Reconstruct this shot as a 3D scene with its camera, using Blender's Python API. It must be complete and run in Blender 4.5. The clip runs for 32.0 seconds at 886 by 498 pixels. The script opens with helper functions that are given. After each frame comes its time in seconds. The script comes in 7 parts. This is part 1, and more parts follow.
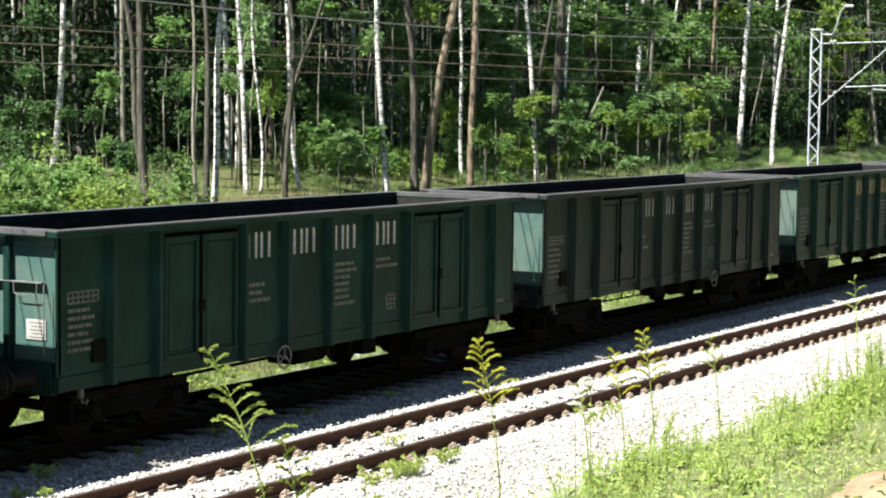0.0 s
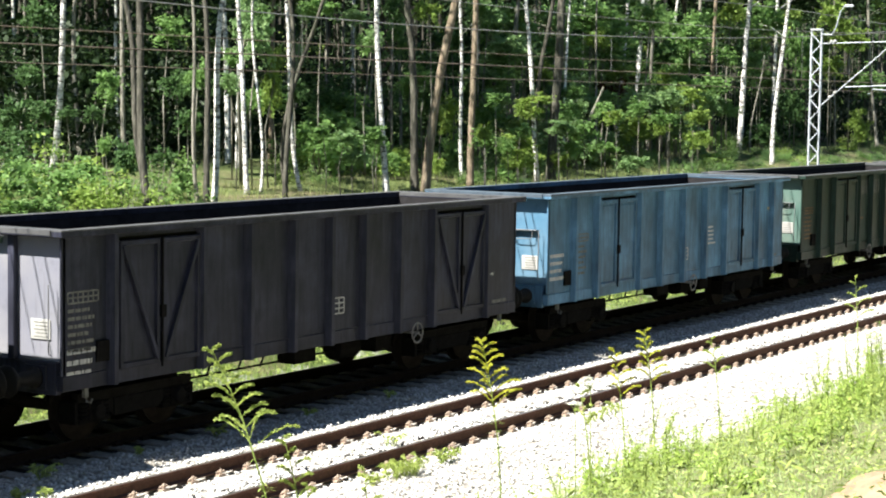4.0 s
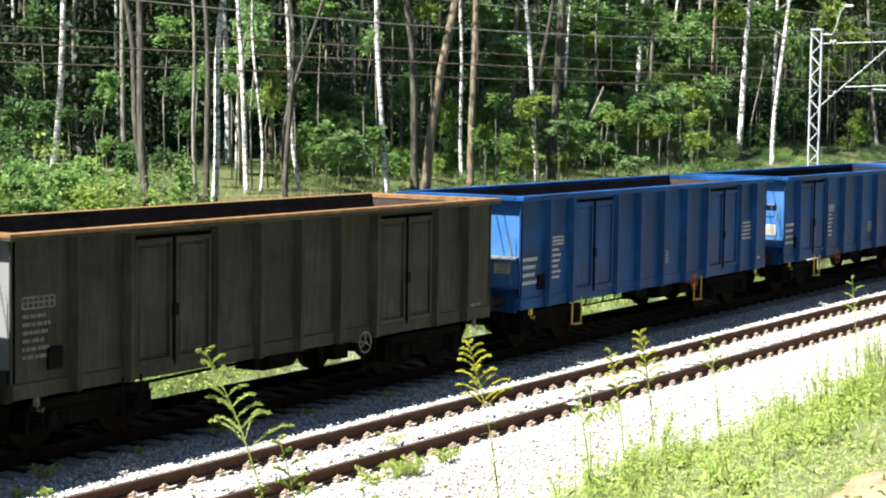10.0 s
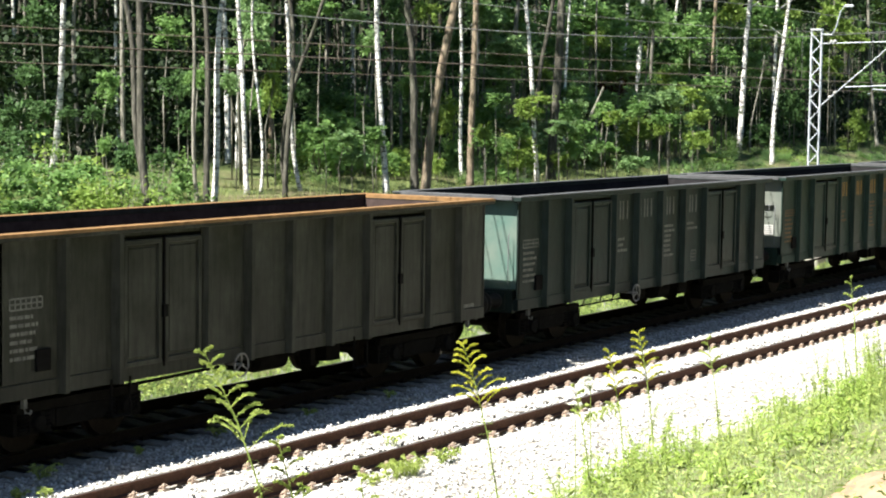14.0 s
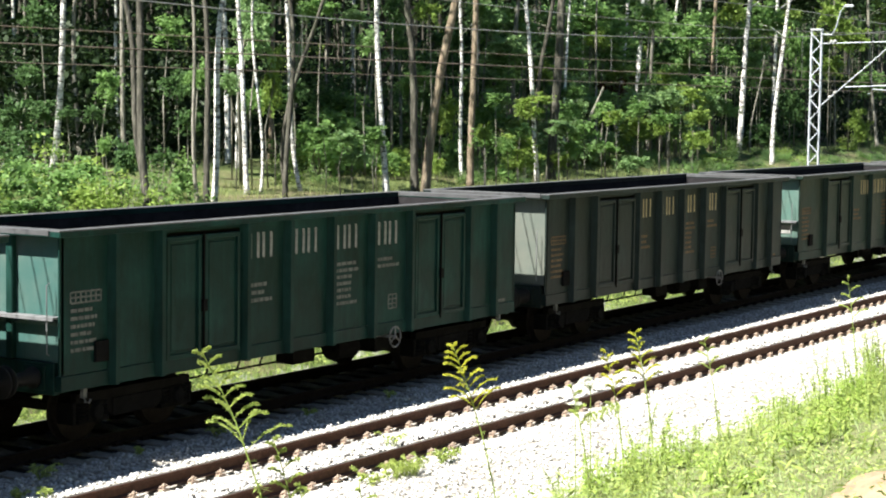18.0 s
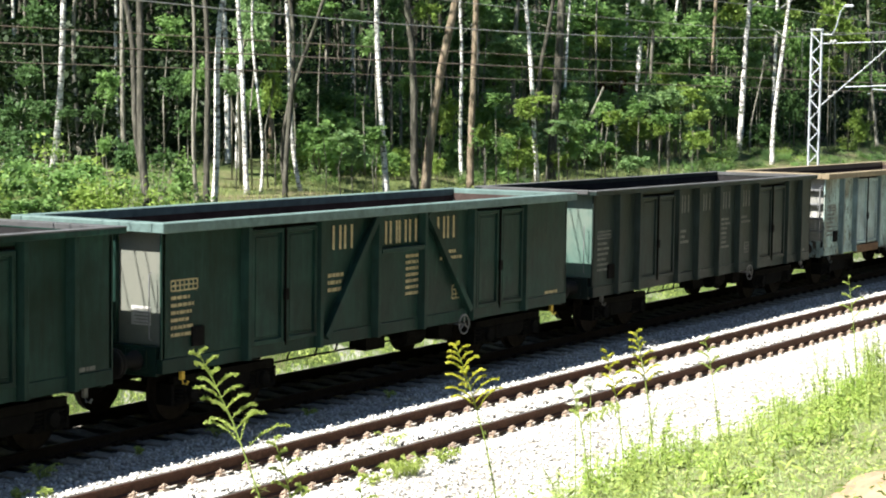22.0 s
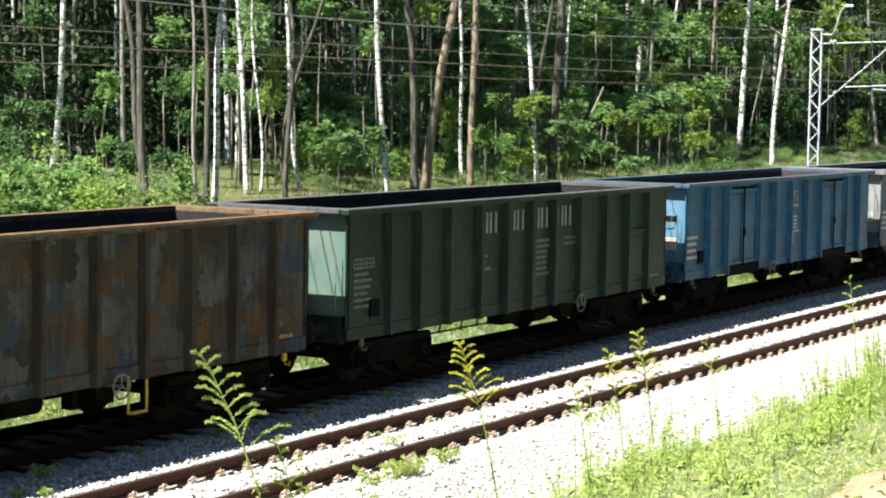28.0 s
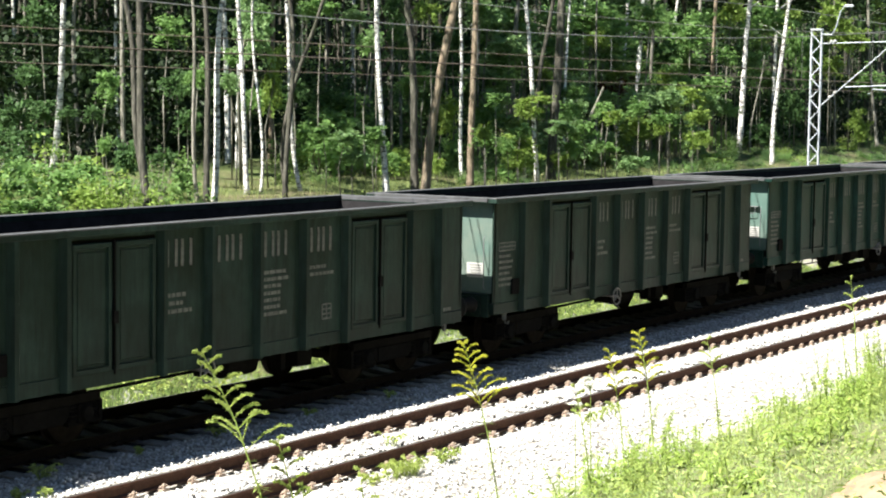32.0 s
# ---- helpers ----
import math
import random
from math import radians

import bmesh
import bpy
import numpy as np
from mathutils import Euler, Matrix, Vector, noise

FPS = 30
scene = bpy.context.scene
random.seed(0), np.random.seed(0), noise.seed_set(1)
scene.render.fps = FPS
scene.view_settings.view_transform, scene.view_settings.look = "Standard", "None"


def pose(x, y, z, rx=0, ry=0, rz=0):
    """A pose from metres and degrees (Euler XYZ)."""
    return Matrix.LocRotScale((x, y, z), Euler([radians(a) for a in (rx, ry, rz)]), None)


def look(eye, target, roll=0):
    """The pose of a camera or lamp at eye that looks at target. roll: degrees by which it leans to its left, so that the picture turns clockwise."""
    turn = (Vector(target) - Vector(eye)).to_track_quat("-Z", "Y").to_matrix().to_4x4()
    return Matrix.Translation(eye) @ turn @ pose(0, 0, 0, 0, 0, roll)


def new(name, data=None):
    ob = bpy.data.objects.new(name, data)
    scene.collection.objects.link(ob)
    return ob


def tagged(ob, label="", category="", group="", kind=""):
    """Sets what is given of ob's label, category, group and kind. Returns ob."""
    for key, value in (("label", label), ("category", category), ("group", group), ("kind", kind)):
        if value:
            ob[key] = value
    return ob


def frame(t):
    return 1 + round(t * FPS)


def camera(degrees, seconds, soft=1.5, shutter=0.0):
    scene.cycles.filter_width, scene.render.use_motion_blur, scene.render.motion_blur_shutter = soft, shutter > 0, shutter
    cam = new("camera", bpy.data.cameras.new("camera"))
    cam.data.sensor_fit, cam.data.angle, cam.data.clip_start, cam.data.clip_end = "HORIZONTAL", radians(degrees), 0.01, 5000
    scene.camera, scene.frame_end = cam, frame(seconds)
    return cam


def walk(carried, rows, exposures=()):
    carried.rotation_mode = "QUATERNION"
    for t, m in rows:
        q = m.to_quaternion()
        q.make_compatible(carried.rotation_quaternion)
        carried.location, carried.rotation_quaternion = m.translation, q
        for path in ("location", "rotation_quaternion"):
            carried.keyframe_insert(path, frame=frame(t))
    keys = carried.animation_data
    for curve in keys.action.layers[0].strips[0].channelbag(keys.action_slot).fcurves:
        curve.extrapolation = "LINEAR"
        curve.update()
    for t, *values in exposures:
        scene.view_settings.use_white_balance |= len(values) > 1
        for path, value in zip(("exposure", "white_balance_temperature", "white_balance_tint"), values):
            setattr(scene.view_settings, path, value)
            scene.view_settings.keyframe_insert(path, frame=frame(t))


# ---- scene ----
SECONDS = 32.0
cam = camera(26.06, SECONDS, soft=2.0)
EYE = (0.0, -19.158, 4.924)
YAW, PITCH = radians(58.922), radians(-4.467)
AIM = (EYE[0] + 50 * math.sin(YAW) * math.cos(PITCH), EYE[1] + 50 * math.cos(YAW) * math.cos(PITCH), EYE[2] + 50 * math.sin(PITCH))
STAND = look(EYE, AIM, 0.842)
walk(cam, [(0.0, STAND), (SECONDS, STAND)], [(0.0, 1.62), (1.0, 1.78), (2.5, 1.85), (SECONDS, 1.85)])

# ---- light ----
SUN_TO = Vector((-0.735, 0.255, 1.0)).normalized()
world = bpy.data.worlds.new("sky")
scene.world = world
world.use_nodes = True
wn = world.node_tree
sky = wn.nodes.new("ShaderNodeTexSky")
sky.sky_type = "NISHITA"
sky.sun_disc = False
sky.dust_density = 0.15
sky.sun_elevation = math.asin(SUN_TO.z)
sky.sun_rotation = math.atan2(SUN_TO.x, SUN_TO.y)
wn.links.new(sky.outputs[0], wn.nodes["Background"].inputs[0])
wn.nodes["Background"].inputs[1].default_value = 0.05
sun = new("sun", bpy.data.lights.new("sun", "SUN"))
sun.data.energy, sun.data.angle, sun.data.color = 5.0, radians(0.53), (1.0, 0.96, 0.89)
sun.matrix_world = look(SUN_TO * 60, (0, 0, 0))


# ---- materials ----
def mat(name, rough=0.7, metal=0.0, gloss=0.2):
    m = bpy.data.materials.new(name)
    m.use_nodes = True
    b = m.node_tree.nodes["Principled BSDF"]
    b.inputs["Roughness"].default_value, b.inputs["Metallic"].default_value = rough, metal
    b.inputs["Specular IOR Level"].default_value = gloss
    return m, m.node_tree, b


def node(nt, kind, **values):
    n = nt.nodes.new(kind)
    for k, v in values.items():
        n.inputs[k].default_value = v
    return n


def coords(nt, space="Object", scale=(1, 1, 1)):
    tc = nt.nodes.new("ShaderNodeTexCoord")
    mp = nt.nodes.new("ShaderNodeMapping")
    mp.inputs["Scale"].default_value = scale
    nt.links.new(tc.outputs[space], mp.inputs[0])
    return mp.outputs[0]


def noise_fac(nt, vec, scale, detail=4.0, rough=0.6):
    n = node(nt, "ShaderNodeTexNoise", Scale=scale, Detail=detail, Roughness=rough)
    nt.links.new(vec, n.inputs["Vector"])
    return n.outputs[0]


def ramp(nt, fac, stops):
    r = nt.nodes.new("ShaderNodeValToRGB")
    while len(r.color_ramp.elements) < len(stops):
        r.color_ramp.elements.new(0.5)
    for e, (p, c) in zip(r.color_ramp.elements, stops):
        e.position, e.color = p, (*c, 1) if len(c) == 3 else c
    nt.links.new(fac, r.inputs[0])
    return r.outputs[0]


def mix(nt, fac, a, b, blend="MIX"):
    m = nt.nodes.new("ShaderNodeMix")
    m.data_type, m.blend_type = "RGBA", blend
    for s, v in ((m.inputs[0], fac), (m.inputs[6], a), (m.inputs[7], b)):
        if isinstance(v, (int, float)):
            s.default_value = v
        elif isinstance(v, tuple):
            s.default_value = (*v, 1)
        else:
            nt.links.new(v, s)
    return m.outputs[2]


def bump(nt, b, height, strength=0.3, dist=0.02):
    n = node(nt, "ShaderNodeBump", Strength=strength, Distance=dist)
    nt.links.new(height, n.inputs["Height"])
    nt.links.new(n.outputs[0], b.inputs["Normal"])


def shade(c, k):
    return tuple(min(1.0, v * k) for v in c)


MATS = {}


def paint(key, col, rust=0.15, dirt=0.5, rough=0.4, second=None, patch=0.5, flecks=0.0, cells=None):
    """Weathered wagon paint: broad fading, vertical streaks, rust blooms, grime along the foot."""
    if key in MATS:
        return MATS[key]
    m, nt, b = mat(key, rough, 0.0, 0.06)
    v = coords(nt)
    info = nt.nodes.new("ShaderNodeObjectInfo")
    add = nt.nodes.new("ShaderNodeVectorMath")
    add.operation = "ADD"
    nt.links.new(v, add.inputs[0])
    nt.links.new(info.outputs["Random"], add.inputs[1])
    v2 = add.outputs[0]
    fade = noise_fac(nt, v2, 0.9, 5.0)
    base = ramp(nt, fade, [(0.3, shade(col, 0.55)), (0.5, col), (0.72, shade(col, 1.85))])
    if second:
        base = mix(nt, ramp(nt, noise_fac(nt, v2, 2.3, 3.0), [(patch - 0.04, (0, 0, 0)), (patch + 0.04, (1, 1, 1))]), base, second)
    if cells:
        vo = node(nt, "ShaderNodeTexVoronoi", Scale=2.2)
        vo.distance = "CHEBYCHEV"
        wob = nt.nodes.new("ShaderNodeVectorMath")
        wob.operation = "MULTIPLY_ADD"
        wn_ = node(nt, "ShaderNodeTexNoise", Scale=5.0, Detail=5.0)
        nt.links.new(v2, wn_.inputs["Vector"])
        nt.links.new(wn_.outputs["Color"], wob.inputs[0])
        wob.inputs[1].default_value = (0.5, 0.5, 0.5)
        nt.links.new(v2, wob.inputs[2])
        nt.links.new(wob.outputs[0], vo.inputs["Vector"])
        sep = nt.nodes.new("ShaderNodeSeparateColor")
        nt.links.new(vo.outputs["Color"], sep.inputs[0])
        r = ramp(nt, sep.outputs[0], [(i / len(cells), c) for i, c in enumerate(cells)])
        r.node.color_ramp.interpolation = "CONSTANT"
        base = mix(nt, ramp(nt, noise_fac(nt, v2, 1.7, 5.0, 0.7), [(0.4, (0.15,) * 3), (0.56, (0.9,) * 3)]), base, r)
    if flecks:
        fv = coords(nt, "Object", (6.5, 6.5, 2.4))
        fn = noise_fac(nt, fv, 1.7, 6.0, 0.65)
        wide = noise_fac(nt, v2, 1.1, 3.0)
        ochre = ramp(nt, wide, [(0.5, (0, 0, 0)), (0.62, (flecks * 0.6,) * 3)])
        base = mix(nt, ochre, base, (0.19, 0.12, 0.04))
        base = mix(nt, ramp(nt, fn, [(0.57, (0, 0, 0)), (0.6, (flecks * 1.2,) * 3)]), base, (0.036, 0.022, 0.011))
    sv = coords(nt, "Object", (7.0, 7.0, 0.6))
    streak = noise_fac(nt, sv, 1.6, 5.0, 0.7)
    base = mix(nt, ramp(nt, streak, [(0.46, (0, 0, 0)), (0.72, (min(1.0, dirt * 1.3),) * 3)]), base, (0.009, 0.009, 0.008))
    base = mix(nt, ramp(nt, noise_fac(nt, sv, 0.7, 6.0, 0.7), [(0.54, (0, 0, 0)), (0.76, (0.4,) * 3)]), base, shade(col, 2.4))
    fine = noise_fac(nt, v2, 26.0, 6.0, 0.75)
    base = mix(nt, ramp(nt, fine, [(0.62 - 0.1 * rust, (0, 0, 0)), (0.72 - 0.1 * rust, (min(1.0, rust * 2),) * 3)]), base, (0.06, 0.03, 0.017))
    nt.links.new(base, b.inputs["Base Color"])
    nt.links.new(ramp(nt, fade, [(0.3, (rough - 0.12,) * 3), (0.8, (rough + 0.2,) * 3)]), b.inputs["Roughness"])
    bump(nt, b, noise_fac(nt, v2, 2.0, 4.0), 0.35, 0.04)
    MATS[key] = m
    return m


def faded(key, col, low, rust=0.3):
    """End wall paint, lightened for the sun on it: broad soft fading between two colours, thin scratches, scattered
    rust.
    """
    m, nt, b = mat(key, 0.55, 0.0, 0.1)
    v = coords(nt)
    info = nt.nodes.new("ShaderNodeObjectInfo")
    add = nt.nodes.new("ShaderNodeVectorMath")
    add.operation = "MULTIPLY_ADD"
    nt.links.new(info.outputs["Random"], add.inputs[0])
    add.inputs[1].default_value = (37.0, 19.0, 53.0)
    nt.links.new(v, add.inputs[2])
    v2 = add.outputs[0]
    broad = noise_fac(nt, v2, 0.9, 5.0, 0.55)
    c = ramp(nt, broad, [(0.36, col), (0.5, tuple(0.55 * p + 0.45 * q for p, q in zip(col, low))), (0.62, low)])
    c = mix(nt, ramp(nt, noise_fac(nt, v2, 5.0, 6.0, 0.7), [(0.56, (0, 0, 0)), (0.72, (0.5,) * 3)]), c, shade(col, 0.7))
    c = mix(nt, ramp(nt, noise_fac(nt, v2, 3.0, 8.0, 0.8), [(0.66, (0, 0, 0)), (0.7, (rust,) * 3)]), c, (0.06, 0.04, 0.025))
    lv = nt.nodes.new("ShaderNodeMapping")
    lv.inputs["Scale"].default_value = (1.0, 6.0, 0.5)
    nt.links.new(v2, lv.inputs[0])
    c = mix(nt, ramp(nt, noise_fac(nt, lv.outputs[0], 1.1, 5.0, 0.6), [(0.6, (0, 0, 0)), (0.75, (0.35,) * 3)]), c, (0.04, 0.042, 0.035))
    nt.links.new(c, b.inputs["Base Color"])
    bump(nt, b, noise_fac(nt, v2, 1.3, 3.0), 0.25, 0.04)
    MATS[key] = m
    return m


def plain(key, col, rough=0.7, metal=0.0, var=0.35, scale=8.0, bmp=0.15, stretch=(1, 1, 1)):
    if key in MATS:
        return MATS[key]
    m, nt, b = mat(key, rough, metal)
    v = coords(nt, "Object", stretch)
    n = noise_fac(nt, v, scale, 6.0, 0.65)
    big = noise_fac(nt, v, scale * 0.13, 3.0)
    c = ramp(nt, n, [(0.3, shade(col, 1 - var)), (0.7, shade(col, 1 + var))])
    c = mix(nt, ramp(nt, big, [(0.4, (0, 0, 0)), (0.75, (0.6,) * 3)]), c, shade(col, 0.6))
    nt.links.new(c, b.inputs["Base Color"])
    if bmp:
        bump(nt, b, n, bmp, 0.02)
    MATS[key] = m
    return m


def leaf_mat(key, dark, light, trans=0.35, mid=0.5):
    if key in MATS:
        return MATS[key]
    m, nt, b = mat(key, 0.55)
    g = nt.nodes.new("ShaderNodeNewGeometry")
    c = ramp(nt, g.outputs["Random Per Island"], [(0.0, dark), (0.6, tuple(p + (q - p) * mid for p, q in zip(dark, light))), (1.0, light)])
    info = nt.nodes.new("ShaderNodeObjectInfo")
    c = mix(nt, ramp(nt, info.outputs["Random"], [(0.0, (0, 0, 0)), (1.0, (0.35,) * 3)]), c, shade(light, 1.1))
    nt.links.new(c, b.inputs["Base Color"])
    t = nt.nodes.new("ShaderNodeBsdfTranslucent")
    nt.links.new(mix(nt, 0.5, c, shade(light, 1.6)), t.inputs[0])
    ms = nt.nodes.new("ShaderNodeMixShader")
    ms.inputs[0].default_value = trans
    nt.links.new(b.outputs[0], ms.inputs[1])
    nt.links.new(t.outputs[0], ms.inputs[2])
    nt.links.new(ms.outputs[0], nt.nodes["Material Output"].inputs[0])
    MATS[key] = m
    return m


def ground_mat():
    m, nt, b = mat("grassy_earth", 0.95)
    v = coords(nt)
    n1, n2 = noise_fac(nt, v, 0.35, 5.0), noise_fac(nt, v, 9.0, 6.0, 0.7)
    grass = ramp(nt, n2, [(0.3, (0.03, 0.045, 0.014)), (0.55, (0.07, 0.095, 0.03)), (0.75, (0.15, 0.16, 0.07))])
    soil = ramp(nt, n2, [(0.3, (0.07, 0.055, 0.03)), (0.7, (0.24, 0.2, 0.12))])
    sep = nt.nodes.new("ShaderNodeSeparateXYZ")
    nt.links.new(v, sep.inputs[0])
    wob = nt.nodes.new("ShaderNodeMath")
    wob.operation = "MULTIPLY_ADD"
    nt.links.new(noise_fac(nt, v, 0.7, 5.0, 0.7), wob.inputs[0])
    wob.inputs[1].default_value = 5.0
    nt.links.new(sep.outputs[1], wob.inputs[2])
    rng_ = node(nt, "ShaderNodeMapRange")
    rng_.inputs[1].default_value, rng_.inputs[2].default_value = -6.6, -5.2
    nt.links.new(wob.outputs[0], rng_.inputs[0])
    far_ = node(nt, "ShaderNodeMapRange")
    far_.inputs[1].default_value, far_.inputs[2].default_value, far_.inputs[3].default_value, far_.inputs[4].default_value = 4.6, 5.2, 1.0, 0.0
    nt.links.new(wob.outputs[0], far_.inputs[0])
    both = nt.nodes.new("ShaderNodeMath")
    both.operation = "MULTIPLY"
    nt.links.new(rng_.outputs[0], both.inputs[0])
    nt.links.new(far_.outputs[0], both.inputs[1])
    straw = ramp(nt, n2, [(0.3, (0.07, 0.085, 0.03)), (0.55, (0.17, 0.18, 0.08)), (0.8, (0.34, 0.31, 0.18))])
    dry = node(nt, "ShaderNodeMapRange")
    dry.inputs[1].default_value, dry.inputs[2].default_value, dry.inputs[3].default_value, dry.inputs[4].default_value = -7.0, -4.0, 0.85, 0.0
    nt.links.new(wob.outputs[0], dry.inputs[0])
    gravel = ramp(nt, noise_fac(nt, v, 24.0, 3.0), [(0.35, (0.22, 0.21, 0.19)), (0.6, (0.46, 0.45, 0.42))])
    earth = mix(nt, ramp(nt, n1, [(0.5, (0, 0, 0)), (0.68, (0.8,) * 3)]), grass, soil)
    earth = mix(nt, dry.outputs[0], earth, straw)
    nt.links.new(mix(nt, both.outputs[0], earth, gravel), b.inputs["Base Color"])
    bump(nt, b, n2, 0.6, 0.08)
    return m


def ballast_mat(key, tone):
    m, nt, b = mat(key, 0.9)
    v = coords(nt)
    vo = node(nt, "ShaderNodeTexVoronoi", Scale=19.0)
    nt.links.new(v, vo.inputs["Vector"])
    sep = nt.nodes.new("ShaderNodeSeparateColor")
    nt.links.new(vo.outputs["Color"], sep.inputs[0])
    c = ramp(nt, sep.outputs[0], [(0.0, (0.25, 0.24, 0.225)), (0.5, (0.42, 0.41, 0.385)), (1.0, (0.6, 0.58, 0.55))])
    # Darkens towards the cell edges, painting in the shade between stones.
    d = ramp(nt, vo.outputs["Distance"], [(0.3, (1, 1, 1)), (0.8, (0.35,) * 3)])
    c = mix(nt, 1.0, c, d, "MULTIPLY")
    c = mix(nt, ramp(nt, noise_fac(nt, v, 0.6, 4.0), [(0.45, (0, 0, 0)), (0.75, (0.4,) * 3)]), c, (0.2, 0.17, 0.12))
    c = mix(nt, 1.0, c, (tone, tone * 0.98, tone * 0.93), "MULTIPLY")
    nt.links.new(c, b.inputs["Base Color"])
    bump(nt, b, vo.outputs["Distance"], -0.9, 0.05)
    return m


def stone_mat(key, tone):
    m, nt, b = mat(key, 0.85)
    g = nt.nodes.new("ShaderNodeNewGeometry")
    c = ramp(nt, g.outputs["Random Per Island"], [(0.0, tuple(tone * v for v in (0.3, 0.29, 0.265))), (0.45, tuple(tone * v for v in (0.58, 0.57, 0.54))), (0.85, tuple(tone * v for v in (0.7, 0.69, 0.66))), (1.0, tuple(tone * v for v in (0.8, 0.79, 0.76)))])
    nt.links.new(c, b.inputs["Base Color"])
    bump(nt, b, noise_fac(nt, coords(nt), 60.0, 3.0), 0.3, 0.01)
    return m


def birch_mat():
    m, nt, b = mat("birch_bark", 0.75)
    v = coords(nt, "Object", (5, 5, 14))
    n = noise_fac(nt, v, 1.0, 4.0, 0.7)
    c = ramp(nt, n, [(0.36, (0.03, 0.028, 0.025)), (0.45, (0.34, 0.33, 0.3)), (0.56, (0.74, 0.73, 0.69))])
    n2 = noise_fac(nt, coords(nt, "Object", (2, 2, 0.7)), 1.0, 3.0)
    c = mix(nt, ramp(nt, n2, [(0.56, (0, 0, 0)), (0.7, (0.7,) * 3)]), c, (0.1, 0.095, 0.082))
    nt.links.new(c, b.inputs["Base Color"])
    bump(nt, b, n, 0.4, 0.02)
    return m


def bark_mat(key, a, c2):
    m, nt, b = mat(key, 0.9)
    v = coords(nt, "Object", (11, 11, 1.6))
    n = noise_fac(nt, v, 1.3, 6.0, 0.7)
    c = ramp(nt, n, [(0.32, shade(a, 0.45)), (0.5, a), (0.72, c2)])
    n2 = noise_fac(nt, coords(nt), 1.1, 3.0)
    c = mix(nt, ramp(nt, n2, [(0.5, (0, 0, 0)), (0.75, (0.5,) * 3)]), c, (0.07, 0.085, 0.05))
    nt.links.new(c, b.inputs["Base Color"])
    bump(nt, b, n, 0.7, 0.05)
    return m


# The 0.05 tone puts the shade under the train into the ballast colour.
GROUND, BALLAST, SHADEBED, STONE = ground_mat(), ballast_mat("ballast_bed", 1.15), ballast_mat("ballast_train_shade", 0.05), stone_mat("ballast_stone", 0.9)
# Ballast and stone toned down for the shade beside the train.
DIMBED, DIMSTONE = ballast_mat("ballast_dimmed", 0.8), stone_mat("stone_dimmed", 0.62)
RUSTRAIL = plain("rail_rust", (0.085, 0.042, 0.028), 0.8, 0.2, 0.4, 14.0)
# Track 1 rail colour, darkened for the shade it lies in.
SHADERAIL = plain("rail_train_shade", (0.018, 0.013, 0.011), 0.85, 0.1, 0.4, 14.0)
RAILTOP = plain("rail_polished", (0.42, 0.4, 0.38), 0.3, 0.9, 0.15, 20.0, 0.05)
CONCRETE = plain("sleeper_concrete", (0.33, 0.31, 0.28), 0.9, 0, 0.3, 16.0, 0.3)
# Track 1 sleeper colour, darkened for the train's shade.
SHADESLEEPER = plain("sleeper_train_shade", (0.15, 0.138, 0.12), 0.95, 0, 0.4, 12.0, 0.3)
CLIP = plain("fastening_steel", (0.4, 0.31, 0.24), 0.7, 0.1, 0.5, 30.0)
# Grime taken near black so it also holds the shade under the wagons.
BOGIE = plain("bogie_grime_shade", (0.0085, 0.008, 0.0075), 0.9, 0.0, 0.5, 9.0, 0.3)
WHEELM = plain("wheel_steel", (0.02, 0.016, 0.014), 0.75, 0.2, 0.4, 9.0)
LINING = plain("coal_dusted_lining", (0.024, 0.023, 0.024), 0.9, 0, 0.45, 3.0, 0.3)
LINING_PINK = plain("rusty_lining", (0.055, 0.04, 0.036), 0.9, 0, 0.4, 3.0, 0.3)
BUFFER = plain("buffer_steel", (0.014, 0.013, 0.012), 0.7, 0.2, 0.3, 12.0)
WHITE = plain("marking_white", (0.42, 0.42, 0.4), 0.7, 0, 0.4, 14.0, 0)
FADED = plain("marking_faded", (0.13, 0.13, 0.118), 0.8, 0, 0.5, 9.0, 0)
PALEMARK = plain("marking_pale", (0.27, 0.27, 0.245), 0.8, 0, 0.45, 9.0, 0)
ORANGE = plain("marking_orange", (0.3, 0.17, 0.05), 0.75, 0, 0.45, 12.0, 0)
YELLOW = plain("marking_yellow", (0.38, 0.31, 0.17), 0.75, 0, 0.4, 12.0, 0)
DULLORANGE = plain("marking_dull_orange", (0.13, 0.085, 0.045), 0.8, 0, 0.5, 10.0, 0)
PATCHBLUE = plain("patch_blue", (0.012, 0.03, 0.06), 0.7, 0, 0.4, 9.0, 0)
PLATE = plain("notice_plate", (0.38, 0.38, 0.36), 0.5, 0, 0.1, 20.0, 0)
STEPYELLOW = plain("step_yellow", (0.62, 0.42, 0.06), 0.6, 0, 0.3, 20.0)
WHEELWHITE = plain("handwheel_grey", (0.2, 0.19, 0.175), 0.6, 0.2, 0.3, 20.0)
WHEELRED = plain("handwheel_red", (0.3, 0.08, 0.06), 0.6, 0.1, 0.3, 20.0)
GALV = plain("galvanised_steel", (0.46, 0.49, 0.53), 0.5, 0.1, 0.2, 6.0)
COPPER = plain("contact_wire_copper", (0.2, 0.16, 0.13), 0.6, 0.3, 0.2, 5.0, 0)
CABLE = plain("messenger_cable", (0.3, 0.3, 0.29), 0.6, 0.5, 0.2, 5.0, 0)
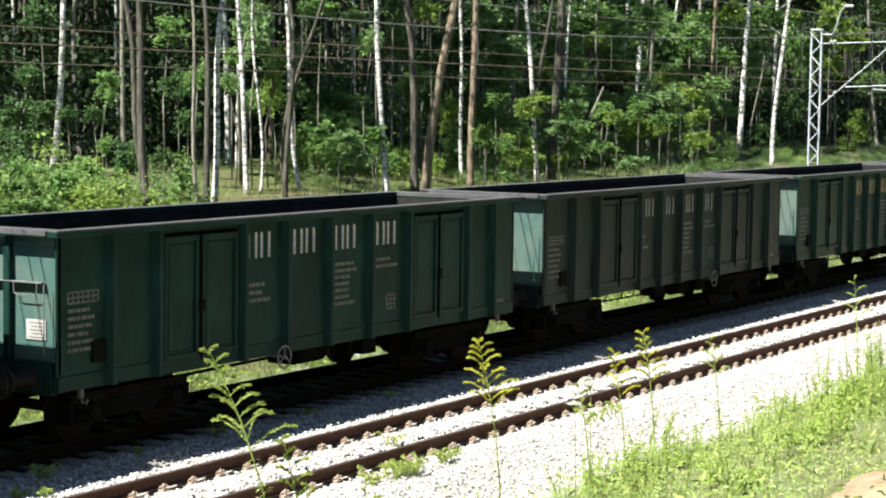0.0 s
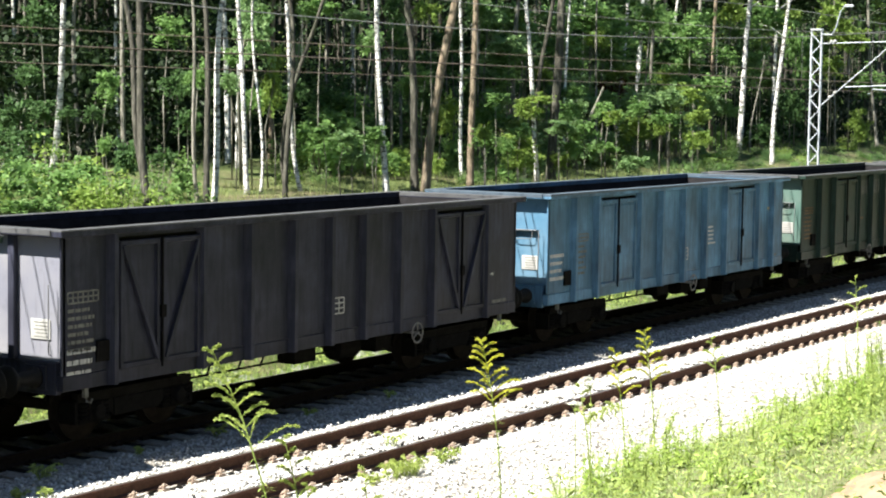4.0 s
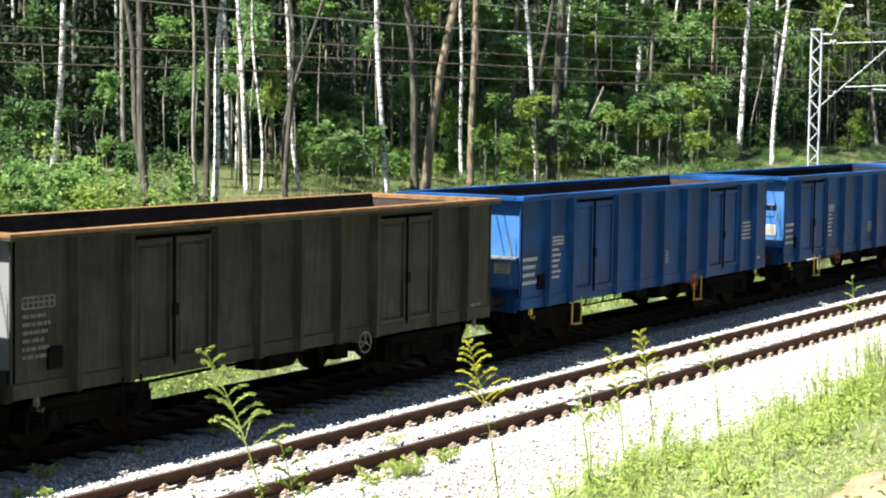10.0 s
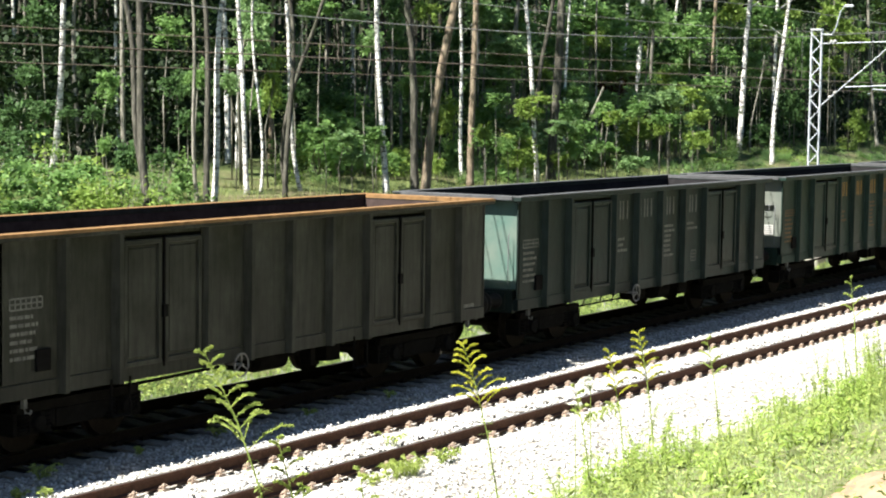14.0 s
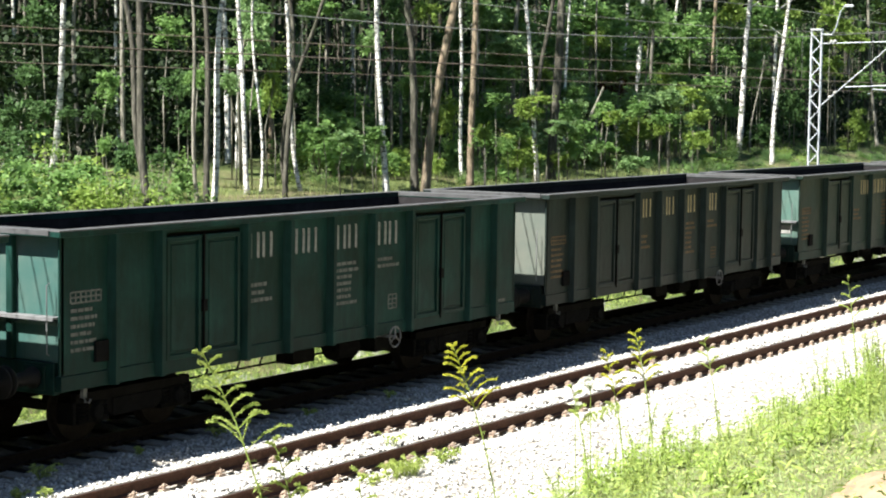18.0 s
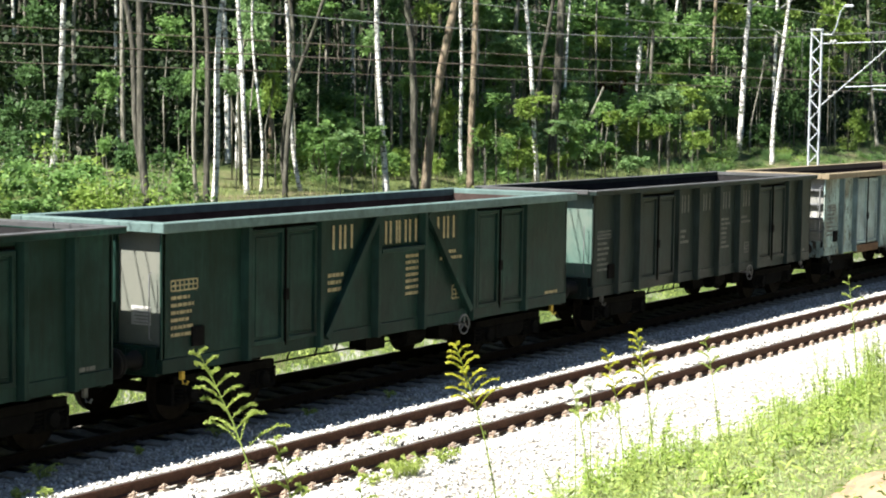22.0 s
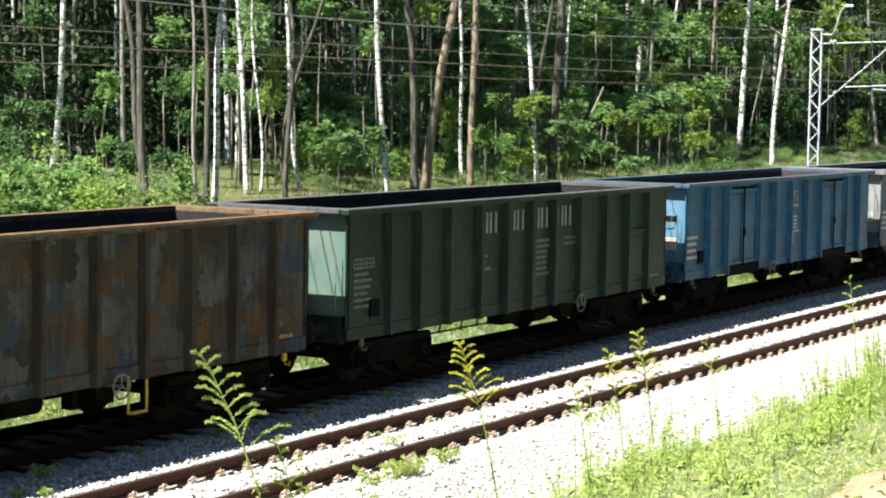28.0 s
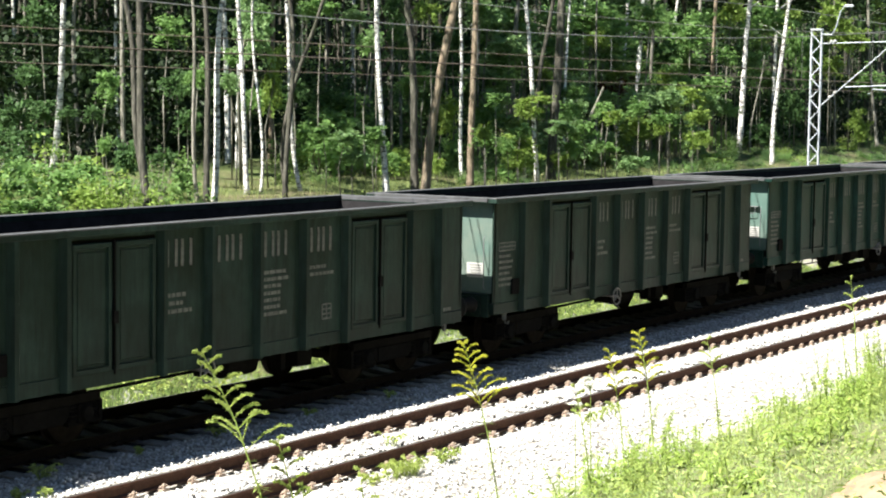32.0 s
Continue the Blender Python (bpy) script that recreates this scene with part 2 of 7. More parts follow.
# Gloss cut so these near-black colours, painted shade included, stay black.
for grimy in (BOGIE, WHEELM, SHADERAIL, SHADEBED, LINING, LINING_PINK):
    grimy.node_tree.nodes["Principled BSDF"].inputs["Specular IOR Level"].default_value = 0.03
BIRCH = birch_mat()
DARKBARK = bark_mat("oak_bark", (0.074, 0.07, 0.056), (0.19, 0.178, 0.146))
# Bark for trees far in, darkened to carry the wood's shade.
SHADEBARK = bark_mat("deep_wood_shade_bark", (0.06, 0.056, 0.046), (0.13, 0.12, 0.1))
GREYBARK = bark_mat("grey_bark", (0.2, 0.19, 0.155), (0.4, 0.38, 0.32))
PINEBARK = bark_mat("pine_bark", (0.21, 0.165, 0.115), (0.4, 0.325, 0.235))
LEAF = leaf_mat("leaf_green", (0.016, 0.042, 0.013), (0.21, 0.33, 0.1), 0.38, 0.32)
# Near-black leaf: the shade inside the wood put into its colour.
LEAFDK = leaf_mat("leaf_deep_shade", (0.005, 0.013, 0.004), (0.026, 0.052, 0.014), 0.15)
LEAFYL = leaf_mat("leaf_yellowgreen", (0.06, 0.12, 0.022), (0.27, 0.37, 0.085), 0.4)
LEAFSUN = leaf_mat("leaf_sunlit", (0.042, 0.098, 0.026), (0.22, 0.36, 0.115), 0.45)
LEAFMID = leaf_mat("leaf_mid", (0.015, 0.04, 0.013), (0.1, 0.185, 0.062), 0.35)
LEAFMINT = leaf_mat("leaf_pale", (0.06, 0.125, 0.045), (0.27, 0.4, 0.17), 0.42)
LEAFRED = leaf_mat("leaf_withered", (0.03, 0.016, 0.009), (0.1, 0.055, 0.03), 0.25)
GRASS = leaf_mat("grass_blade", (0.05, 0.11, 0.022), (0.2, 0.28, 0.08))
NEARGRASS = leaf_mat("grass_near", (0.13, 0.21, 0.07), (0.42, 0.5, 0.25))
GRASSDRY = leaf_mat("grass_pale", (0.11, 0.17, 0.04), (0.38, 0.42, 0.17))
WEED = leaf_mat("weed_leaf", (0.065, 0.13, 0.025), (0.38, 0.45, 0.13))
LOWWEED = leaf_mat("low_weed_leaf", (0.085, 0.165, 0.04), (0.43, 0.51, 0.2))
GOLDGREEN = leaf_mat("goldenrod_bud", (0.14, 0.21, 0.045), (0.38, 0.44, 0.12), 0.3)
GOLD = leaf_mat("goldenrod_bloom", (0.2, 0.26, 0.03), (0.5, 0.48, 0.06), 0.3)
PETAL = leaf_mat("white_petal", (0.55, 0.55, 0.45), (0.75, 0.74, 0.66), 0.3)
SAND = plain("sandy_earth", (0.32, 0.225, 0.14), 0.95, 0, 0.4, 7.0, 0.9)
# Near-black sheet colour that paints the wood's unlit depth.
WOODSHADE = plain("far_woods", (0.006, 0.01, 0.005), 1.0, 0, 0.6, 0.8, 0.6)


# ---- mesh tools ----
class Geo:
    """Collects corners and faces for one mesh."""

    def __init__(self):
        self.v, self.f = [], []

    def add(self, verts, faces):
        k = len(self.v)
        self.v += [tuple(p) for p in verts]
        self.f += [tuple(i + k for i in f) for f in faces]
        return self

    def box(self, x0, x1, y0, y1, z0, z1):
        return self.add([(x0, y0, z0), (x1, y0, z0), (x1, y1, z0), (x0, y1, z0), (x0, y0, z1), (x1, y0, z1), (x1, y1, z1), (x0, y1, z1)],
                        [(0, 3, 2, 1), (4, 5, 6, 7), (0, 1, 5, 4), (1, 2, 6, 5), (2, 3, 7, 6), (3, 0, 4, 7)])

    def tube(self, points, radii, n=8, cap=True):
        """A round bar through points with a radius at each."""
        pts = [Vector(p) for p in points]
        k = len(self.v)
        for i, p in enumerate(pts):
            d = (pts[min(i + 1, len(pts) - 1)] - pts[max(i - 1, 0)]).normalized()
            a = d.orthogonal().normalized() if abs(d.z) < 0.9 else Vector((1, 0, 0)).cross(d).normalized()
            c = d.cross(a)
            r = radii[i] if isinstance(radii, (list, tuple)) else radii
            self.v += [tuple(p + (a * math.cos(6.2832 * j / n) + c * math.sin(6.2832 * j / n)) * r) for j in range(n)]
        for i in range(len(pts) - 1):
            for j in range(n):
                self.f.append((k + i * n + j, k + i * n + (j + 1) % n, k + (i + 1) * n + (j + 1) % n, k + (i + 1) * n + j))
        if cap:
            self.f.append(tuple(k + j for j in range(n))[::-1])
            self.f.append(tuple(k + (len(pts) - 1) * n + j for j in range(n)))
        return self

    def lathe(self, profile, n=24, axis="y", at=(0, 0, 0)):
        """Turns (along, radius) pairs round an axis."""
        k = len(self.v)
        for u, r in profile:
            for j in range(n):
                c, s = r * math.cos(6.2832 * j / n), r * math.sin(6.2832 * j / n)
                p = {"y": (c, u, s), "x": (u, c, s), "z": (c, s, u)}[axis]
                self.v.append((p[0] + at[0], p[1] + at[1], p[2] + at[2]))
        for i in range(len(profile) - 1):
            for j in range(n):
                self.f.append((k + i * n + j, k + i * n + (j + 1) % n, k + (i + 1) * n + (j + 1) % n, k + (i + 1) * n + j))
        self.f.append(tuple(k + j for j in range(n))[::-1])
        self.f.append(tuple(k + (len(profile) - 1) * n + j for j in range(n)))
        return self

    def prism(self, outline, x0, x1):
        """An outline in (y, z) drawn out along x."""
        n = len(outline)
        return self.add([(x0, y, z) for y, z in outline] + [(x1, y, z) for y, z in outline],
                        [tuple(range(n)), tuple(range(2 * n - 1, n - 1, -1))] + [(i, i + n, (i + 1) % n + n, (i + 1) % n) for i in range(n)])

    def plate(self, outline, y0, y1):
        """An outline in (x, z) drawn out along y."""
        n = len(outline)
        return self.add([(x, y0, z) for x, z in outline] + [(x, y1, z) for x, z in outline],
                        [tuple(range(n)), tuple(range(2 * n - 1, n - 1, -1))] + [(i, i + n, (i + 1) % n + n, (i + 1) % n) for i in range(n)])

    def mesh(self, name, material=None, bevel=0.0, smooth=False):
        me = bpy.data.meshes.new(name)
        me.from_pydata(self.v, [], self.f)
        bm = bmesh.new()
        bm.from_mesh(me)
        if len(self.f) < 4000:
            bmesh.ops.recalc_face_normals(bm, faces=bm.faces)
        if bevel:
            es = [e for e in bm.edges if len(e.link_faces) == 2 and e.calc_face_angle(0) > 0.6]
            bmesh.ops.bevel(bm, geom=es, offset=bevel, segments=1, affect="EDGES", clamp_overlap=True)
        if smooth:
            for f in bm.faces:
                f.smooth = len(f.verts) < 6
        bm.to_mesh(me)
        bm.free()
        me.materials.append(material)
        return me


def part(name, me, material, parent, label="", at=None):
    """One mesh object under a thing or under a part; meshes may be shared."""
    ob = new(name, me)
    if material:
        ob.material_slots[0].link = "OBJECT"
        ob.material_slots[0].material = material
    if at:
        ob.location = at
    ob.parent = parent
    if label:
        ob["label"] = label
    return ob


def thing(name, label, category, group="", kind="", at=(0, 0, 0)):
    ob = new(name)
    ob.location = at
    ob.empty_display_size = 0.3
    return tagged(ob, label, category, group, kind)


MESHES = {}


def cached(key, make):
    if key not in MESHES:
        MESHES[key] = make()
    return MESHES[key]


rng = np.random.default_rng(7)


def cloud(name, corners, material, per=4):
    """A mesh of many loose little faces from an array (n * per, 3)."""
    me = bpy.data.meshes.new(name)
    n = len(corners) // per
    me.vertices.add(len(corners))
    me.vertices.foreach_set("co", np.asarray(corners, np.float32).ravel())
    me.loops.add(n * per)
    me.loops.foreach_set("vertex_index", np.arange(n * per, dtype=np.int32))
    me.polygons.add(n)
    me.polygons.foreach_set("loop_start", np.arange(0, n * per, per, dtype=np.int32))
    me.update(calc_edges=True)
    me.materials.append(material)
    return me


def leaves_at(centres, size, flat=0.3, thin=0.55):
    """Diamond leaves at the given centres, turned at random."""
    n = len(centres)
    a = rng.normal(size=(n, 3))
    a[:, 2] *= flat + 0.4
    a /= np.linalg.norm(a, axis=1)[:, None]
    b = np.cross(a, rng.normal(size=(n, 3)))
    b /= np.linalg.norm(b, axis=1)[:, None] + 1e-9
    s = size * rng.uniform(0.6, 1.35, (n, 1))
    return np.stack([centres - a * s, centres + b * s * thin, centres + a * s, centres - b * s * thin], 1).reshape(-1, 3)


# ---- ground ----
PROFILE_Y = (-420, -60, -19, -16, -13, -10, -8, -6.6, 2.5, 4, 8, 10, 14, 20, 30, 60, 420)
PROFILE_Z = (6, 4.0, 3.3, 2.8, 1.8, 0.65, -0.1, -0.55, -0.55, 0.1, 1.9, 2.3, 2.6, 2.9, 3.1, 3.5, 8)


def lie(x, y):
    """Height of the earth at a place."""
    z = float(np.interp(y, PROFILE_Y, PROFILE_Z))
    k = min(1.0, max(0.0, (abs(y + 2.05) - 4.6) / 3))
    return z + k * (0.16 * noise.noise(Vector((x * 0.23, y * 0.31, 0))) + 0.05 * noise.noise(Vector((x * 1.1, y * 1.3, 3))))


def build_ground():
    ys = [-420, -250, -140, -80, -50, -35, -26] + list(np.arange(-22, 26, 0.6)) + [30, 36, 44, 55, 70, 100, 160, 260, 420]
    xs = [-420, -250, -150, -90, -50, -25] + list(np.arange(-10, 112, 1.0)) + [120, 135, 160, 200, 260, 340, 440, 560, 700, 900]
    g = Geo()
    g.v = [(x, y, lie(x, y)) for x in xs for y in ys]
    n = len(ys)
    g.f = [(i * n + j, (i + 1) * n + j, (i + 1) * n + j + 1, i * n + j + 1) for i in range(len(xs) - 1) for j in range(n - 1)]
    ob = new("ground", g.mesh("ground", GROUND, smooth=True))
    tagged(ob, "grassy earth of a shallow railway cutting with low banks", "ground", kind="structure")


build_ground()

# ---- the two tracks ----
RAIL_PROFILE = ((-0.07, -0.17), (0.07, -0.17), (0.07, -0.158), (0.012, -0.14), (0.01, -0.045), (0.036, -0.03), (0.036, -0.008), (0.028, 0.0),
                (-0.028, 0.0), (-0.036, -0.008), (-0.036, -0.03), (-0.01, -0.045), (-0.012, -0.14), (-0.07, -0.158))


def track(number, y, label):
    root = thing("track_%d" % number, label, "railway track", kind="structure", at=(0, y, 0))
    bed = Geo().prism([(-2.75, -0.6), (-1.75, -0.235), (-0.9, -0.235), (0.9, -0.235), (1.75, -0.235), (2.75, -0.6)], -300, 800)
    part("ballast_bed", bed.mesh("ballast_bed", BALLAST if number == 2 else DIMBED), None, root, "crushed stone ballast")
    # Black strip that paints the train's shade between the rails.
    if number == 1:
        part("shade_strip", Geo().prism([(-1.02, -0.24), (-1.02, -0.23), (1.16, -0.23), (1.16, -0.24)], -300, 800).mesh("shade_strip", SHADEBED), None, root, "black strip painting the train's shade on the ballast")
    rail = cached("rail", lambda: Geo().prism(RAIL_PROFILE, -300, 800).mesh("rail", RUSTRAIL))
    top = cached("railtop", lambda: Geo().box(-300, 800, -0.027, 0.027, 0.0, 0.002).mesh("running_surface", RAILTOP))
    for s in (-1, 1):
        r = part("rail", rail, RUSTRAIL if number == 2 else SHADERAIL, root, "rust-brown steel rail", at=(0, s * 0.7535, 0))
        # Track 1 rail top coloured dark, as the train shades it.
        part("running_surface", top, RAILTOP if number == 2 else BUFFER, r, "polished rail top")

    def sleeper_mesh():
        return Geo().prism([(-1.3, -0.36), (-1.3, -0.23), (-1.24, -0.215), (-0.45, -0.2), (-0.25, -0.235), (0.25, -0.235), (0.45, -0.2), (1.24, -0.215), (1.3, -0.23), (1.3, -0.36)], -0.13, 0.13).mesh("sleeper", CONCRETE, 0.012)

    def clip_mesh():
        g = Geo().box(-0.075, 0.075, -0.055, 0.04, -0.2, -0.172)
        for s in (-1, 1):
            g.tube([(s * 0.05, 0.03, -0.165), (s * 0.055, -0.02, -0.135), (s * 0.03, -0.045, -0.125), (s * 0.008, -0.02, -0.13), (s * 0.008, 0.04, -0.15)], 0.012, 6)
        return g.tube([(0, -0.02, -0.172), (0, -0.02, -0.105)], 0.02, 6).mesh("rail_fastening", CLIP)

    sl, cl = cached("sleeper", sleeper_mesh), cached("clip", clip_mesh)
    x0 = 20.98 + (0.0 if number == 2 else 0.27)
    near = [x0 + 0.6 * k for k in range(-22, 92)]
    for x in near:
        part("sleeper", sl, CONCRETE if number == 2 else SHADESLEEPER, root, at=(x, 0, 0 if number == 2 else 0.02))
        for ry, turn in ((0.7535, -1), (-0.7535, -1)):
            if number == 2:
                part("rail_fastening", cl, None, root, at=(x, ry - 0.09, 0))
    far = Geo()
    for k in list(range(-500, -22)) + list(range(92, 1280)):
        x = x0 + 0.6 * k
        far.box(x - 0.13, x + 0.13, -1.3, 1.3, -0.36, -0.22)
    tagged(part("distant_sleepers", far.mesh("distant_sleepers", CONCRETE), None, root, "concrete sleepers of the further track"), kind="stuff")
    rest = Geo()
    for x in near:
        for ry in (0.7535, -0.7535):
            sides = (0.09,) if number == 2 else (-0.09, 0.09)
            for s in sides:
                rest.box(x - 0.07, x + 0.07, ry + s - 0.045, ry + s + 0.045, -0.2, -0.14)
                rest.tube([(x, ry + s, -0.14), (x, ry + s, -0.11)], 0.02, 6)
    tagged(part("inner_fastenings", rest.mesh("inner_fastenings", CLIP if number == 2 else SHADERAIL), None, root, "small rusty rail clips"), kind="stuff")
    return root


track(1, 0.0, "shaded ballasted railway track under the freight train")
track(2, -4.06, "sunlit ballasted railway track with concrete sleepers and rusty rails")


def build_stones():
    """Loose ballast stones, each a small uneven polyhedron."""
    phi = 1.618
    ico = np.array([(-1, phi, 0), (1, phi, 0), (-1, -phi, 0), (1, -phi, 0), (0, -1, phi), (0, 1, phi), (0, -1, -phi), (0, 1, -phi), (phi, 0, -1), (phi, 0, 1), (-phi, 0, -1), (-phi, 0, 1)]) / 1.9
    tri = np.array([(0, 11, 5), (0, 5, 1), (0, 1, 7), (0, 7, 10), (0, 10, 11), (1, 5, 9), (5, 11, 4), (11, 10, 2), (10, 7, 6), (7, 1, 8), (3, 9, 4), (3, 4, 2), (3, 2, 6), (3, 6, 8), (3, 8, 9), (4, 9, 5), (2, 4, 11), (6, 2, 10), (8, 6, 7), (9, 8, 1)])
    n = 56000
    x = 13 + 47 * rng.random(n) ** 1.5
    y = rng.uniform(-7.2, -1.15, n)
    u = np.abs(np.where(y > -2.03, y, y + 4.06))
    z = np.where(u < 1.75, -0.235, np.maximum(-0.235 - (u - 1.75) * 0.365, -0.42)) + rng.uniform(-0.01, 0.03, n)
    rail_gap = np.minimum(np.abs(u - 0.7535), 9)
    keep = (rail_gap > 0.1) & (y < -1.28)
    x, y, z = x[keep], y[keep], z[keep]
    # Stones on the train's shaded side get a darker copy of the colour.
    in_shade = y > -2.0 + 0.12 * np.sin(x * 2.1) + rng.normal(0, 0.12, len(x))
    for side, material, label in ((in_shade, DIMSTONE, "grey ballast stones darkened for the train's shade"), (~in_shade, STONE, "loose pale grey crushed ballast stones between the rails")):
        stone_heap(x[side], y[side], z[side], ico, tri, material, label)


def stone_heap(x, y, z, ico, tri, material, label):
    n = len(x)
    size = rng.uniform(0.013, 0.03, (n, 1, 1)) * rng.uniform(0.65, 1.3, (n, 1, 3))
    pts = ico[None] * rng.uniform(0.75, 1.2, (n, 12, 1)) * size
    a = rng.uniform(0, 6.28, n)
    c, s = np.cos(a)[:, None], np.sin(a)[:, None]
    px, py = pts[..., 0] * c - pts[..., 1] * s, pts[..., 0] * s + pts[..., 1] * c
    co = np.stack([px + x[:, None], py + y[:, None], pts[..., 2] + z[:, None]], -1).reshape(-1, 3)
    idx = (tri[None] + 12 * np.arange(n)[:, None, None]).reshape(-1)
    me = bpy.data.meshes.new("ballast_stones")
    me.vertices.add(len(co))
    me.vertices.foreach_set("co", co.astype(np.float32).ravel())
    me.loops.add(len(idx))
    me.loops.foreach_set("vertex_index", idx.astype(np.int32))
    me.polygons.add(len(idx) // 3)
    me.polygons.foreach_set("loop_start", np.arange(0, len(idx), 3, dtype=np.int32))
    me.update(calc_edges=True)
    me.materials.append(material)
    tagged(new("ballast_stones", me), label, "ballast", kind="stuff")


build_stones()

# ---- wagons ----
LENGTH, HALF = 12.84, 1.46
SKIN = 1.335
TOP, FOOT = 3.08, 0.85
# ribs, door leaves (left, right, style), extras by body type
LAYOUT = {
    "A": dict(ribs=(1.12, 2.13, 4.18, 5.31, 6.52, 7.75, 8.95, 10.97, 11.95), doors=((2.23, 3.04), (3.12, 3.99), (9.07, 9.88), (9.96, 10.8)), style="panel"),
    "A3": dict(ribs=(1.27, 2.38, 4.38, 5.46, 6.54, 7.67, 8.77, 10.75, 11.83), doors=((2.46, 3.3), (3.37, 4.22), (8.86, 9.69), (9.76, 10.58)), style="triple"),
    "A4": dict(ribs=(1.27, 2.38, 4.38, 5.46, 6.54, 7.67, 8.77, 10.75, 11.83), doors=((2.46, 3.3), (3.37, 4.22), (8.86, 9.69), (9.76, 10.58)), style="panel"),
    "A2": dict(ribs=(1.27, 3.26, 4.26, 5.37, 6.4, 7.51, 8.67, 9.76, 11.7), doors=((1.37, 2.19), (2.27, 3.12), (9.88, 10.7), (10.78, 11.57)), style="panel"),
    "B": dict(ribs=(2.05, 4.0, 8.95, 10.97), doors=((2.13, 2.98), (3.04, 3.9), (9.07, 9.9), (9.97, 10.86)), style="panel"),
    "B3": dict(ribs=(2.05, 4.0, 8.95, 10.97), doors=((2.13, 2.98), (3.04, 3.9), (9.07, 9.9), (9.97, 10.86)), style="triple"),
    "C": dict(ribs=(1.06, 3.06, 4.24, 5.4, 6.44, 7.45, 8.55, 9.67, 11.59), doors=((1.18, 2.05), (2.12, 2.98), (9.76, 10.6), (10.67, 11.5)), style="braced"),
    "D": dict(ribs=(1.95, 2.99, 3.95, 5.62, 7.3, 8.95, 10.0, 10.92), doors=((2.04, 2.93), (3.05, 3.87), (9.04, 9.94), (10.06, 10.84)), style="panel"),
    "F": dict(ribs=(1.25, 2.36, 3.43, 4.39, 5.48, 6.57, 7.69, 8.73, 9.78, 10.85, 11.87), doors=(), style="panel", hatch=(2.48, 3.34)),
    "G": dict(ribs=(1.31, 2.28, 3.3, 4.42, 5.43, 6.41, 7.36, 8.47, 9.64, 10.74, 11.73), doors=(), style="panel", hatch=(10.84, 11.62)),
    "I": dict(ribs=(0.95, 2.98, 4.36, 5.78, 7.12, 8.5, 9.85, 11.2), doors=((1.05, 1.93), (2.01, 2.88)), style="panel"),
    "J": dict(ribs=(1.92, 3.95, 5.59, 7.19, 8.88, 10.93), doors=((2.02, 2.91), (2.96, 3.86), (8.97, 9.88), (9.94, 10.8)), style="panel"),
}


def rib_mesh():
    g = Geo()
    out = [(-0.11, -SKIN), (-0.06, -HALF + 0.005), (0.03, -HALF + 0.005), (0.05, -SKIN)]
    zs = ((FOOT + 0.0, 1.0), (2.985, 1.0))
    g.v = [(x, y, z) for z, _ in zs for x, y in out]
    g.f = [(0, 1, 5, 4), (1, 2, 6, 5), (2, 3, 7, 6), (0, 3, 2, 1), (4, 5, 6, 7)]
    return g.mesh("rib", None, 0.006)


def leaf_mesh(w, style):
    """A door leaf, left edge at x 0, facing -y: raised frame, sunk field."""
    z0, z1, y = 1.05, 2.87, -SKIN - 0.004
    rings = [(0.0, 0.0), (0.0, 0.062), (0.012, 0.07), (0.07, 0.07), (0.08, 0.03)]
    if style == "panel":
        rings += [(0.12, 0.03), (0.135, 0.044)]
    g = Geo()
    for inset, out in rings:
        g.v += [(inset, y - out, z0 + inset), (w - inset, y - out, z0 + inset), (w - inset, y - out, z1 - inset), (inset, y - out, z1 - inset)]
    for k in range(len(rings) - 1):
        a, b = 4 * k, 4 * k + 4
        g.f += [(a + i, a + (i + 1) % 4, b + (i + 1) % 4, b + i) for i in range(4)]
    n = 4 * len(rings)
    g.f += [(n - 4, n - 3, n - 2, n - 1), (3, 2, 1, 0)]
    return g.mesh("door", None)


def bar_mesh(w):
    return Geo().box(0.082, w - 0.082, -SKIN - 0.085, -SKIN - 0.0345, -0.04, 0.04).mesh("door_bar", None, 0.006)


def brace_mesh(x0, z0, x1, z1, w=0.05, y0=SKIN, y1=HALF - 0.005):
    d = Vector((x1 - x0, z1 - z0)).normalized()
    nx, nz = -d.y * w, d.x * w
    return Geo().plate([(x0 - nx, z0 - nz), (x1 - nx, z1 - nz), (x1 + nx, z1 + nz), (x0 + nx, z0 + nz)], -y1, -y0 - 0.003).mesh("brace", None, 0.005)


def skin_mesh():
    g = Geo().box(0.07, LENGTH - 0.07, -SKIN, -SKIN + 0.03, FOOT + 0.22, 2.985)
    return g.mesh("side_wall", None)


def sill_mesh():
    return Geo().box(0.05, LENGTH - 0.05, -SKIN - 0.018, -SKIN + 0.1, FOOT, FOOT + 0.216).mesh("side_sill", None, 0.008)


def rim_mesh(h, w):
    g = Geo()
    y = HALF + w
    g.box(-0.11, LENGTH + 0.11, -y, -SKIN + 0.06, TOP - h, TOP)
    g.box(-0.11, LENGTH + 0.11, SKIN - 0.06, y, TOP - h, TOP)
    g.box(-0.114, 0.16, -SKIN + 0.064, SKIN - 0.064, TOP - h, TOP - 0.003)
    g.box(LENGTH - 0.16, LENGTH + 0.114, -SKIN + 0.064, SKIN - 0.064, TOP - h, TOP - 0.003)
    return g.mesh("top_rim", None, 0.012)


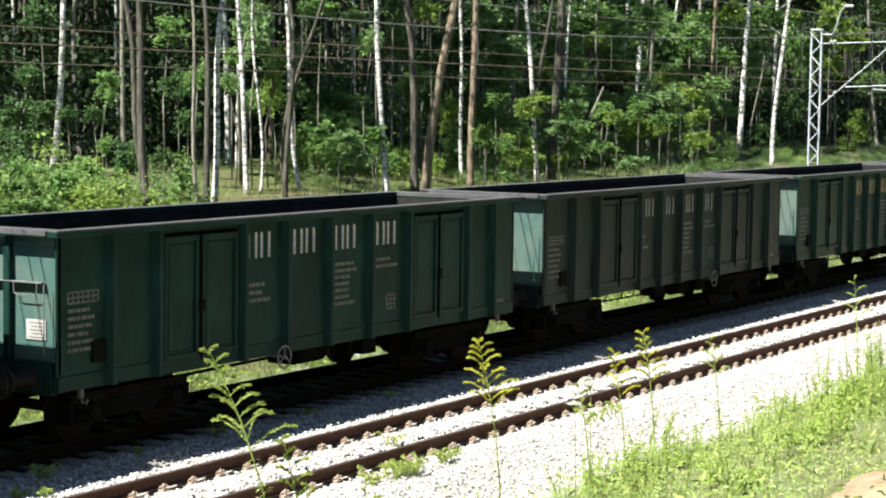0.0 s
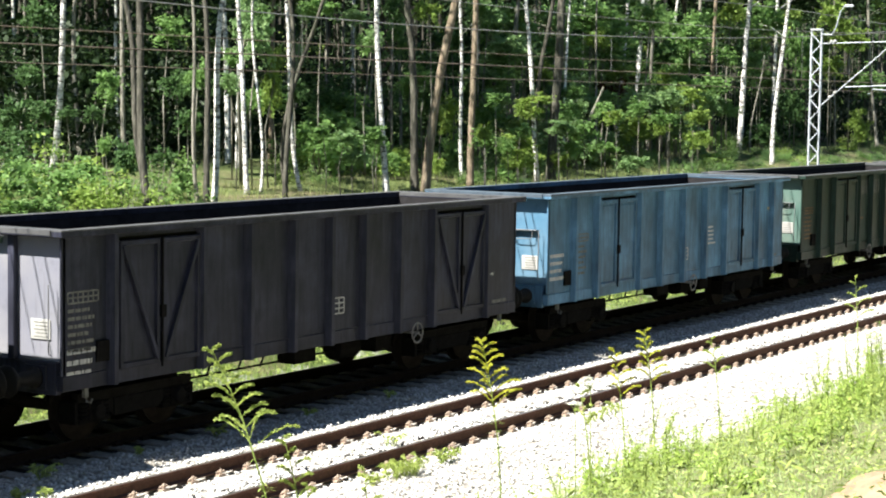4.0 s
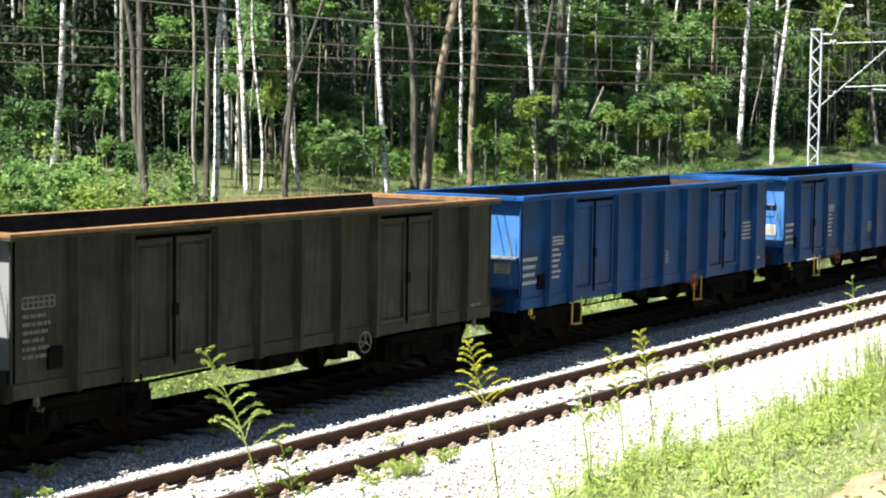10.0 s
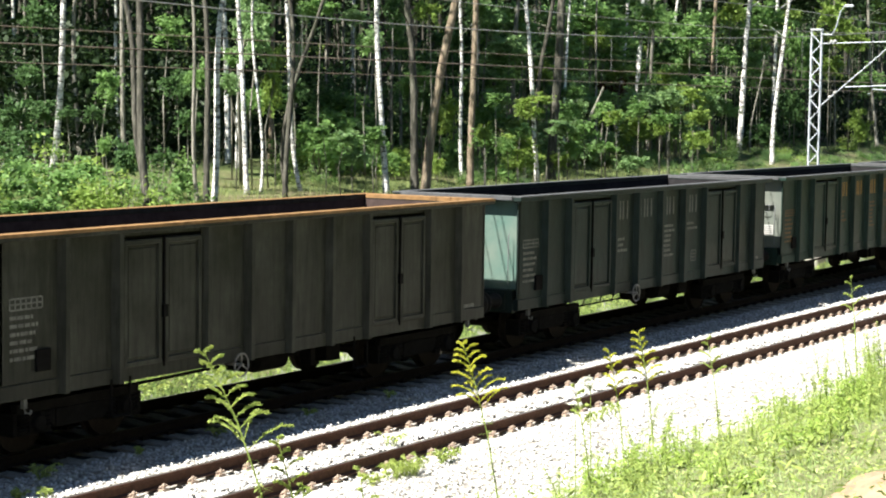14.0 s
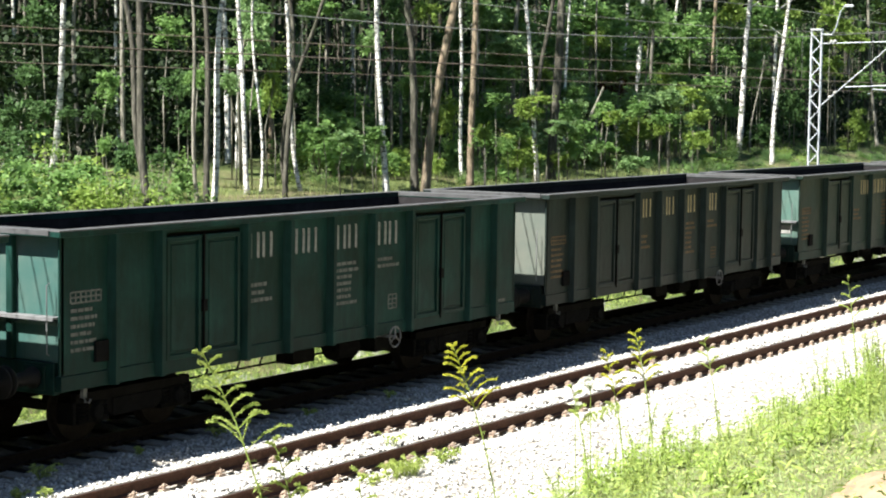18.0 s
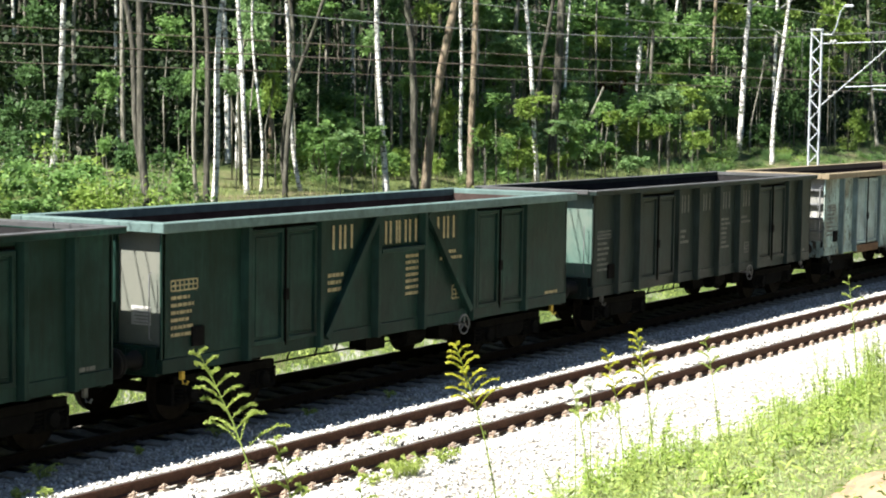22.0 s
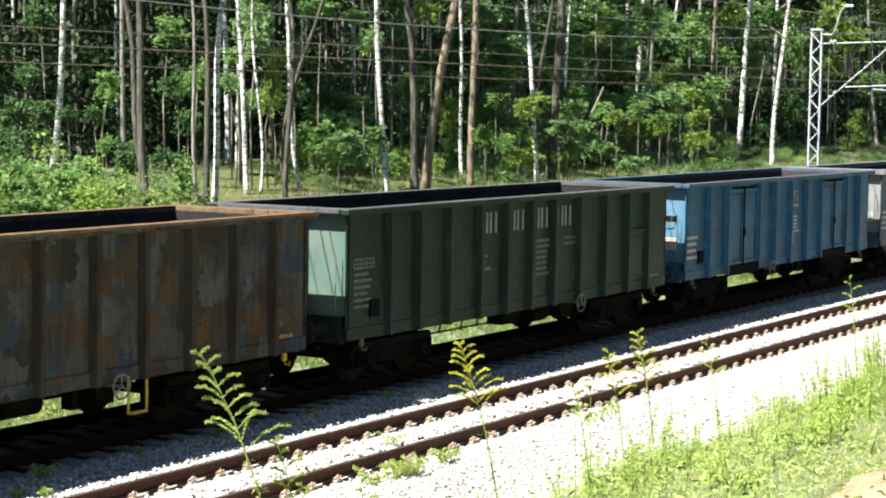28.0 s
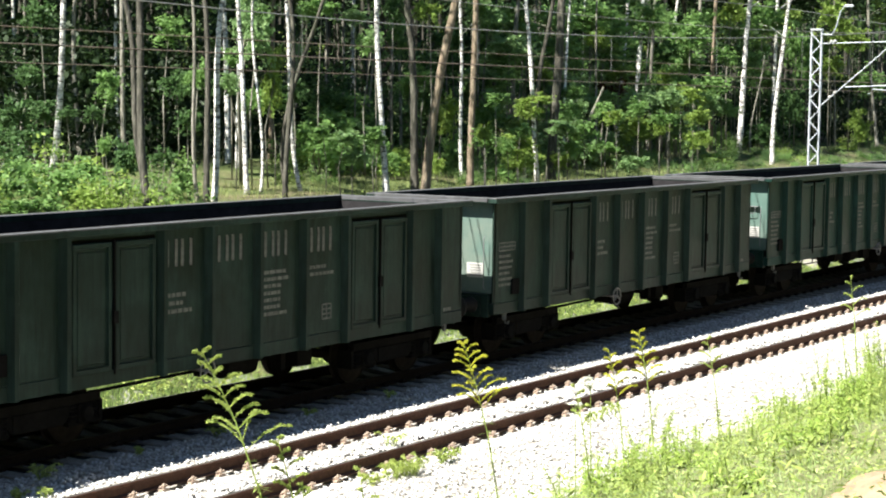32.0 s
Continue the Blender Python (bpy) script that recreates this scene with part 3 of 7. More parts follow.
def rim_edge_mesh(w):
    """The bare upper edge of the rim, wrapped a little over the outside."""
    g = Geo()
    y = HALF + 0.013
    for s in (-1, 1):
        a, b = sorted((s * y, s * (SKIN - 0.058)))
        g.box(-0.112, LENGTH + 0.112, a, b, TOP - (0.02 if w < 0.005 else 0.045), TOP + 0.004)
    g.box(-0.118, 0.162, -SKIN + 0.066, SKIN - 0.066, TOP - 0.075, TOP + 0.001)
    g.box(LENGTH - 0.162, LENGTH + 0.118, -SKIN + 0.066, SKIN - 0.066, TOP - 0.075, TOP + 0.001)
    return g.mesh("rim_edge", None, 0.004)


def lining_mesh(which):
    """One sheet of the inside of the box: a side, an end or the floor."""
    a, b, f = 0.165, SKIN - 0.036, 1.27
    if which == "floor_sheet":
        return Geo().box(a, LENGTH - a, -b, b, 1.2, f - 0.002).mesh(which, None)
    if which == "side_lining":
        return Geo().box(a, LENGTH - a, -b, -b + 0.02, f, 2.985).mesh(which, None)
    return Geo().box(a, a + 0.02, -b + 0.021, b - 0.021, f, 2.985).mesh(which, None)


def end_mesh():
    """End wall seen from outside at x 0: sheet, corner posts, stiffener and headstock above the buffers."""
    g = Geo().box(0.11, 0.14, -SKIN + 0.032, SKIN - 0.032, 1.25, 2.985)
    return g.mesh("end_wall", None, 0.005)


def end_post_mesh():
    """An upright on the end wall, from the buffer beam to the rim."""
    return Geo().prism([(-0.06, 1.25), (0.06, 1.25), (0.06, 2.975), (-0.06, 2.975)], 0.01, 0.108).mesh("end_post", None, 0.012)


def post_mesh():
    return Geo().box(0.03, 0.12, -SKIN, -SKIN + 0.03, FOOT + 0.22, 2.985).mesh("corner_post", None, 0.005)


def stiffener_mesh():
    return Geo().box(0.05, 0.108, -1.26, 1.26, 1.76, 1.82).mesh("stiffener", None, 0.005)


def headstock_mesh():
    g = Geo().box(0.04, 0.16, -SKIN + 0.11, SKIN - 0.11, 0.8, 1.246)
    for s in (-1, 1):
        g.box(0.01, 0.04, s * 0.875 - 0.2, s * 0.875 + 0.2, 0.86, 1.2)
    return g.mesh("headstock", None, 0.008)


def buffer_mesh():
    """A buffer pointing to -x, its foot at x 0."""
    return Geo().lathe([(0.0, 0.15), (-0.04, 0.15), (-0.05, 0.1), (-0.28, 0.1), (-0.29, 0.075), (-0.51, 0.075), (-0.525, 0.22), (-0.55, 0.23), (-0.57, 0.2), (-0.58, 0.08)], 18, "x").mesh("buffer", None, smooth=True)


def coupling_mesh():
    g = Geo().box(-0.33, 0.05, -0.05, 0.05, -0.05, 0.05)
    g.tube([(-0.3, 0, 0.0), (-0.4, 0, 0.05), (-0.42, 0, 0.0), (-0.38, 0, -0.05)], 0.035, 8)
    for s in (-1, 1):
        g.tube([(-0.3, s * 0.07, 0), (-0.42, s * 0.08, -0.3), (-0.36, s * 0.05, -0.42)], 0.02, 6)
    return g.mesh("coupling", None)


def wheelset_mesh():
    g = Geo()
    for s in (-1, 1):
        pr = [(0.80, 0.1), (0.80, 0.44), (0.815, 0.46), (0.7, 0.465), (0.68, 0.492), (0.665, 0.492), (0.66, 0.4), (0.69, 0.34), (0.70, 0.18), (0.65, 0.13), (0.65, 0.09)]
        g.lathe([(s * a, r) for a, r in pr], 28, "y")
        g.lathe([(s * 0.8, 0.1), (s * 1.08, 0.08)], 12, "y")
        for k in range(6):
            a = k * 1.0472
            g.box(0.26 * math.cos(a) - 0.02, 0.26 * math.cos(a) + 0.02, s * 0.79, s * 0.808, 0.26 * math.sin(a) - 0.02, 0.26 * math.sin(a) + 0.02)
    g.lathe([(-0.65, 0.085), (0.65, 0.085)], 12, "y")
    return g.mesh("wheelset", WHEELM)


def bogie_side_mesh():
    """Cast bogie side frame in the plane y 0 with two axle boxes and spring nests."""
    g = Geo()
    g.box(-1.26, 1.26, -0.06, 0.06, 0.6, 0.74)
    g.box(-0.5, 0.5, -0.07, 0.07, 0.34, 0.6)
    g.plate([(-0.75, 0.6), (-0.5, 0.6), (-0.5, 0.34), (-0.58, 0.4)], -0.055, 0.055)
    g.plate([(0.5, 0.6), (0.75, 0.6), (0.58, 0.4), (0.5, 0.34)], -0.055, 0.055)
    for s in (-0.9, 0.9):
        g.box(s - 0.15, s + 0.15, -0.1, 0.09, 0.33, 0.6)
        g.lathe([(-0.17, 0.11), (-0.1, 0.13)], 14, "y", (s, 0, 0.46))
        for d in (-0.22, 0.22):
            for k in range(4):
                g.lathe([(0.36 + 0.06 * k, 0.075), (0.385 + 0.06 * k, 0.095), (0.41 + 0.06 * k, 0.075)], 10, "z", (s + d, -0.02, 0))
        g.box(s - 0.33, s + 0.33, -0.07, 0.07, 0.3, 0.36)
        g.box(s * 1.42 - 0.04, s * 1.42 + 0.04, -0.05, 0.25, 0.3, 0.62)
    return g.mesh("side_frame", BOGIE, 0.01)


def bolster_mesh():
    g = Geo().box(-0.28, 0.28, -1.0, 1.0, 0.5, 0.72)
    g.lathe([(0.72, 0.25), (0.8, 0.25)], 16, "z")
    for s in (-1, 1):
        g.box(-1.2, 1.2, s * 0.45 - 0.05, s * 0.45 + 0.05, 0.55, 0.66)
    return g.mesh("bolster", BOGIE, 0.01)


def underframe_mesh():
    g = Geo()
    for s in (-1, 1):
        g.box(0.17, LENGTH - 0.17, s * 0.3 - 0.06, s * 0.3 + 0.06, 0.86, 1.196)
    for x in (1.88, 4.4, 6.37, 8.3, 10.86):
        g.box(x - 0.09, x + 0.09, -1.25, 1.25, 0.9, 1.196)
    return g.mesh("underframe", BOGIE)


def brake_mesh(kind):
    g = Geo()
    if kind == 0:
        g.lathe([(6.3, 0.12), (6.34, 0.19), (7.1, 0.19), (7.14, 0.12)], 14, "x", (0, -0.75, 0.68))
        g.tube([(3.4, -0.62, 0.62), (6.3, -0.62, 0.66)], 0.03, 6).tube([(7.1, -0.6, 0.66), (9.6, -0.55, 0.6)], 0.03, 6)
        g.box(6.0, 6.14, -0.9, -0.5, 0.55, 0.9).box(8.1, 8.5, -1.0, -0.6, 0.5, 0.88).box(7.5, 7.62, -1.1, -0.9, 0.52, 0.85)
    else:
        g.lathe([(7.3, 0.1), (7.34, 0.2), (7.95, 0.2), (8.0, 0.1)], 14, "x", (0, -0.8, 0.66))
        for z in (0.6, 0.78):
            g.tube([(3.5, -0.8, z), (7.3, -0.85, z + 0.02)], 0.02, 6)
        for x in (3.9, 4.7, 5.3, 5.8):
            g.tube([(x, -0.8, 0.58), (x + 0.12, -0.82, 0.84)], 0.018, 6)
        g.box(5.9, 6.5, -1.05, -0.7, 0.56, 0.86).box(8.4, 8.9, -1.0, -0.6, 0.5, 0.88)
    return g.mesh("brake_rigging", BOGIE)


def handwheel_mesh():
    g = Geo()
    n, r = 22, 0.175
    pts = [(r * math.cos(6.2832 * k / n), 0, r * math.sin(6.2832 * k / n)) for k in range(n + 1)]
    g.tube(pts, 0.016, 6, False)
    for a in (1.571, 3.665, 5.76):
        g.tube([(0, 0, 0), (r * math.cos(a), 0, r * math.sin(a))], 0.013, 6)
    g.tube([(0, -0.03, 0), (0, 0.5, 0)], 0.025, 8)
    return g.mesh("handbrake_wheel", None)


def step_mesh():
    g = Geo().tube([(-0.2, 0, 0.92), (-0.2, 0, 0.42), (-0.18, 0, 0.38), (0.18, 0, 0.38), (0.2, 0, 0.42), (0.2, 0, 0.92)], 0.021, 6)
    return g.box(-0.18, 0.18, -0.05, 0.06, 0.366, 0.388).mesh("foot_step", None)


def hook_mesh():
    g = Geo().box(-0.035, 0.035, -0.03, 0.03, 0.72, 0.88)
    return g.tube([(0, 0, 0.74), (0, -0.03, 0.66), (0.06, -0.05, 0.645), (0.09, -0.05, 0.69)], 0.02, 6).mesh("towing_hook", None)


def letter_mesh(t=0.062, z0=2.42, z1=2.82):
    """One plain painted bar, left edge at x 0, with worn corners."""
    y0, y1 = -SKIN - 0.008, -SKIN - 0.003
    return Geo().plate([(0.014, z0), (t, z0), (t, z1 - 0.02), (t - 0.014, z1), (0, z1), (0, z0 + 0.025)], y0, y1).mesh("painted_letter_block", None)


def text_block(x, z, rows, w, h=0.05, gap=0.035, seed=1, y=-SKIN):
    """Lines of unreadable small print as short plain bars."""
    r = random.Random(seed)
    g = Geo()
    for k in range(rows):
        a = x
        end = x + w * r.uniform(0.65, 1.0)
        while a < end - 0.02:
            b = min(end, a + r.uniform(0.04, 0.16))
            zz = z - k * (h + gap)
            g.box(a, b, y - 0.007, y - 0.003, zz - h, zz)
            a = b + 0.022
    return g.mesh("painted_data", None)


def grid_block(x, z, w, h, nx, nz):
    t = 0.012
    g = Geo()
    for i in range(nx + 1):
        a = x + w * i / nx
        g.box(a - t, a + t, -SKIN - 0.007, -SKIN - 0.003, z, z + h)
    for j in range(nz + 1):
        b = z + h * j / nz
        g.box(x + t, x + w - t, -SKIN - 0.006, -SKIN - 0.0035, b - t, b + t)
    return g.mesh("load_table", None)


def ladder_mesh():
    g = Geo()
    g.tube([(0.02, -1.16, 1.35), (-0.03, -1.16, 1.38), (-0.03, -1.16, 2.32), (0.02, -1.16, 2.35)], 0.01, 6)
    return g.mesh("grab_rail", None)


def bar_handle_mesh():
    """A handle bar with a hanging loop across the end wall."""
    g = Geo().box(0.0, 0.108, -1.08, 0.9, 2.335, 2.352)
    return g.tube([(0.005, -1.0, 2.335), (0.005, -0.99, 2.2), (0.005, -0.95, 2.17), (0.005, -0.62, 2.17), (0.005, -0.58, 2.2), (0.005, -0.57, 2.335)], 0.009, 6).mesh("end_handle", None, 0.003)


def shelf_mesh():
    g = Geo().box(-0.06, 0.108, -1.3, 1.3, 1.86, 1.89)
    return g.box(-0.06, -0.045, -1.29, 1.29, 1.835, 1.859).mesh("end_shelf", None, 0.004)


STARTS = {"A": (4.3, 5.52, 6.7, 7.95), "A3": (4.55, 5.63, 6.71, 7.81), "A4": (4.55, 5.63, 6.71, 7.81), "A2": (4.44, 5.55, 6.6, 7.67), "G": (4.5, 5.56, 6.54, 7.55), "J": (4.85, 5.75, 6.38, 7.3), "B": (4.42, 5.82, 6.45, 7.75)}
WAGONS = []
WHEELSETS = []


def wagon(x, kind, label, body, rim=None, end=None, letters=None, print_mat=None, brake=5.0, brake_mat=None, door=None, steps=False, ledge=True, plate=True,
          heavy=False, lining=None, gear=0, numbers=False, hook=None, badge=None, sills=None, badge_x=11.75, data_x=11.25, ribs=None, rungs=False):
    lay = LAYOUT[kind]
    rim, end, door, lining = rim or body, end or body, door or body, lining or LINING
    root = thing("freight_wagon", label, "freight wagon", "open wagons of the freight train", at=(x, 0, 0))
    turn = Matrix.Translation((LENGTH, 0, 0)) @ pose(0, 0, 0, 0, 0, 180)
    skin, sill = cached("skin", skin_mesh), cached("sill", sill_mesh)
    for m in (Matrix.Identity(4), turn):
        near = m is not turn
        for name, me, ma in (("side_wall", skin, body), ("side_sill", sill, body)):
            part(name, me, ma, root).matrix_basis = m
        for r in lay["ribs"]:
            part("rib", cached("rib", rib_mesh), ribs or body, root).matrix_basis = m @ Matrix.Translation((r, 0, 0))
        for a, b in lay["doors"]:
            w = round(b - a, 2)
            st = lay["style"]
            d = part("door", cached(("leaf", w, st), lambda: leaf_mesh(w, st)), door, root)
            d.matrix_basis = m @ Matrix.Translation((a, 0, 0))
            if st == "triple":
                for zc in (1.65, 2.27):
                    part("door_bar", cached(("bar", w), lambda: bar_mesh(w)), door, d, at=(0, 0, zc))
        if lay["style"] == "braced":
            for k, (a, b) in enumerate(lay["doors"]):
                xa, xb = (a + 0.05, b - 0.05) if k % 2 == 0 else (b - 0.05, a + 0.05)
                part("door_brace", cached(("dbrace", a), lambda: brace_mesh(xa, 2.8, xb, 1.12, 0.03, SKIN + 0.034, SKIN + 0.1)), door, root).matrix_basis = m
        for i in range(0, len(lay["doors"]), 2):
            c = (lay["doors"][i][1] + lay["doors"][i + 1][0]) / 2
            o0, o1 = lay["doors"][i][0], lay["doors"][i + 1][1]
            # Near-black plate on the skin paints the shade in the door gaps.
            part("door_opening", cached(("gap", o0), lambda: Geo().box(o0 - 0.05, o1 + 0.05, -SKIN - 0.003, -SKIN + 0.01, 1.0, 2.92).mesh("door_opening", None)), BOGIE, root, "black plate for the shade and dirt in the door gaps").matrix_basis = m
            if sills:
                part("door_sill", cached(("sillplate", o0), lambda: Geo().box(o0 - 0.06, o1 + 0.06, -HALF + 0.01, -SKIN - 0.02, 0.8, 1.02).mesh("door_sill", None, 0.01)), sills, root, "rusty sill under the doors").matrix_basis = m
            lt = part("door_latch", cached("latch", lambda: Geo().tube([(0, -SKIN - 0.085, 1.0), (0, -SKIN - 0.085, 2.9)], 0.018, 6).box(-0.05, 0.05, -SKIN - 0.12, -SKIN - 0.07, 1.72, 1.9).mesh("door_latch", None)), BOGIE, root)
            lt.matrix_basis = m @ Matrix.Translation((c, 0, 0))
        if "hatch" in lay:
            a, b = lay["hatch"]
            part("door", cached(("hatch", a), lambda: Geo().box(a, b, -SKIN - 0.03, -SKIN - 0.003, 1.1, 2.12).box(a - 0.04, b + 0.04, -SKIN - 0.06, -SKIN - 0.003, 2.122, 2.18).box(a + 0.08, b - 0.08, -SKIN - 0.04, -SKIN - 0.0305, 1.2, 2.02).mesh("hatch", None, 0.005)), door, root).matrix_basis = m
        if kind in ("B", "B3"):
            for k, (p, q, r, s) in enumerate(((4.15, 1.0, 5.66, 2.9), (8.85, 1.05, 7.3, 2.9))):
                part("brace", cached(("bb", k), lambda: brace_mesh(p, q, r, s, 0.06)), body, root).matrix_basis = m
            for xx in (5.72, 7.22):
                part("rib", cached("rib", rib_mesh), body, root).matrix_basis = m @ Matrix.Translation((xx, 0, 0))
            part("crossbar", cached("crossbar", lambda: Geo().box(5.79, 7.15, -HALF + 0.01, -SKIN - 0.003, 2.28, 2.36).mesh("crossbar", None, 0.005)), body, root).matrix_basis = m
        # End colours are lifted above the sides to paint in sunlight.
        part("end_wall", cached("end", end_mesh), end, root, "sunlit end wall in its own paint, lightened for the sun" if near and end is not body else "").matrix_basis = m
        if ledge == "shelf":
            part("stiffener", cached("stiffener", stiffener_mesh), end, root).matrix_basis = m
        for py in (-0.42, 0.42):
            part("end_post", cached("endpost", end_post_mesh), body, root).matrix_basis = m @ Matrix.Translation((0, py, 0))
        part("corner_post", cached("post", post_mesh), body, root).matrix_basis = m
        part("corner_post", cached("post2", lambda: Geo().box(0.03, 0.12, SKIN - 0.03, SKIN, FOOT + 0.22, 2.985).mesh("corner_post", None, 0.005)), body, root).matrix_basis = m
        part("headstock", cached("headstock", headstock_mesh), body, root).matrix_basis = m
        for s in (-1, 1):
            part("buffer", cached("buffer", buffer_mesh), BUFFER, root, "dark steel buffer").matrix_basis = m @ Matrix.Translation((0.01, s * 0.875, 1.03))
        part("coupling", cached("coupling", coupling_mesh), BUFFER, root).matrix_basis = m @ Matrix.Translation((0.04, 0, 1.0))
        part("grab_rail", cached("ladder", ladder_mesh), RIMLIGHT, root).matrix_basis = m
        if rungs:
            for k, rz in enumerate((1.5, 2.22, 2.6)):
                part("rung", cached(("rung", k), lambda: Geo().box(-0.02, 0.108, -1.28, 1.28, rz, rz + 0.05).mesh("rung", None, 0.006)), RIMLIGHT, root, "pale steel cross rung").matrix_basis = m
            part("side_rail", cached("siderail", lambda: Geo().tube([(0.03, -1.24, 1.3), (-0.1, -1.24, 1.34), (-0.1, -1.24, 2.7), (0.03, -1.24, 2.74)], 0.022, 8).mesh("side_rail", None)), RIMLIGHT, root, "pale steel side rail").matrix_basis = m
        if ledge:
            if ledge == "shelf":
                part("end_shelf", cached("shelf", shelf_mesh), RIMLIGHT, root, "pale worn foot shelf").matrix_basis = m
            else:
                part("end_handle", cached("barhandle", bar_handle_mesh), RIMLIGHT, root, "pale steel handle bar").matrix_basis = m
        for hx in (0.55, 12.25):
            part("towing_hook", cached("hook", hook_mesh), hook or FADED, root).matrix_basis = m @ Matrix.Translation((hx, -SKIN + 0.03, 0))
        part("handbrake_wheel", cached("handwheel", handwheel_mesh), brake_mat or WHEELWHITE, root).matrix_basis = m @ Matrix.Translation((brake + 0.1, -HALF - 0.03, 0.82))
        if steps:
            for sx in (2.45, 8.6):
                part("foot_step", cached("step", step_mesh), steps, root).matrix_basis = m @ Matrix.Translation((sx, -SKIN - 0.02, 0))
    h, w = (0.15, 0.03) if heavy else (0.1, 0.01)
    bare = heavy
    part("top_rim", cached(("rim", h), lambda: rim_mesh(h, w)), rim if bare else body, root, "worn bare top rim" if bare else "")
    if not bare and rim is not body:
        part("rim_edge", cached(("rimedge", rim is RIMGREY), lambda: rim_edge_mesh(w if rim is not RIMGREY else w - 0.006)), rim, root, "worn pale upper edge of the rim")
    part("floor_sheet", cached("floor_sheet", lambda: lining_mesh("floor_sheet")), lining, root, "coal-blackened floor of the open box")
    for m in (Matrix.Identity(4), turn):
        for sheet in ("side_lining", "end_lining"):
            part(sheet, cached(sheet, lambda: lining_mesh(sheet)), lining, root, "coal-blackened inside of the open box").matrix_basis = m
    part("underframe", cached("underframe", underframe_mesh), None, root)
    part("brake_rigging", cached(("brake", gear), lambda: brake_mesh(gear)), None, root)
    for bx in (1.88, 10.86):
        bg = part("bogie", cached("bolster", bolster_mesh), None, root, "grimy two-axle steel bogie, coloured darker for the shade there", at=(bx, 0, 0))
        for s in (-1, 1):
            part("side_frame", cached("bogie_side", bogie_side_mesh), None, bg).matrix_basis = Matrix.Translation((0, s * 1.05, 0)) @ pose(0, 0, 0, 0, 0, 0 if s < 0 else 180)
        for ax in (-0.9, 0.9):
            ws = part("wheelset", cached("wheelset", wheelset_mesh), None, bg, at=(ax, 0, 0.462))
            WHEELSETS.append((ws, x, ax))
    pm = print_mat or FADED
    if letters:
        for s in STARTS.get(kind, STARTS["A"]):
            for d in (0.0, 0.34):
                for o in (0.0, 0.198):
                    part("painted_letter_block", cached("letter", letter_mesh), letters, root, at=(s + d + o, 0, 0))
    dx = 0.0 if kind != "A2" else 0.1
    if letters:
        tagged(part("painted_data", cached(("t1", dx), lambda: text_block(4.3 + dx, 2.03, 3, 0.62, 0.06, 0.06, 3)), pm, root), kind="stuff")
        tagged(part("painted_data", cached(("t2", dx), lambda: text_block(6.7 + dx, 2.2, 7, 0.66, 0.055, 0.055, 5)), pm, root), kind="stuff")
        tagged(part("painted_data", cached(("t3", dx), lambda: text_block(7.86 + dx, 2.2, 2, 0.76, 0.055, 0.06, 8)), pm, root), kind="stuff")
        tagged(part("load_table", cached(("g2", dx), lambda: grid_block(8.3 + dx, 1.3, 0.26, 0.24, 2, 3)), pm, root), kind="stuff")
    if numbers:
        tagged(part("painted_data", cached(("t6", kind == "C"), lambda: text_block(0.14, 1.42 if kind == "C" else 1.86, 3 if kind == "C" else 4, 0.72, 0.068, 0.085, 11)), WHITE, root), kind="stuff")
        tagged(part("painted_data", cached(("t7", data_x), lambda: text_block(data_x, 2.05, 5, 0.75, 0.045, 0.05, 13)), WHITE, root), kind="stuff")
        tagged(part("load_table", cached("g3", lambda: grid_block(6.6, 1.35, 0.3, 0.26, 2, 3)), WHITE, root), kind="stuff")
    if badge:
        part("painted_badge", cached("badge", lambda: Geo().plate([(0.1, 0.14), (0.18, 0.14), (0.29, 0.42), (0.21, 0.42)], -SKIN - 0.008, -SKIN - 0.003).plate([(0.31, 0.36), (0.45, 0.36), (0.47, 0.42), (0.33, 0.42)], -SKIN - 0.008, -SKIN - 0.003).plate([(0.36, 0.14), (0.44, 0.14), (0.47, 0.3), (0.39, 0.3)], -SKIN - 0.008, -SKIN - 0.003).box(0, 0.5, -SKIN - 0.008, -SKIN - 0.003, 0, 0.08).mesh("painted_badge", None)), badge, root, at=(badge_x, 0, 2.28))
    gx = {"I": 3.12, "C": 0.16}.get(kind, 1.2 if numbers else 0.25)
    tagged(part("load_table", cached(("g1", gx), lambda: grid_block(gx, 2.06, 0.62, 0.15, 6, 2)), pm, root), kind="stuff")
    tagged(part("painted_data", cached(("t4", gx), lambda: text_block(gx, 1.98, 6, 0.62, 0.05, 0.06, 21)), pm, root), kind="stuff")
    tagged(part("painted_data", cached("t5", lambda: text_block(11.9, 1.15, 1, 0.55, 0.06, 0.05, 23)), pm, root), kind="stuff")
    part("label_holder", cached("holder", lambda: Geo().box(0.72, 1.0, -SKIN - 0.05, -SKIN - 0.003, 1.2, 1.5).mesh("label_holder", None, 0.01)), BOGIE, root, "small dark label holder")
    if kind == "F":
        part("paint_patch", cached("patch", lambda: Geo().box(1.5, 2.2, -SKIN - 0.008, -SKIN - 0.003, 1.95, 2.42).mesh("paint_patch", None)), PATCHBLUE, root, "square patch of blue paint")
    if plate:
        pl = part("notice_plate", cached("plate", lambda: Geo().box(0.09, 0.108, -1.08, -0.72, 1.55, 1.83).mesh("notice_plate", None, 0.003)), PLATE, root, "small white notice plate")
        part("printed_notice", cached("plateprint", lambda: notice_print()), FADED, pl)
    WAGONS.append((root, x))
    return root


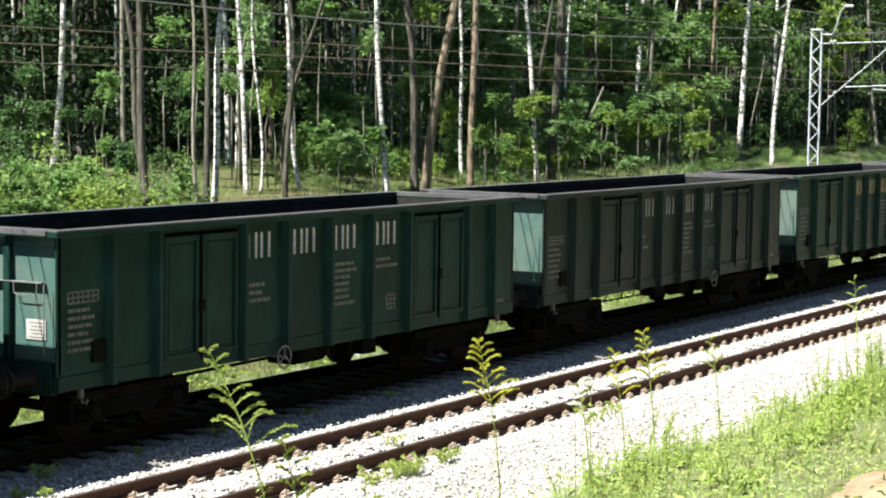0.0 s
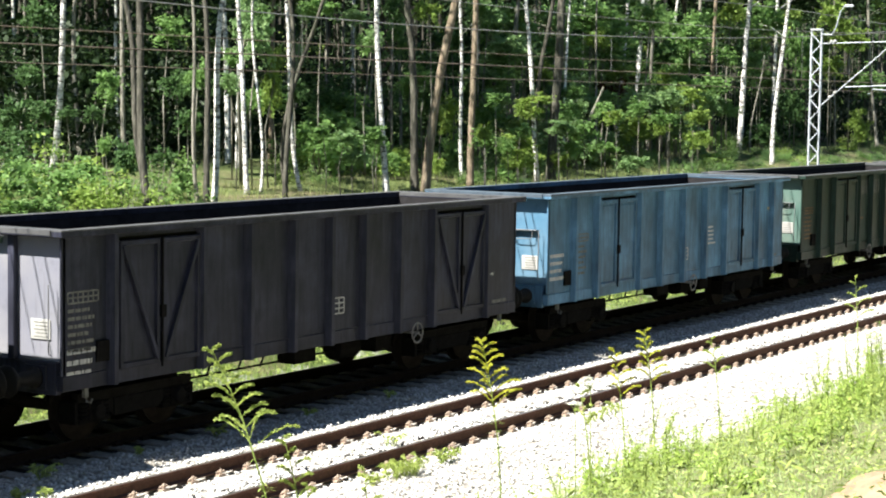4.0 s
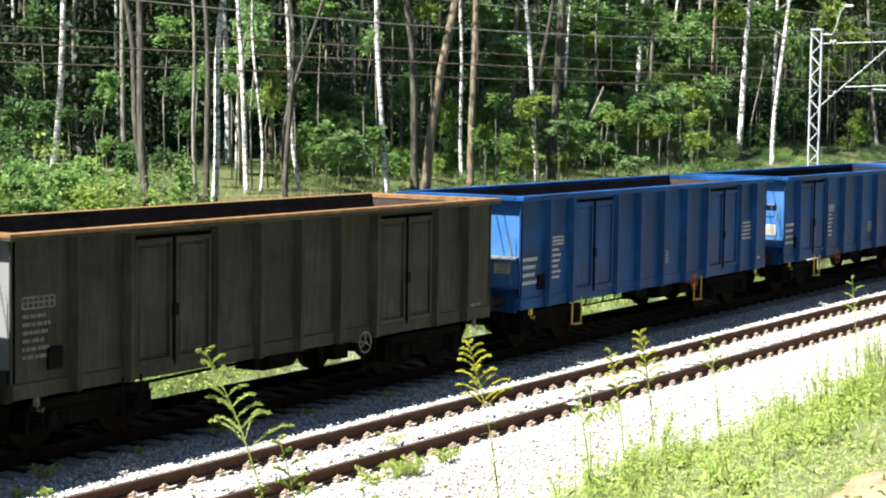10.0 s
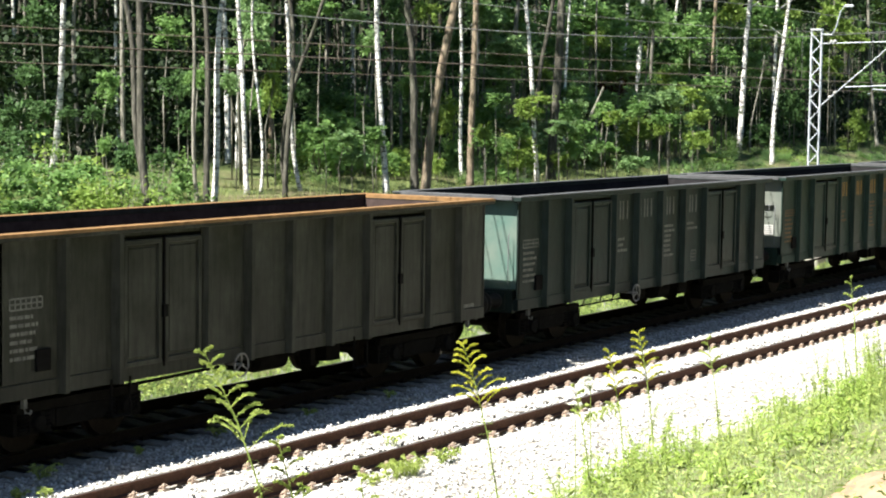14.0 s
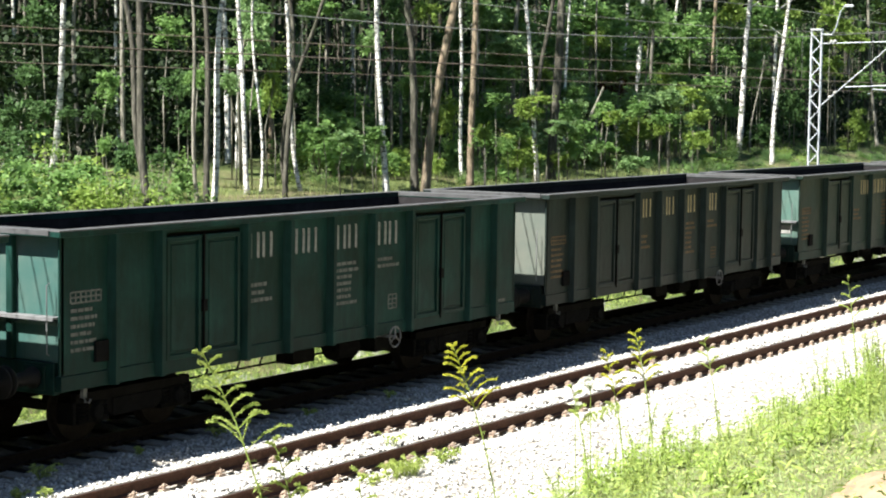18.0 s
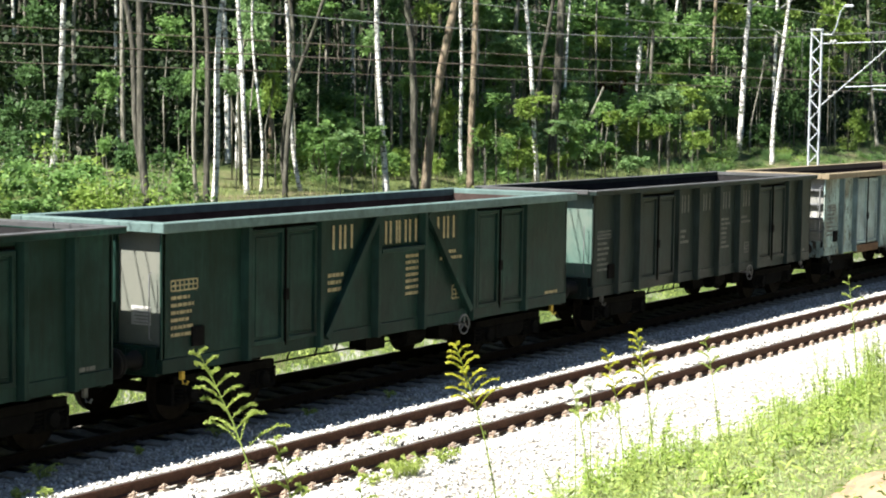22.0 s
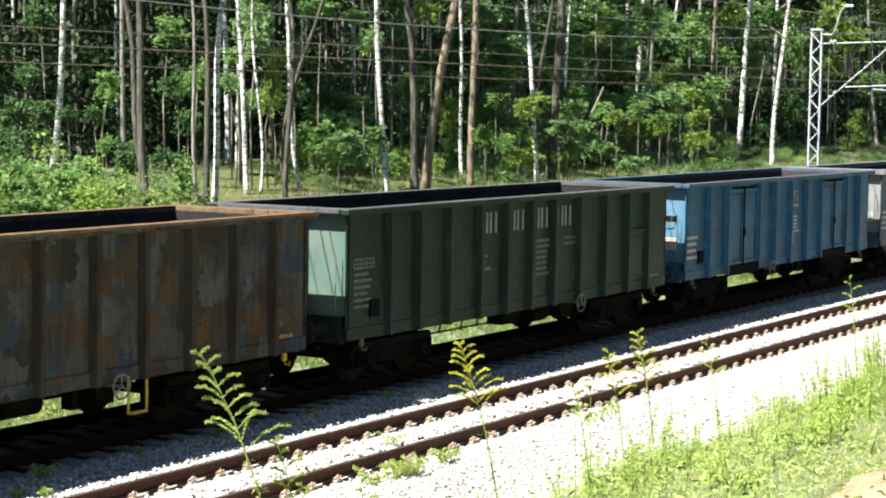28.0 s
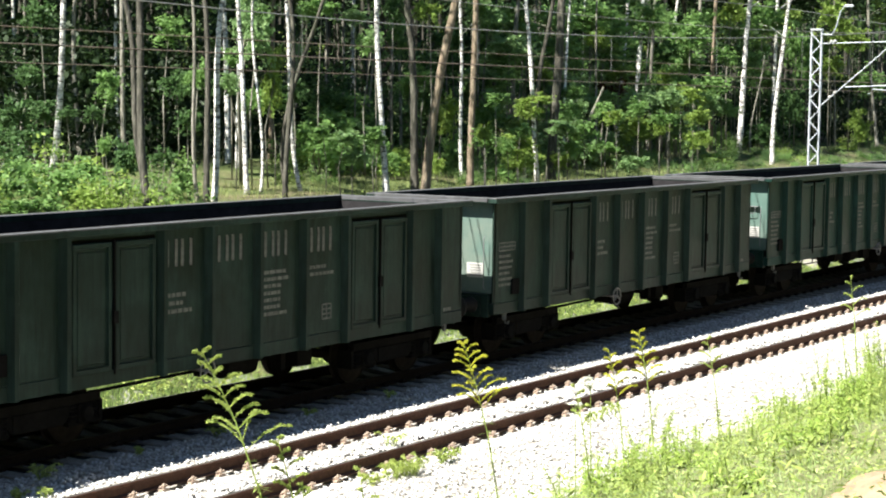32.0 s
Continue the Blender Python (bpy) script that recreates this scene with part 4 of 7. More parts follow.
def notice_print():
    g = Geo()
    for k in range(5):
        g.box(0.086, 0.089, -1.05, -0.78 - 0.03 * (k % 2), 1.78 - 0.05 * k, 1.792 - 0.05 * k)
    return g.mesh("printed_notice", None)


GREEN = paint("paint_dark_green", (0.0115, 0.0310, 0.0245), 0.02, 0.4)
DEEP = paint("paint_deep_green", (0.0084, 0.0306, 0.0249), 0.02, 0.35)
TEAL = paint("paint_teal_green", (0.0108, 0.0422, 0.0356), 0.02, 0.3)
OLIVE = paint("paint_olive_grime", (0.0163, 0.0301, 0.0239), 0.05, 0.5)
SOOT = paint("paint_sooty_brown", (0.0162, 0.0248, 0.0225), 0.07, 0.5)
BROWN = paint("paint_brown_olive", (0.0337, 0.0352, 0.0288), 0.15, 0.5)
VIOLET = paint("paint_violet_grey", (0.0281, 0.0297, 0.0429), 0.15, 0.5)
SLATE = paint("paint_slate", (0.0234, 0.0308, 0.0568), 0.1, 0.4)
SLATEBLUE = paint("paint_slate_blue", (0.0530, 0.0828, 0.1225), 0.1, 0.4)
PALEBLUE = paint("paint_pale_blue", (0.0696, 0.1457, 0.2236), 0.15, 0.4)
BLUEGREY = paint("paint_blue_grey", (0.0353, 0.0900, 0.1798), 0.12, 0.4)
BLUE = paint("paint_blue", (0.0080, 0.0460, 0.1500), 0.02, 0.12, 0.42)
MIDBLUE = paint("paint_mid_blue", (0.0232, 0.0862, 0.1573), 0.08, 0.35)
PEELING = paint("paint_peeling_grey_green", (0.2567, 0.3395, 0.3229), 0.2, 0.3, 0.65, flecks=0.75)
RIBGREY = paint("paint_rib_blue_grey", (0.0911, 0.1325, 0.1408), 0.2, 0.4)
DOORPALE = paint("paint_pale_door", (0.2254, 0.2953, 0.2953), 0.2, 0.3)
MIDGREY = paint("paint_mid_grey", (0.0348, 0.0463, 0.0646), 0.1, 0.5)
DOORBLUE = paint("paint_bright_door_blue", (0.0463, 0.1524, 0.3064), 0.08, 0.25)
# Plain darker brown puts the ribs' shading into their colour.
RIBSHADE = paint("paint_rib_shade_brown", (0.0400, 0.0340, 0.0250), 0.4, 0.4)
RUSTY = paint("paint_rust_patches", (0.0431, 0.0414, 0.0314), 0.3, 0.4, 0.75, cells=((0.056, 0.044, 0.032), (0.066, 0.074, 0.07), (0.04, 0.054, 0.084), (0.094, 0.054, 0.027), (0.085, 0.094, 0.094), (0.034, 0.032, 0.026)))
SILLRUST = plain("sill_rust_brown", (0.13, 0.075, 0.04), 0.85, 0.0, 0.4, 6.0)
RIMGREY = plain("rim_worn_grey", (0.09, 0.092, 0.094), 0.6, 0.2, 0.3, 5.0)
RIMBLUE = plain("rim_dull_blue", (0.075, 0.1, 0.125), 0.6, 0.1, 0.3, 5.0)
RIMPALE = plain("rim_pale_teal", (0.11, 0.165, 0.155), 0.6, 0.1, 0.3, 5.0)
RIMRUST = plain("rim_orange_rust", (0.21, 0.12, 0.05), 0.75, 0.1, 0.35, 6.0)
RIMBROWN = plain("rim_brown_rust", (0.14, 0.09, 0.05), 0.75, 0.1, 0.4, 6.0)
RIMWOOD = plain("rim_yellow_ochre", (0.21, 0.17, 0.11), 0.75, 0.0, 0.25, 6.0)
RIMLIGHT = plain("rim_light_grey", (0.15, 0.155, 0.16), 0.6, 0.1, 0.2, 6.0)
# End wall colours, raised well over the side paints to carry sunlight.
ENDTEAL = faded("end_sunlit_teal", (0.042, 0.1, 0.09), (0.095, 0.132, 0.115))
ENDMINT = faded("end_sunlit_mint", (0.07, 0.13, 0.11), (0.125, 0.16, 0.135))
ENDGREY = faded("end_sunlit_grey", (0.1, 0.12, 0.104), (0.15, 0.155, 0.132))
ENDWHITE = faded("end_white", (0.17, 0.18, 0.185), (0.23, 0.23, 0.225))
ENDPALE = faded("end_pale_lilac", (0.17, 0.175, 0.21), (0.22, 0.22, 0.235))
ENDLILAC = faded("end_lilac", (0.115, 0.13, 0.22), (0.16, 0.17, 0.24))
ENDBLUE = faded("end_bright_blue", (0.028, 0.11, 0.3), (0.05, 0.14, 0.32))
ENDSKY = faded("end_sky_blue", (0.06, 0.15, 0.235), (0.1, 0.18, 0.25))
ENDPEEL = paint("end_peeled_white", (0.24, 0.24, 0.225), 0.4, 0.25)
ENDTAG = paint("end_blue_white_patches", (0.23, 0.25, 0.27), 0.1, 0.1, 0.6, (0.1, 0.2, 0.32), 0.55)

G1 = "dark green steel open freight wagon with painted side lettering"
G2 = "sooty brown-green steel open freight wagon with faded lettering"
G3 = "grimy olive green steel open freight wagon with worn paint"

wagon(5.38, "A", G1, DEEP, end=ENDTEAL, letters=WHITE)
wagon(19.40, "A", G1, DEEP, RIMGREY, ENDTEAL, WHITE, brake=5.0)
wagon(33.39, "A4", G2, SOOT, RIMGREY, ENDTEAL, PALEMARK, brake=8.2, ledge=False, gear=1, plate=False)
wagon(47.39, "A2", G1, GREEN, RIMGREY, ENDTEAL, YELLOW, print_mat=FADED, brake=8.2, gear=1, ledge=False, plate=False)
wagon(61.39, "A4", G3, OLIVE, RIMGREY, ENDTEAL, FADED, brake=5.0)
wagon(75.54, "C", "dark violet-grey steel open freight wagon with braced doors", VIOLET, RIMGREY, ENDPALE, brake=8.9, ledge=False, numbers=True, gear=1)
wagon(89.62, "A", "pale blue-grey steel open freight wagon with yellow badge", PALEBLUE, RIMBLUE, ENDSKY, brake=6.8, numbers=True, badge=YELLOW, gear=1, data_x=7.8)
wagon(103.77, "A4", G3, OLIVE, RIMGREY, ENDMINT, FADED, print_mat=DULLORANGE, brake=5.0)
wagon(117.88, "A3", "olive green steel open freight wagon with three-panel doors", OLIVE, RIMGREY, ENDTEAL, YELLOW, print_mat=DULLORANGE, brake=5.0)
wagon(131.91, "D", "dark slate-grey steel open freight wagon with heavy rim", SLATE, RIMGREY, ENDLILAC, print_mat=FADED, brake=7.45, numbers=True, heavy=True, hook=STEPYELLOW, badge=WHITE, ledge=False, plate=False)
wagon(145.78, "A4", "teal green steel open freight wagon with white lettering", TEAL, None, ENDTEAL, WHITE, brake=5.0, hook=STEPYELLOW)
wagon(159.64, "A4", "brown-olive steel open freight wagon with rusty orange rim", BROWN, RIMRUST, ENDWHITE, brake=8.2, ledge=False, plate=False, steps=BOGIE, lining=LINING_PINK)
wagon(173.56, "A", "bright blue steel open freight wagon with yellow steps", BLUE, None, ENDBLUE, print_mat=WHITE, brake=8.0, brake_mat=WHEELRED, steps=STEPYELLOW, numbers=True, hook=STEPYELLOW, gear=1, lining=LINING_PINK, ledge="shelf")
wagon(187.60, "I", "bright blue steel open freight wagon with one door pair", BLUE, None, ENDBLUE, print_mat=WHITE, brake=3.6, brake_mat=WHEELRED, steps=STEPYELLOW, numbers=True, hook=STEPYELLOW)
wagon(201.62, "C", "weathered blue-grey steel open freight wagon with braced doors", BLUEGREY, RIMBLUE, ENDWHITE, print_mat=FADED, brake=8.7, numbers=True, badge=WHITE, ledge=False, gear=1)
wagon(215.34, "A4", "brown-olive steel open freight wagon with orange rim", BROWN, RIMRUST, ENDGREY, brake=5.0, steps=BOGIE, lining=LINING_PINK)
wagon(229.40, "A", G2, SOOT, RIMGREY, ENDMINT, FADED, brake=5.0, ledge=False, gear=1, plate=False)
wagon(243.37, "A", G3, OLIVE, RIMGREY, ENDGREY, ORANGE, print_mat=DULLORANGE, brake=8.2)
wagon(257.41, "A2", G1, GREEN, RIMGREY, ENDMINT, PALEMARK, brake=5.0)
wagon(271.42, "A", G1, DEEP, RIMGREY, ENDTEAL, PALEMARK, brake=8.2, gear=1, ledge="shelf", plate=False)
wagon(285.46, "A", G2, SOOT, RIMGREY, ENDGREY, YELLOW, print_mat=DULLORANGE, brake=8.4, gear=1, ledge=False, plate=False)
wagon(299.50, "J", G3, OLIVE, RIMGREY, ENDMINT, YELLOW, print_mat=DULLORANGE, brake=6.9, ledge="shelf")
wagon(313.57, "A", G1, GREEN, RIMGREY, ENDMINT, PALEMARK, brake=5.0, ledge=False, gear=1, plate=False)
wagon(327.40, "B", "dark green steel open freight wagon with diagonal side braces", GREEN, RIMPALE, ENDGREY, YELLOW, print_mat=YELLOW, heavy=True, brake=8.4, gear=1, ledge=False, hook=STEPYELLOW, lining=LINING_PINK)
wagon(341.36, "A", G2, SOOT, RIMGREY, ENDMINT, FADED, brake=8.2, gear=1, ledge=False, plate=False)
wagon(355.24, "A4", "peeling grey-green steel open freight wagon with ochre rim", PEELING, RIMWOOD, ENDPEEL, door=DOORPALE, brake=5.0, heavy=True, lining=LINING_PINK, sills=SILLRUST, ledge="shelf", ribs=RIBGREY, rungs=True)
wagon(369.11, "B3", "grey steel open freight wagon with blue doors and ochre rim", MIDGREY, RIMWOOD, ENDTAG, door=DOORBLUE, brake=8.2, brake_mat=WHEELRED, numbers=True, heavy=True, lining=LINING_PINK, ledge="shelf")
wagon(382.96, "I", "dark brown steel open freight wagon with one door pair", SOOT, None, ENDGREY, brake=6.0, gear=1, ledge="shelf")
wagon(396.89, "F", "rusty patched steel open freight wagon with small hatch door", RUSTY, RIMBROWN, ENDTAG, print_mat=ORANGE, brake=8.0, steps=STEPYELLOW, hook=STEPYELLOW, ledge="shelf", ribs=RIBSHADE)
wagon(410.82, "G", G1, OLIVE, RIMGREY, ENDMINT, PALEMARK, brake=8.3, gear=1, ledge=False, plate=False)
wagon(424.67, "A4", "mid blue steel open freight wagon with white print", MIDBLUE, RIMBLUE, ENDSKY, brake=5.0, numbers=True, badge=PALEMARK, lining=LINING_PINK, sills=BOGIE, badge_x=6.7, data_x=6.6)
wagon(438.58, "D", "slate blue steel open freight wagon with light heavy rim", SLATEBLUE, RIMLIGHT, ENDWHITE, brake=6.0, numbers=True, heavy=True, badge=WHITE, ledge=False)
wagon(452.26, "A", G3, OLIVE, RIMGREY, ENDMINT, FADED, brake=5.0, ledge="shelf")
wagon(466.20, "A", G3, OLIVE, RIMGREY, ENDMINT, FADED, brake=5.0, ledge=False)
wagon(480.16, "A", G1, GREEN, RIMGREY, ENDMINT, FADED, brake=8.2, gear=1)
wagon(494.20, "A", G2, SOOT, RIMGREY, ENDMINT, FADED, brake=5.0)

# ---- overhead line ----


def mast(x):
    root = thing("catenary_mast", "galvanised steel lattice mast carrying the overhead line", "mast", "overhead line masts", at=(x, 3.0, lie(x, 3.0) - 0.15))
    h0 = lie(x, 3.0) - 0.15
    w = 0.17
    H = 7.36 - h0
    part("footing", cached("footing", lambda: Geo().box(-0.4, 0.4, -0.4, 0.4, 0, 0.45).mesh("footing", CONCRETE, 0.03)), None, root)
    for sy in (-w, w):
        part("chord", cached(("chord", H), lambda: Geo().box(-0.06, 0.06, -0.024, 0.024, 0.3, H).mesh("chord", GALV, 0.006)), None, root, at=(0, sy, 0))
    n = 20
    for k in range(n):
        z0, z1 = 0.6 + (H - 0.7) * k / n, 0.6 + (H - 0.7) * (k + 1) / n
        s = 1 if k % 2 else -1
        part("lacing", Geo().tube([(-0.06, -s * w, z0), (-0.06, s * w, z1)], 0.02, 5).mesh("lacing", GALV), None, root)
    part("head_plate", Geo().box(-0.09, 0.09, -w - 0.03, w + 0.03, H, H + 0.05).mesh("head_plate", GALV, 0.006), None, root)
    zz = -h0
    part("cantilever_tube", Geo().tube([(0.0, -0.19, 6.93 + zz), (0.0, -3.1, 7.0 + zz)], 0.016, 8).mesh("cantilever_tube", GALV), None, root)
    part("cantilever_stay", Geo().tube([(0.0, -0.19, 4.9 + zz), (0.0, -3.0, 7.3 + zz)], 0.019, 8).mesh("cantilever_stay", GALV), None, root)
    part("registration_arm", Geo().tube([(0.0, -1.0, 5.52 + zz), (0.0, -3.3, 5.62 + zz)], 0.016, 8).tube([(0.0, -1.8, 5.3 + zz), (0.0, -1.95, 5.46 + zz), (0.0, -3.0, 5.38 + zz)], 0.016, 6).mesh("registration_arm", GALV), None, root)
    g = Geo()
    for y, z in ((-0.5, 6.99), (-0.62, 7.0)):
        g.lathe([(-0.05, 0.03), (-0.02, 0.06), (0.02, 0.06), (0.05, 0.03)], 10, "y", (0.0, y, z + zz))
    for t in (0.12, 0.18):
        g.lathe([(-0.05, 0.03), (-0.02, 0.06), (0.02, 0.06), (0.05, 0.03)], 10, "y", (0.0, -0.15 - 2.85 * t, 4.9 + 2.4 * t + zz))
    part("insulator", g.mesh("insulator", PLATE), None, root)
    part("feeder_bracket", Geo().tube([(0, -0.15, H - 0.12), (0, -0.5, H - 0.14), (0, -0.64, H + 0.08), (0, -0.78, H + 0.62), (0, -0.92, H + 0.78)], 0.02, 8).lathe([(-0.15, 0.03), (-0.08, 0.06), (0.0, 0.035), (0.08, 0.06), (0.15, 0.03)], 10, "y", (0, -1.06, H + 0.78)).mesh("feeder_bracket", GALV), None, root)


for mx in (-0.5, 60.3, 121.0, 181.0):
    mast(mx)


def wire(name, label, y, height, r, material):
    g = Geo()
    xs = list(np.arange(-60, 240, 2.5))
    g.tube([(x, y, height(x)) for x in xs], r, 5)
    tagged(new(name, g.mesh(name, material, smooth=True)), label, "overhead wire", "overhead wires")


def sag(x):
    u = ((x + 0.5) % 60.6) / 60.6
    return 6.3 + 1.05 * (2 * u - 1) ** 2


wire("contact_wire", "brown copper contact wire above the track", 0.0, lambda x: 5.62, 0.011, COPPER)
wire("contact_wire", "thin copper contact wire above the track", 0.25, lambda x: 5.36, 0.008, COPPER)
wire("messenger_wire", "grey sagging messenger wire of the overhead line", 0.0, sag, 0.011, CABLE)
wire("contact_wire", "thin copper contact wire over the sunlit track", -4.06, lambda x: 5.66, 0.006, COPPER)
wire("messenger_wire", "grey sagging messenger wire over the sunlit track", -4.06, lambda x: sag(x) + 0.1, 0.006, CABLE)
wire("feeder_wire", "grey feeder cable hung from mast brackets", 3.9, lambda x: 6.6 + sag(x) * 0.2, 0.012, CABLE)


def droppers():
    for x in np.arange(3.0, 118, 6.0):
        g = Geo().tube([(x, 0, 5.62), (x, 0, sag(x))], 0.004, 4)
        tagged(new("dropper_wire", g.mesh("dropper_wire", CABLE)), "thin dropper between messenger and contact wire", "overhead wire", "dropper wires")


droppers()

# ---- the wood ----
SIDE = Vector((math.cos(YAW), -math.sin(YAW), 0))
BARKS = {"birch": BIRCH, "dark": DARKBARK, "lean": DARKBARK, "grey": GREYBARK, "pine": PINEBARK}


def crown_mesh(k, n=260):
    """Leaves gathered in clumps along the upper stem, uneven and gappy."""
    m = 40
    c = np.stack([rng.normal(0, 1.5, m), rng.normal(0, 1.5, m), rng.uniform(-4.5, 5.5, m)], 1)
    c[:, :2] *= (1.15 - np.abs(c[:, 2:3]) / 9)
    pts = c[rng.integers(0, m, n)] + rng.normal(0, 0.36, (n, 3)) * np.array((1.25, 1.25, 0.7))
    return cloud("crown", leaves_at(pts, 0.105), LEAF)


CROWNS = [crown_mesh(k) for k in range(5)]
DENSE = [crown_mesh(k, 6500) for k in range(4)]


def spray_mesh(n, rad, size, material):
    m = 9
    c = rng.normal(0, 1, (m, 3)) * np.array(rad) * 0.75
    pts = c[rng.integers(0, m, n)] + rng.normal(0, 0.22, (n, 3)) * np.array(rad)
    return cloud("foliage", leaves_at(pts, size), material)


SPRAYS = [spray_mesh(300, (1.0, 1.0, 0.6), 0.075, LEAF) for k in range(5)]
TREE_COUNT = [0]


def tree(kind, x, y, r, curve, height=None, sprays=0):
    k = TREE_COUNT[0]
    TREE_COUNT[0] += 1
    rr = random.Random(100 + k)
    height = height or rr.uniform(15, 20)
    z0 = lie(x, y) - 0.1
    names = {"birch": ("birch_tree", "white-barked birch tree with dark bands and thin crown", "birch tree"), "dark": ("oak_tree", "dark rough-barked tree at the wood's edge", "tree"),
             "lean": ("leaning_tree", "slanting dark-barked tree among the birches", "tree"), "grey": ("slim_tree", "slim grey-barked tree in the mixed wood", "tree"),
             "pine": ("pine_tree", "tall reddish-brown pine trunk in the mixed wood", "pine tree")}[kind]
    root = thing(names[0], names[1], names[2], "trees of the wood", at=(x, y, z0))
    g = Geo()
    pts, rad = [], []
    n = 18
    off = rr.uniform(0, 50)
    a1, a2, a3 = curve
    for i in range(n):
        z = height * (i / (n - 1)) ** 1.4
        f = min(z, 5.5)
        slope = max(-0.12, min(0.12, a1 + 2 * a2 * f + 3 * a3 * f * f))
        w = 0.3 * r + 0.015
        p = SIDE * (a1 * f + a2 * f ** 2 + a3 * f ** 3 + slope * (z - f)) + Vector((noise.noise(Vector((off, z * 0.28, 0))), noise.noise(Vector((off, z * 0.28, 9))), 0)) * w * min(1, z)
        pts.append((p.x, p.y, z))
        rad.append(r * (1.0 - 0.72 * z / height) * (1.35 if i == 0 else 1.08 if i == 1 else 1))
    g.tube(pts, rad, 9)
    # Past y 27 the bark colour already holds the wood's shade.
    bark = SHADEBARK if y > 27 else BARKS[kind]
    part("trunk", g.mesh("trunk", bark, smooth=True), None, root)
    if height < 6:
        return root
    for j in range(5):
        z = rr.uniform(4.5, height * 0.85)
        i = max(q for q in range(n) if pts[q][2] <= z)
        a, ln = rr.uniform(0, 6.28), rr.uniform(0.7, 1.9)
        b = Vector(pts[i]) + (Vector(pts[min(i + 1, n - 1)]) - Vector(pts[i])) * ((z - pts[i][2]) / max(0.1, pts[min(i + 1, n - 1)][2] - pts[i][2]))
        d = Vector((math.cos(a), math.sin(a), 0))
        lg = Geo().tube([b, b + d * ln * 0.5 + Vector((0, 0, ln * 0.35)), b + d * ln + Vector((0, 0, ln * 0.5))], [r * 0.22, r * 0.14, r * 0.05], 5)
        part("limb", lg.mesh("limb", bark, smooth=True), None, root)
    tip = Vector(pts[13])
    # Crowns far in take leaf colour darkened for shade; pines take it anyhow.
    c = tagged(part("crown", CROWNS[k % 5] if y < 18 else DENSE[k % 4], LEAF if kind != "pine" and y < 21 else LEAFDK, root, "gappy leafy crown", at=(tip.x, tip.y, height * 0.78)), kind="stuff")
    c.rotation_euler = (0, 0, rr.uniform(0, 6.28))
    c.scale = (1, 1, 0.9) if y < 18 else (1.5, 1.5, 1.0)
    for j in range(sprays):
        s = tagged(part("leafage", SPRAYS[(k + j) % 5], LEAF if rr.random() < 0.8 else LEAFYL, root, at=(rr.uniform(-1.2, 1.2), rr.uniform(-1, 1), rr.uniform(2.0, 6.5))), kind="stuff")
        s.rotation_euler = (0, 0, rr.uniform(0, 6.28))
    return root


tree("birch", 46.4, 25.0, 0.07, (-0.019, -0.0094, 0.00100))
tree("grey", 45.7, 24.0, 0.06, (-0.015, 0.0000, 0.00000))
tree("birch", 41.1, 18.7, 0.10, (0.182, -0.0430, 0.00380))
tree("grey", 43.1, 19.4, 0.07, (-0.098, 0.0032, 0.00185))
tree("grey", 42.7, 17.4, 0.08, (-0.033, 0.0062, -0.00063))
tree("birch", 45.5, 20.0, 0.06, (-0.073, 0.0178, -0.00140))
tree("dark", 34.7, 9.8, 0.10, (-0.156, 0.0445, -0.00467))
tree("dark", 36.4, 11.1, 0.08, (-0.426, 0.1428, -0.01730))
tree("grey", 36.8, 10.0, 0.05, (-0.162, 0.0616, -0.00704))
tree("dark", 37.0, 9.9, 0.08, (-0.030, 0.0230, -0.00390))
tree("birch", 37.4, 10.0, 0.08, (0.107, -0.0481, 0.00687))
tree("birch", 46.7, 16.3, 0.09, (-0.039, 0.0172, -0.00205))
tree("birch", 40.1, 11.0, 0.07, (-0.080, 0.0189, -0.00269))
tree("birch", 40.8, 11.1, 0.04, (0.139, -0.0926, 0.01088))
tree("dark", 40.4, 10.0, 0.07, (-0.050, 0.0586, -0.00870))
tree("lean", 41.6, 10.8, 0.06, (-0.273, 0.1440, -0.01098))
tree("birch", 42.1, 10.7, 0.06, (-0.258, 0.0684, -0.00669))
tree("birch", 45.1, 9.9, 0.09, (-0.069, -0.0064, 0.00142))
tree("grey", 58.6, 18.0, 0.06, (0.030, -0.0259, 0.00276))
tree("grey", 64.1, 22.0, 0.06, (0.017, -0.0045, 0.00000))
tree("birch", 64.5, 24.0, 0.08, (-0.045, 0.0052, 0.00000))
tree("grey", 59.6, 22.0, 0.06, (-0.028, 0.0128, -0.00175))
tree("grey", 66.7, 26.0, 0.08, (0.000, -0.0026, 0.00000))
tree("dark", 46.6, 9.9, 0.12, (-0.039, 0.0110, -0.00258))
tree("pine", 46.8, 9.7, 0.14, (0.112, -0.0052, 0.00198))
tree("birch", 51.3, 11.1, 0.06, (-0.127, 0.0517, -0.00602))
tree("pine", 49.9, 10.0, 0.11, (0.027, -0.0030, 0.00017))
tree("grey", 59.0, 13.5, 0.10, (-0.069, 0.0093, 0.00050))
tree("birch", 54.0, 9.9, 0.08, (-0.089, 0.0116, -0.00167))
tree("lean", 56.4, 11.3, 0.08, (-0.053, 0.0202, 0.00099))
tree("dark", 54.7, 9.8, 0.16, (0.040, 0.0046, -0.00066))
tree("birch", 61.0, 12.6, 0.06, (-0.037, 0.0126, -0.00063))
tree("grey", 60.4, 11.8, 0.10, (-0.045, 0.2050, -0.02972), 3.0)
tree("grey", 64.1, 12.9, 0.05, (0.018, -0.0138, 0.00148))
tree("birch", 65.0, 14.0, 0.04, (0.004, -0.0045, 0.00093))
